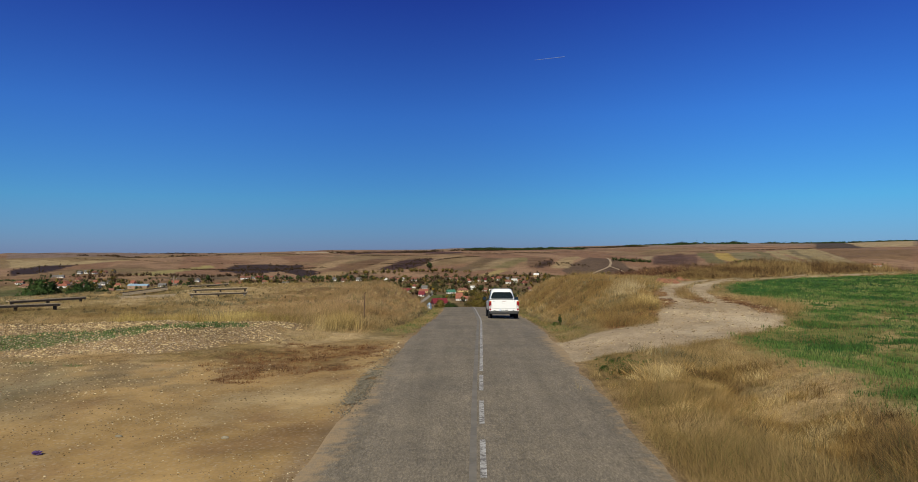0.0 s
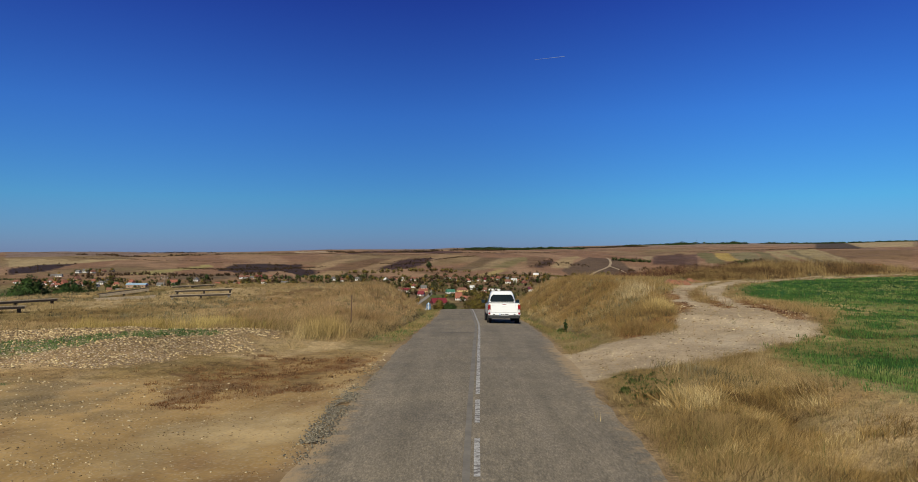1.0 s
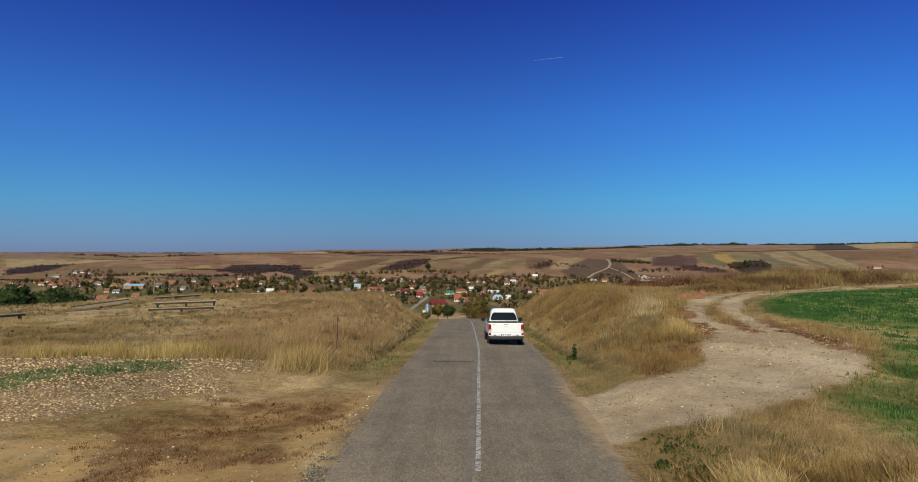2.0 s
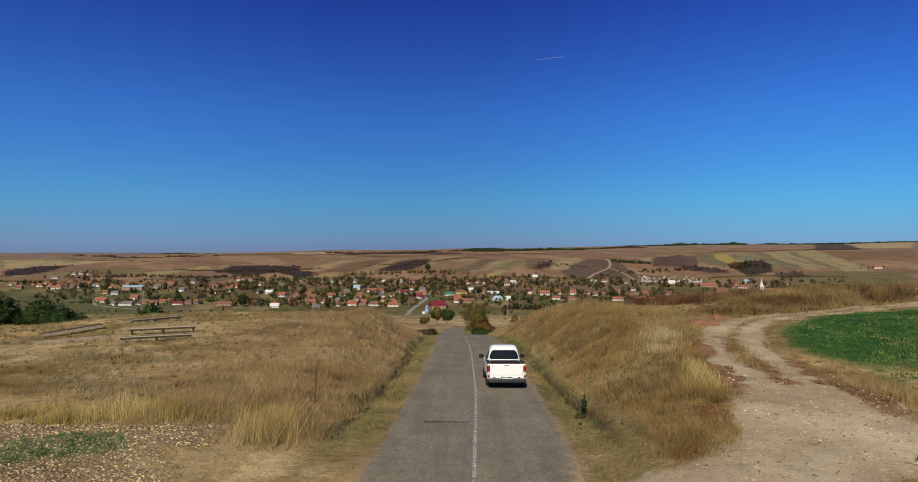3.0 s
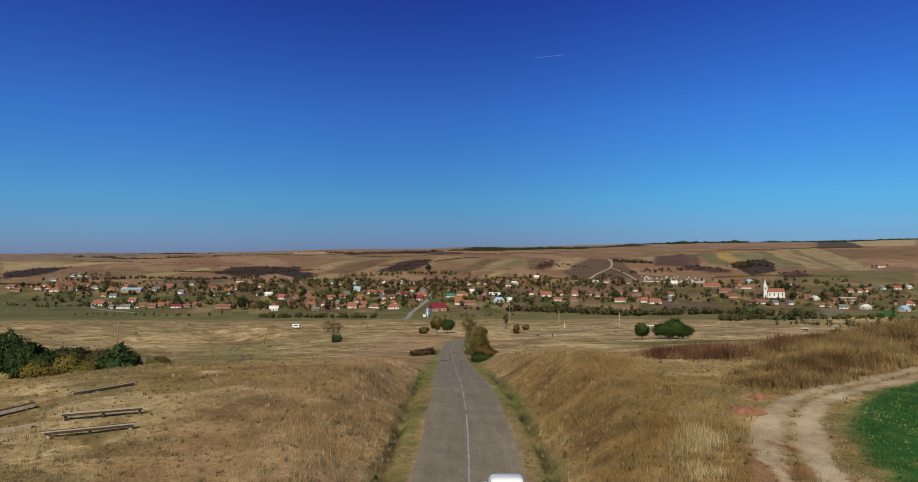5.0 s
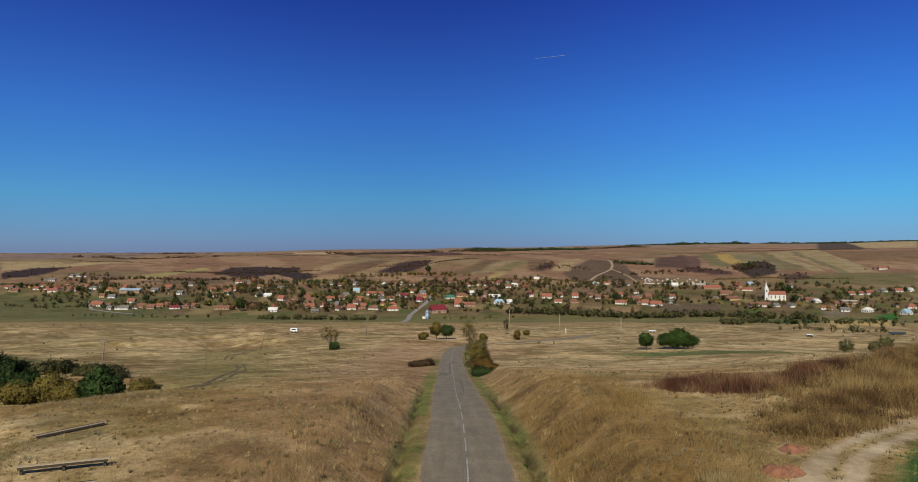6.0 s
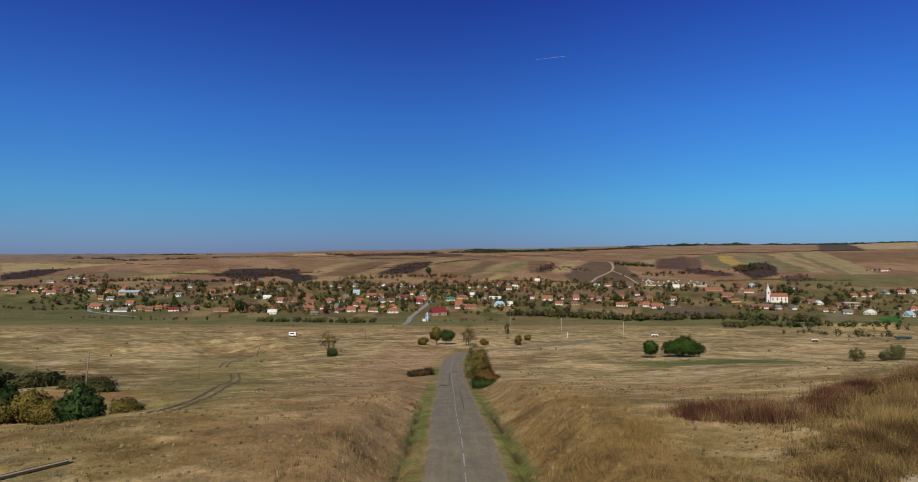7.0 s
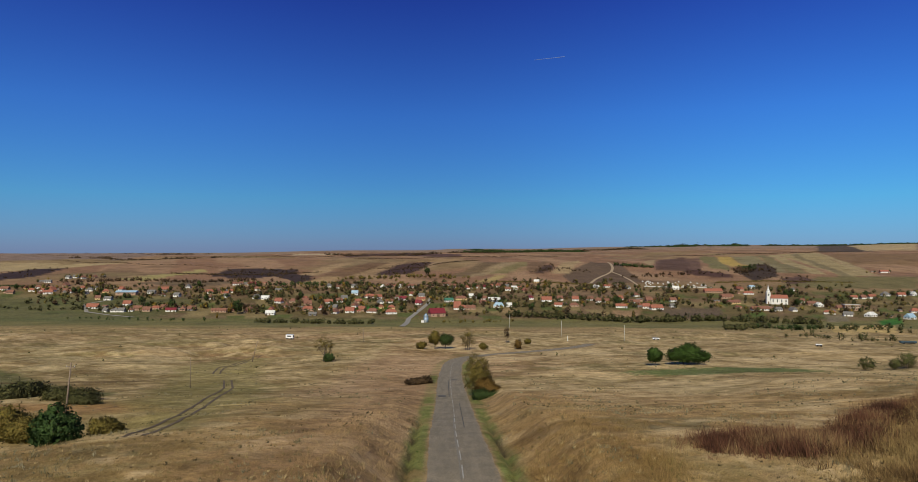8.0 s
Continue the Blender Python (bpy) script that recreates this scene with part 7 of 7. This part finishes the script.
    e = abs(bend(x, y))
    _, _, (bare, trk, fld, dense, peb, red) = cover(x, y)
    ok = (e > 4.2) & (bare + trk + fld + peb < .1) & (rng.random(len(x)) < step(.10, .4, rough(x, y, 7, 48) + .25 * grain(x, y, .9, 5)))
    x, y, r = x[ok], y[ok], r[ok]
    tufts("grey_weeds", "grey-olive withered weeds scattered in the grass", "weeds", x, y, .22 * rng.uniform(.5, 1.5, len(x)), palette(rng, x, y, 1.5, 123, (.085, .075, .04), (.15, .13, .075), (.23, .2, .125)), 7, np.maximum(.012, .0008 * r), .9, 31, 1.5)
    # dark and pale clumps that stand out of the sward
    for nm, lb, cnt, hgt, cols, sd in (("dark_weeds", "dark withered weed clumps standing in the dry grass", 3200, .27, ((.045, .036, .018), (.085, .062, .03), (.12, .105, .06)), 41),
                                       ("pale_straw", "pale tall straw tufts standing in the dry grass", 2200, .30, ((.22, .15, .065), (.31, .225, .105), (.42, .32, .17)), 42)):
        # dark clumps begin nearer, their colour also giving the shoulder its shadow depth
        x, y, r = near_places(rng, cnt * 2, 22 if sd == 42 else 9, 85 if sd == 42 else 120, 35)
        d = bend(x, y)
        _, _, (bare, trk, fld, dense, peb, red) = cover(x, y)
        ok = (abs(d) > 4.5) & (bare + trk + fld + peb < .1) & (rough(x, y, 11, 191 + sd) > -.12) & ((d > 0) | (y > 30))
        x, y, r, d = x[ok], y[ok], r[ok], d[ok]
        near = .6 + .6 * step(14, 6, abs(d))
        tufts(nm, lb, "weeds" if sd == 41 else "grass", x, y, hgt * near * rng.uniform(.5, 1.5, len(x)), palette(rng, x, y, 1.2, 193 + sd, *cols), 22, np.maximum(.008, .0004 * r), 1.1, sd, 1.0)
    # green crop, short and patchy
    x, y, r = near_places(rng, 90000, 11, 110)
    _, _, (bare, trk, fld, dense, peb, red) = cover(x, y)
    ok = rng.random(len(x)) < dense * .85 + .35 * fld
    x, y, r = x[ok], y[ok], r[ok]
    tint = palette(rng, x, y, 1.5, 113, (.03, .075, .018), (.05, .11, .024), (.085, .14, .035), (.15, .17, .06))
    tufts("green_crop", "short green winter crop in the field", "crop", x, y, .13 * rng.uniform(.7, 1.3, len(x)), tint, 5, np.maximum(.02, .0012 * r), .5, 3, 1.8)
    # tangled weeds on the shoulder right of the road
    cnt = 11000
    y = rng.uniform(3, 19.5, cnt)
    x = 5.9 + .03 * (y - 12) + rng.normal(size=cnt) * .8
    ok = (rough(x, y, 1.1, 151) > -.15) & (along(x, y, TRACK) > .4)
    x, y = x[ok], y[ok]
    lump = np.clip(rough(x, y, 1.3, 153) + .45, .15, 1.2)
    tufts("shoulder_weeds", "tangled brown withered weeds on the road shoulder", "weeds", x, y, .40 * lump * rng.uniform(.6, 1.3, len(x)), palette(rng, x, y, .8, 155, (.06, .035, .014), (.17, .10, .032), (.36, .235, .085), (.60, .46, .23)), 12, np.maximum(.009, .0007 * np.hypot(x, y)), 1.7, 33, 1.6)
    # reeds and tall straw behind the gravel
    for nm, lb, line, hgt, cols, sd, cnt in (("yellow_grass", "tall yellow grass along the gravel heap", REEDS, .6, ((.20, .14, .045), (.33, .24, .08), (.43, .33, .13)), 5, 1900),
                                             ("tall_straw", "tall pale straw clump beside the gravel heap", TALL_STRAW, .7, ((.22, .15, .055), (.34, .245, .10), (.45, .34, .16)), 6, 900),
                                             ("feather_grass", "pale feathery grass on the bank above the side track", PLUMES, .55, ((.22, .16, .075), (.31, .235, .12), (.42, .33, .19)), 4, 1000),
                                             ("golden_grass", "tall golden grass at the edge of the side track", GOLD_EDGE, .6, ((.16, .10, .04), (.30, .205, .075), (.43, .32, .14)), 3, 1100),
                                             ("red_weeds", "dark red-brown dry weeds on the ridge", RED_WEEDS, 1.15, ((.04, .018, .012), (.08, .035, .022), (.13, .06, .035), (.24, .16, .08)), 7, 8000),
                                             ("tall_weeds", "tall dry brown weeds along the field track", WEED_BELT, 1.15, ((.06, .036, .017), (.12, .07, .03), (.20, .13, .055), (.31, .22, .095)), 8, 9000)):
        L = np.array(line)
        t = rng.uniform(0, len(L) - 1.001, cnt)
        i = t.astype(int)
        q = L[i] + (L[i + 1] - L[i]) * (t - i)[:, None]
        x = q[:, 0] + rng.normal(size=cnt) * q[:, 2] * .6
        y = q[:, 1] + rng.normal(size=cnt) * q[:, 2] * .6
        ok = (rough(x, y, 1.4, 115 + sd) > (-.2 if sd > 6 else -.02)) & (along(x, y, TRACK) > .3)
        x, y = x[ok], y[ok]
        r = np.hypot(x, y)
        tufts(nm, lb, "grass" if sd < 7 else "weeds", x, y, hgt * rng.uniform(.35, 1.15, len(x)) * np.clip(.85 + rough(x, y, 2.5, 161), .3, 1.3) * (.45 + .55 * step(17, 32, x) if sd == 8 else 1), palette(rng, x, y, 2, 117 + sd, *cols), 10, np.maximum(.01, .0005 * r), 1.0 if sd > 6 else .7, sd + 10, 1.2)
    # low red-brown herbs on the lay-by's edge
    x, y, r = near_places(rng, 130000, 12, 50)
    _, _, (bare, trk, fld, dense, peb, red) = cover(x, y)
    ok = (rng.random(len(x)) < .8 * step(-.1, .9, red + 2.2 * rough(x, y * 1.6, .8, 143))) & (x < -2.6)
    ok |= (rng.random(len(x)) < .7 * bare * step(16, 19, y + .25 * (x + 6))) & (rough(x, y * 1.8, .7, 145) > .1)
    ok |= (rng.random(len(x)) < .6 * bare) & (rough(x, y * 1.6, .5, 147) > .5)
    for line in BROWN_STRIPS:
        ok |= (rng.random(len(x)) < .75) & (along(x, y, line) + .3 + .55 * rough(x, y, 4, 37) + .8 * rough(x, y, 1.1, 41, 3) < .15)
    x, y, r, bare, red = x[ok], y[ok], r[ok], bare[ok], red[ok]
    tufts("low_herbs", "low red-brown dried herbs on the bare ground", "weeds", x, y, .055 * (1 - .55 * bare * (red < -.4)) * rng.uniform(.4, 1.7, len(x)), palette(rng, x, y, .7, 119, (.05, .02, .01), (.11, .046, .017), (.18, .085, .034), (.28, .18, .09)), 6, np.maximum(.016, .001 * r), .9, 21, 2.2)
    # green growth on the gravel heap and verges
    x, y, r = near_places(rng, 60000, 14, 60)
    _, _, (bare, trk, fld, dense, peb, red) = cover(x, y)
    e = abs(bend(x, y))
    ok = (rng.random(len(x)) < .6 * green_growth(x, y, rough(x, y, 1.1, 41, 3))) | ((rng.random(len(x)) < .4) & (e > 2.9) & (e < 4.3) & (y > 30) & (rough(x, y, 5, 71) > .1))
    x, y, r = x[ok], y[ok], r[ok]
    tufts("green_weeds", "low green weeds on gravel and verge", "weeds", x, y, .09 * rng.uniform(.5, 1.5, len(x)), palette(rng, x, y, 2, 121, (.04, .085, .02), (.075, .13, .035), (.13, .17, .065)), 5, np.maximum(.02, .0013 * r), .8, 22, 1.8)


def stones(name, label, x, y, size, mat, seed, lift=0.0):
    rng = np.random.default_rng(seed)
    n = len(x)
    base = np.array([(1.2, 0, -.5), (0, .8, -.5), (-1.2, 0, -.5), (0, -.8, -.5), (.75, .2, .7), (-.15, .6, .7), (-.8, -.1, .6), (.1, -.55, .55)], float)
    tri = np.array([(0, 1, 4), (1, 5, 4), (1, 2, 5), (2, 6, 5), (2, 3, 6), (3, 7, 6), (3, 0, 7), (0, 4, 7), (4, 5, 6), (4, 6, 7)])
    V = base[None] * rng.uniform(.65, 1.25, (n, 8, 1)) * size[:, None, None]
    a = rng.uniform(0, 6.28, n)
    c, s = np.cos(a)[:, None], np.sin(a)[:, None]
    V = np.stack([V[..., 0] * c - V[..., 1] * s, V[..., 0] * s + V[..., 1] * c, V[..., 2] * .62], -1)
    V += np.stack([x, y, height(x, y) + size * .15 + lift], -1)[:, None]
    F = (tri[None] + 8 * np.arange(n)[:, None, None]).reshape(-1, 3)
    return tagged(mesh_object(name, V.reshape(-1, 3), F, mat), label, "stones", kind="stuff")


STONES = leaf_material("pale_stones", (0.12, 0.08, 0.04), (0.27, 0.185, 0.095), (0.42, 0.30, 0.16), (0.60, 0.48, 0.29), soft=False)
DARK_STONES = leaf_material("asphalt_rubble", (0.07, 0.062, 0.05), (0.15, 0.13, 0.1), (0.28, 0.24, 0.18), soft=False)

EARTH_STONES = leaf_material("dusty_pebbles", (0.13, 0.09, 0.05), (0.30, 0.21, 0.11), (0.55, 0.45, 0.30), soft=False)
CLODS = leaf_material("brown_clods", (0.10, 0.065, 0.03), (0.2, 0.13, 0.06), (0.3, 0.21, 0.11), soft=False)


def strew():
    rng = np.random.default_rng(99)
    x, y, r = near_places(rng, 165000, 14, 45)
    _, _, (bare, trk, fld, dense, peb, red) = cover(x, y)
    ok = rng.random(len(x)) < peb * (.7 + .4 * rough(x, y, 2.5, 141)) * (1 - .7 * green_growth(x, y, rough(x, y, 1.1, 41, 3)))
    stones("gravel", "spread heap of pale broken stones", x[ok], y[ok], np.maximum(.017, .00105 * r[ok]) * rng.uniform(.4, 1.8, ok.sum()), STONES, 1)
    x, y, r = near_places(rng, 110000, 8, 40)
    _, _, (bare, trk, fld, dense, peb, red) = cover(x, y)
    ok = rng.random(len(x)) < np.maximum(np.maximum(bare * np.clip(.1 + .9 * rough(x, y, 1.4, 131), .07, .7), trk * .25), .8 * bare * step(-3.6, -.3, hull(x, y, GRAVEL)))
    stones("pebbles", "scattered pebbles on bare earth and track", x[ok], y[ok], np.maximum(.014, .0011 * r[ok]) * rng.uniform(.35, 1.3, ok.sum()) ** 1.6 * 1.0, EARTH_STONES, 2)
    x, y, r = near_places(rng, 60000, 8, 40)
    _, _, (bare, trk, fld, dense, peb, red) = cover(x, y)
    ok = rng.random(len(x)) < bare * np.clip(.15 + .8 * rough(x, y, 2.2, 133), 0, .5) * (rough(x, y, .7, 134) > -.1) + .04 * trk
    stones("clods", "small clods of dry brown earth on the bare ground", x[ok], y[ok], np.maximum(.012, .0009 * r[ok]) * rng.uniform(.4, 1.7, ok.sum()), CLODS, 4)
    y = np.concatenate([rng.uniform(14, 24, 900), rng.uniform(15.2, 20, 1900)])
    x = np.concatenate([road_x(y[:900]) - 2.6 + rng.normal(size=900) * .26, -2.32 + rng.normal(size=1900) * .13 + .4 * np.clip(y[900:] - 18.9, 0, 1) * rng.random(1900)])
    z = .06 * np.clip(1 - abs(x + 2.2) / .5, 0, 1)
    ok = (y < 15.2) | (y > 20) | (rough(x, y, .8, 135) > -.22)
    stones("road_rubble", "broken asphalt crumbs along the road's edge", x[ok], y[ok], rng.uniform(.006, .026, 2800)[ok], DARK_STONES, 3, z[ok])
    for px, py, k in ((-4.2, 12.85, .05), (-6.26, 13.2, .045)):
        bm = bmesh.new()
        bmesh.ops.create_icosphere(bm, subdivisions=2, radius=k)
        for v in bm.verts:
            v.co = Vector((v.co.x * 1.3, v.co.y, v.co.z * .7)) * (1 + .5 * noise.noise(v.co * 14 + Vector((px, py, 0))))
        ob = part("stone", bm, DARK_STONES, None)
        ob.location = (px, py, ground_z(px, py) + k * .35)
        tagged(ob, "single grey stone on the bare earth", "stone")


sow()
strew()

# weeds with some leaf left on them
thicket("green_verge_weeds", "low green weeds at the shoulder's end by the side track", "weeds", [(4.4, 18.6), (4.7, 20), (4.9, 21.2)], .8, .12, 330, .022, LEAF_GREEN, 114, -.3)
thicket("tall_weed_scrub", "tall brown weeds grown together beside the field track", "weeds", [(20.5, 62.5), (25, 67.5), (32, 74), (40, 83), (57, 100)], 4.5, 1.5, 3600, .045, LEAF_STRAW, 107)
# dark row along the weed belt's front, standing in for its shaded stems
thicket("tall_weed_scrub", "withered weeds beside the field track, darkened for the belt's shaded near side", "weeds", [(22, 62.8), (27.5, 66.3), (34, 71), (46, 81)], 2.2, 1.15, 900, .045, LEAF_BROWN, 108)
thicket("red_weed_scrub", "dark red-brown weeds grown together on the ridge", "weeds", [(18.5, 77.3), (22, 77), (26, 77.3), (28, 79), (33, 83), (43, 91), (56, 102)], 3.2, 1.25, 4600, .05, LEAF_RED, 109)
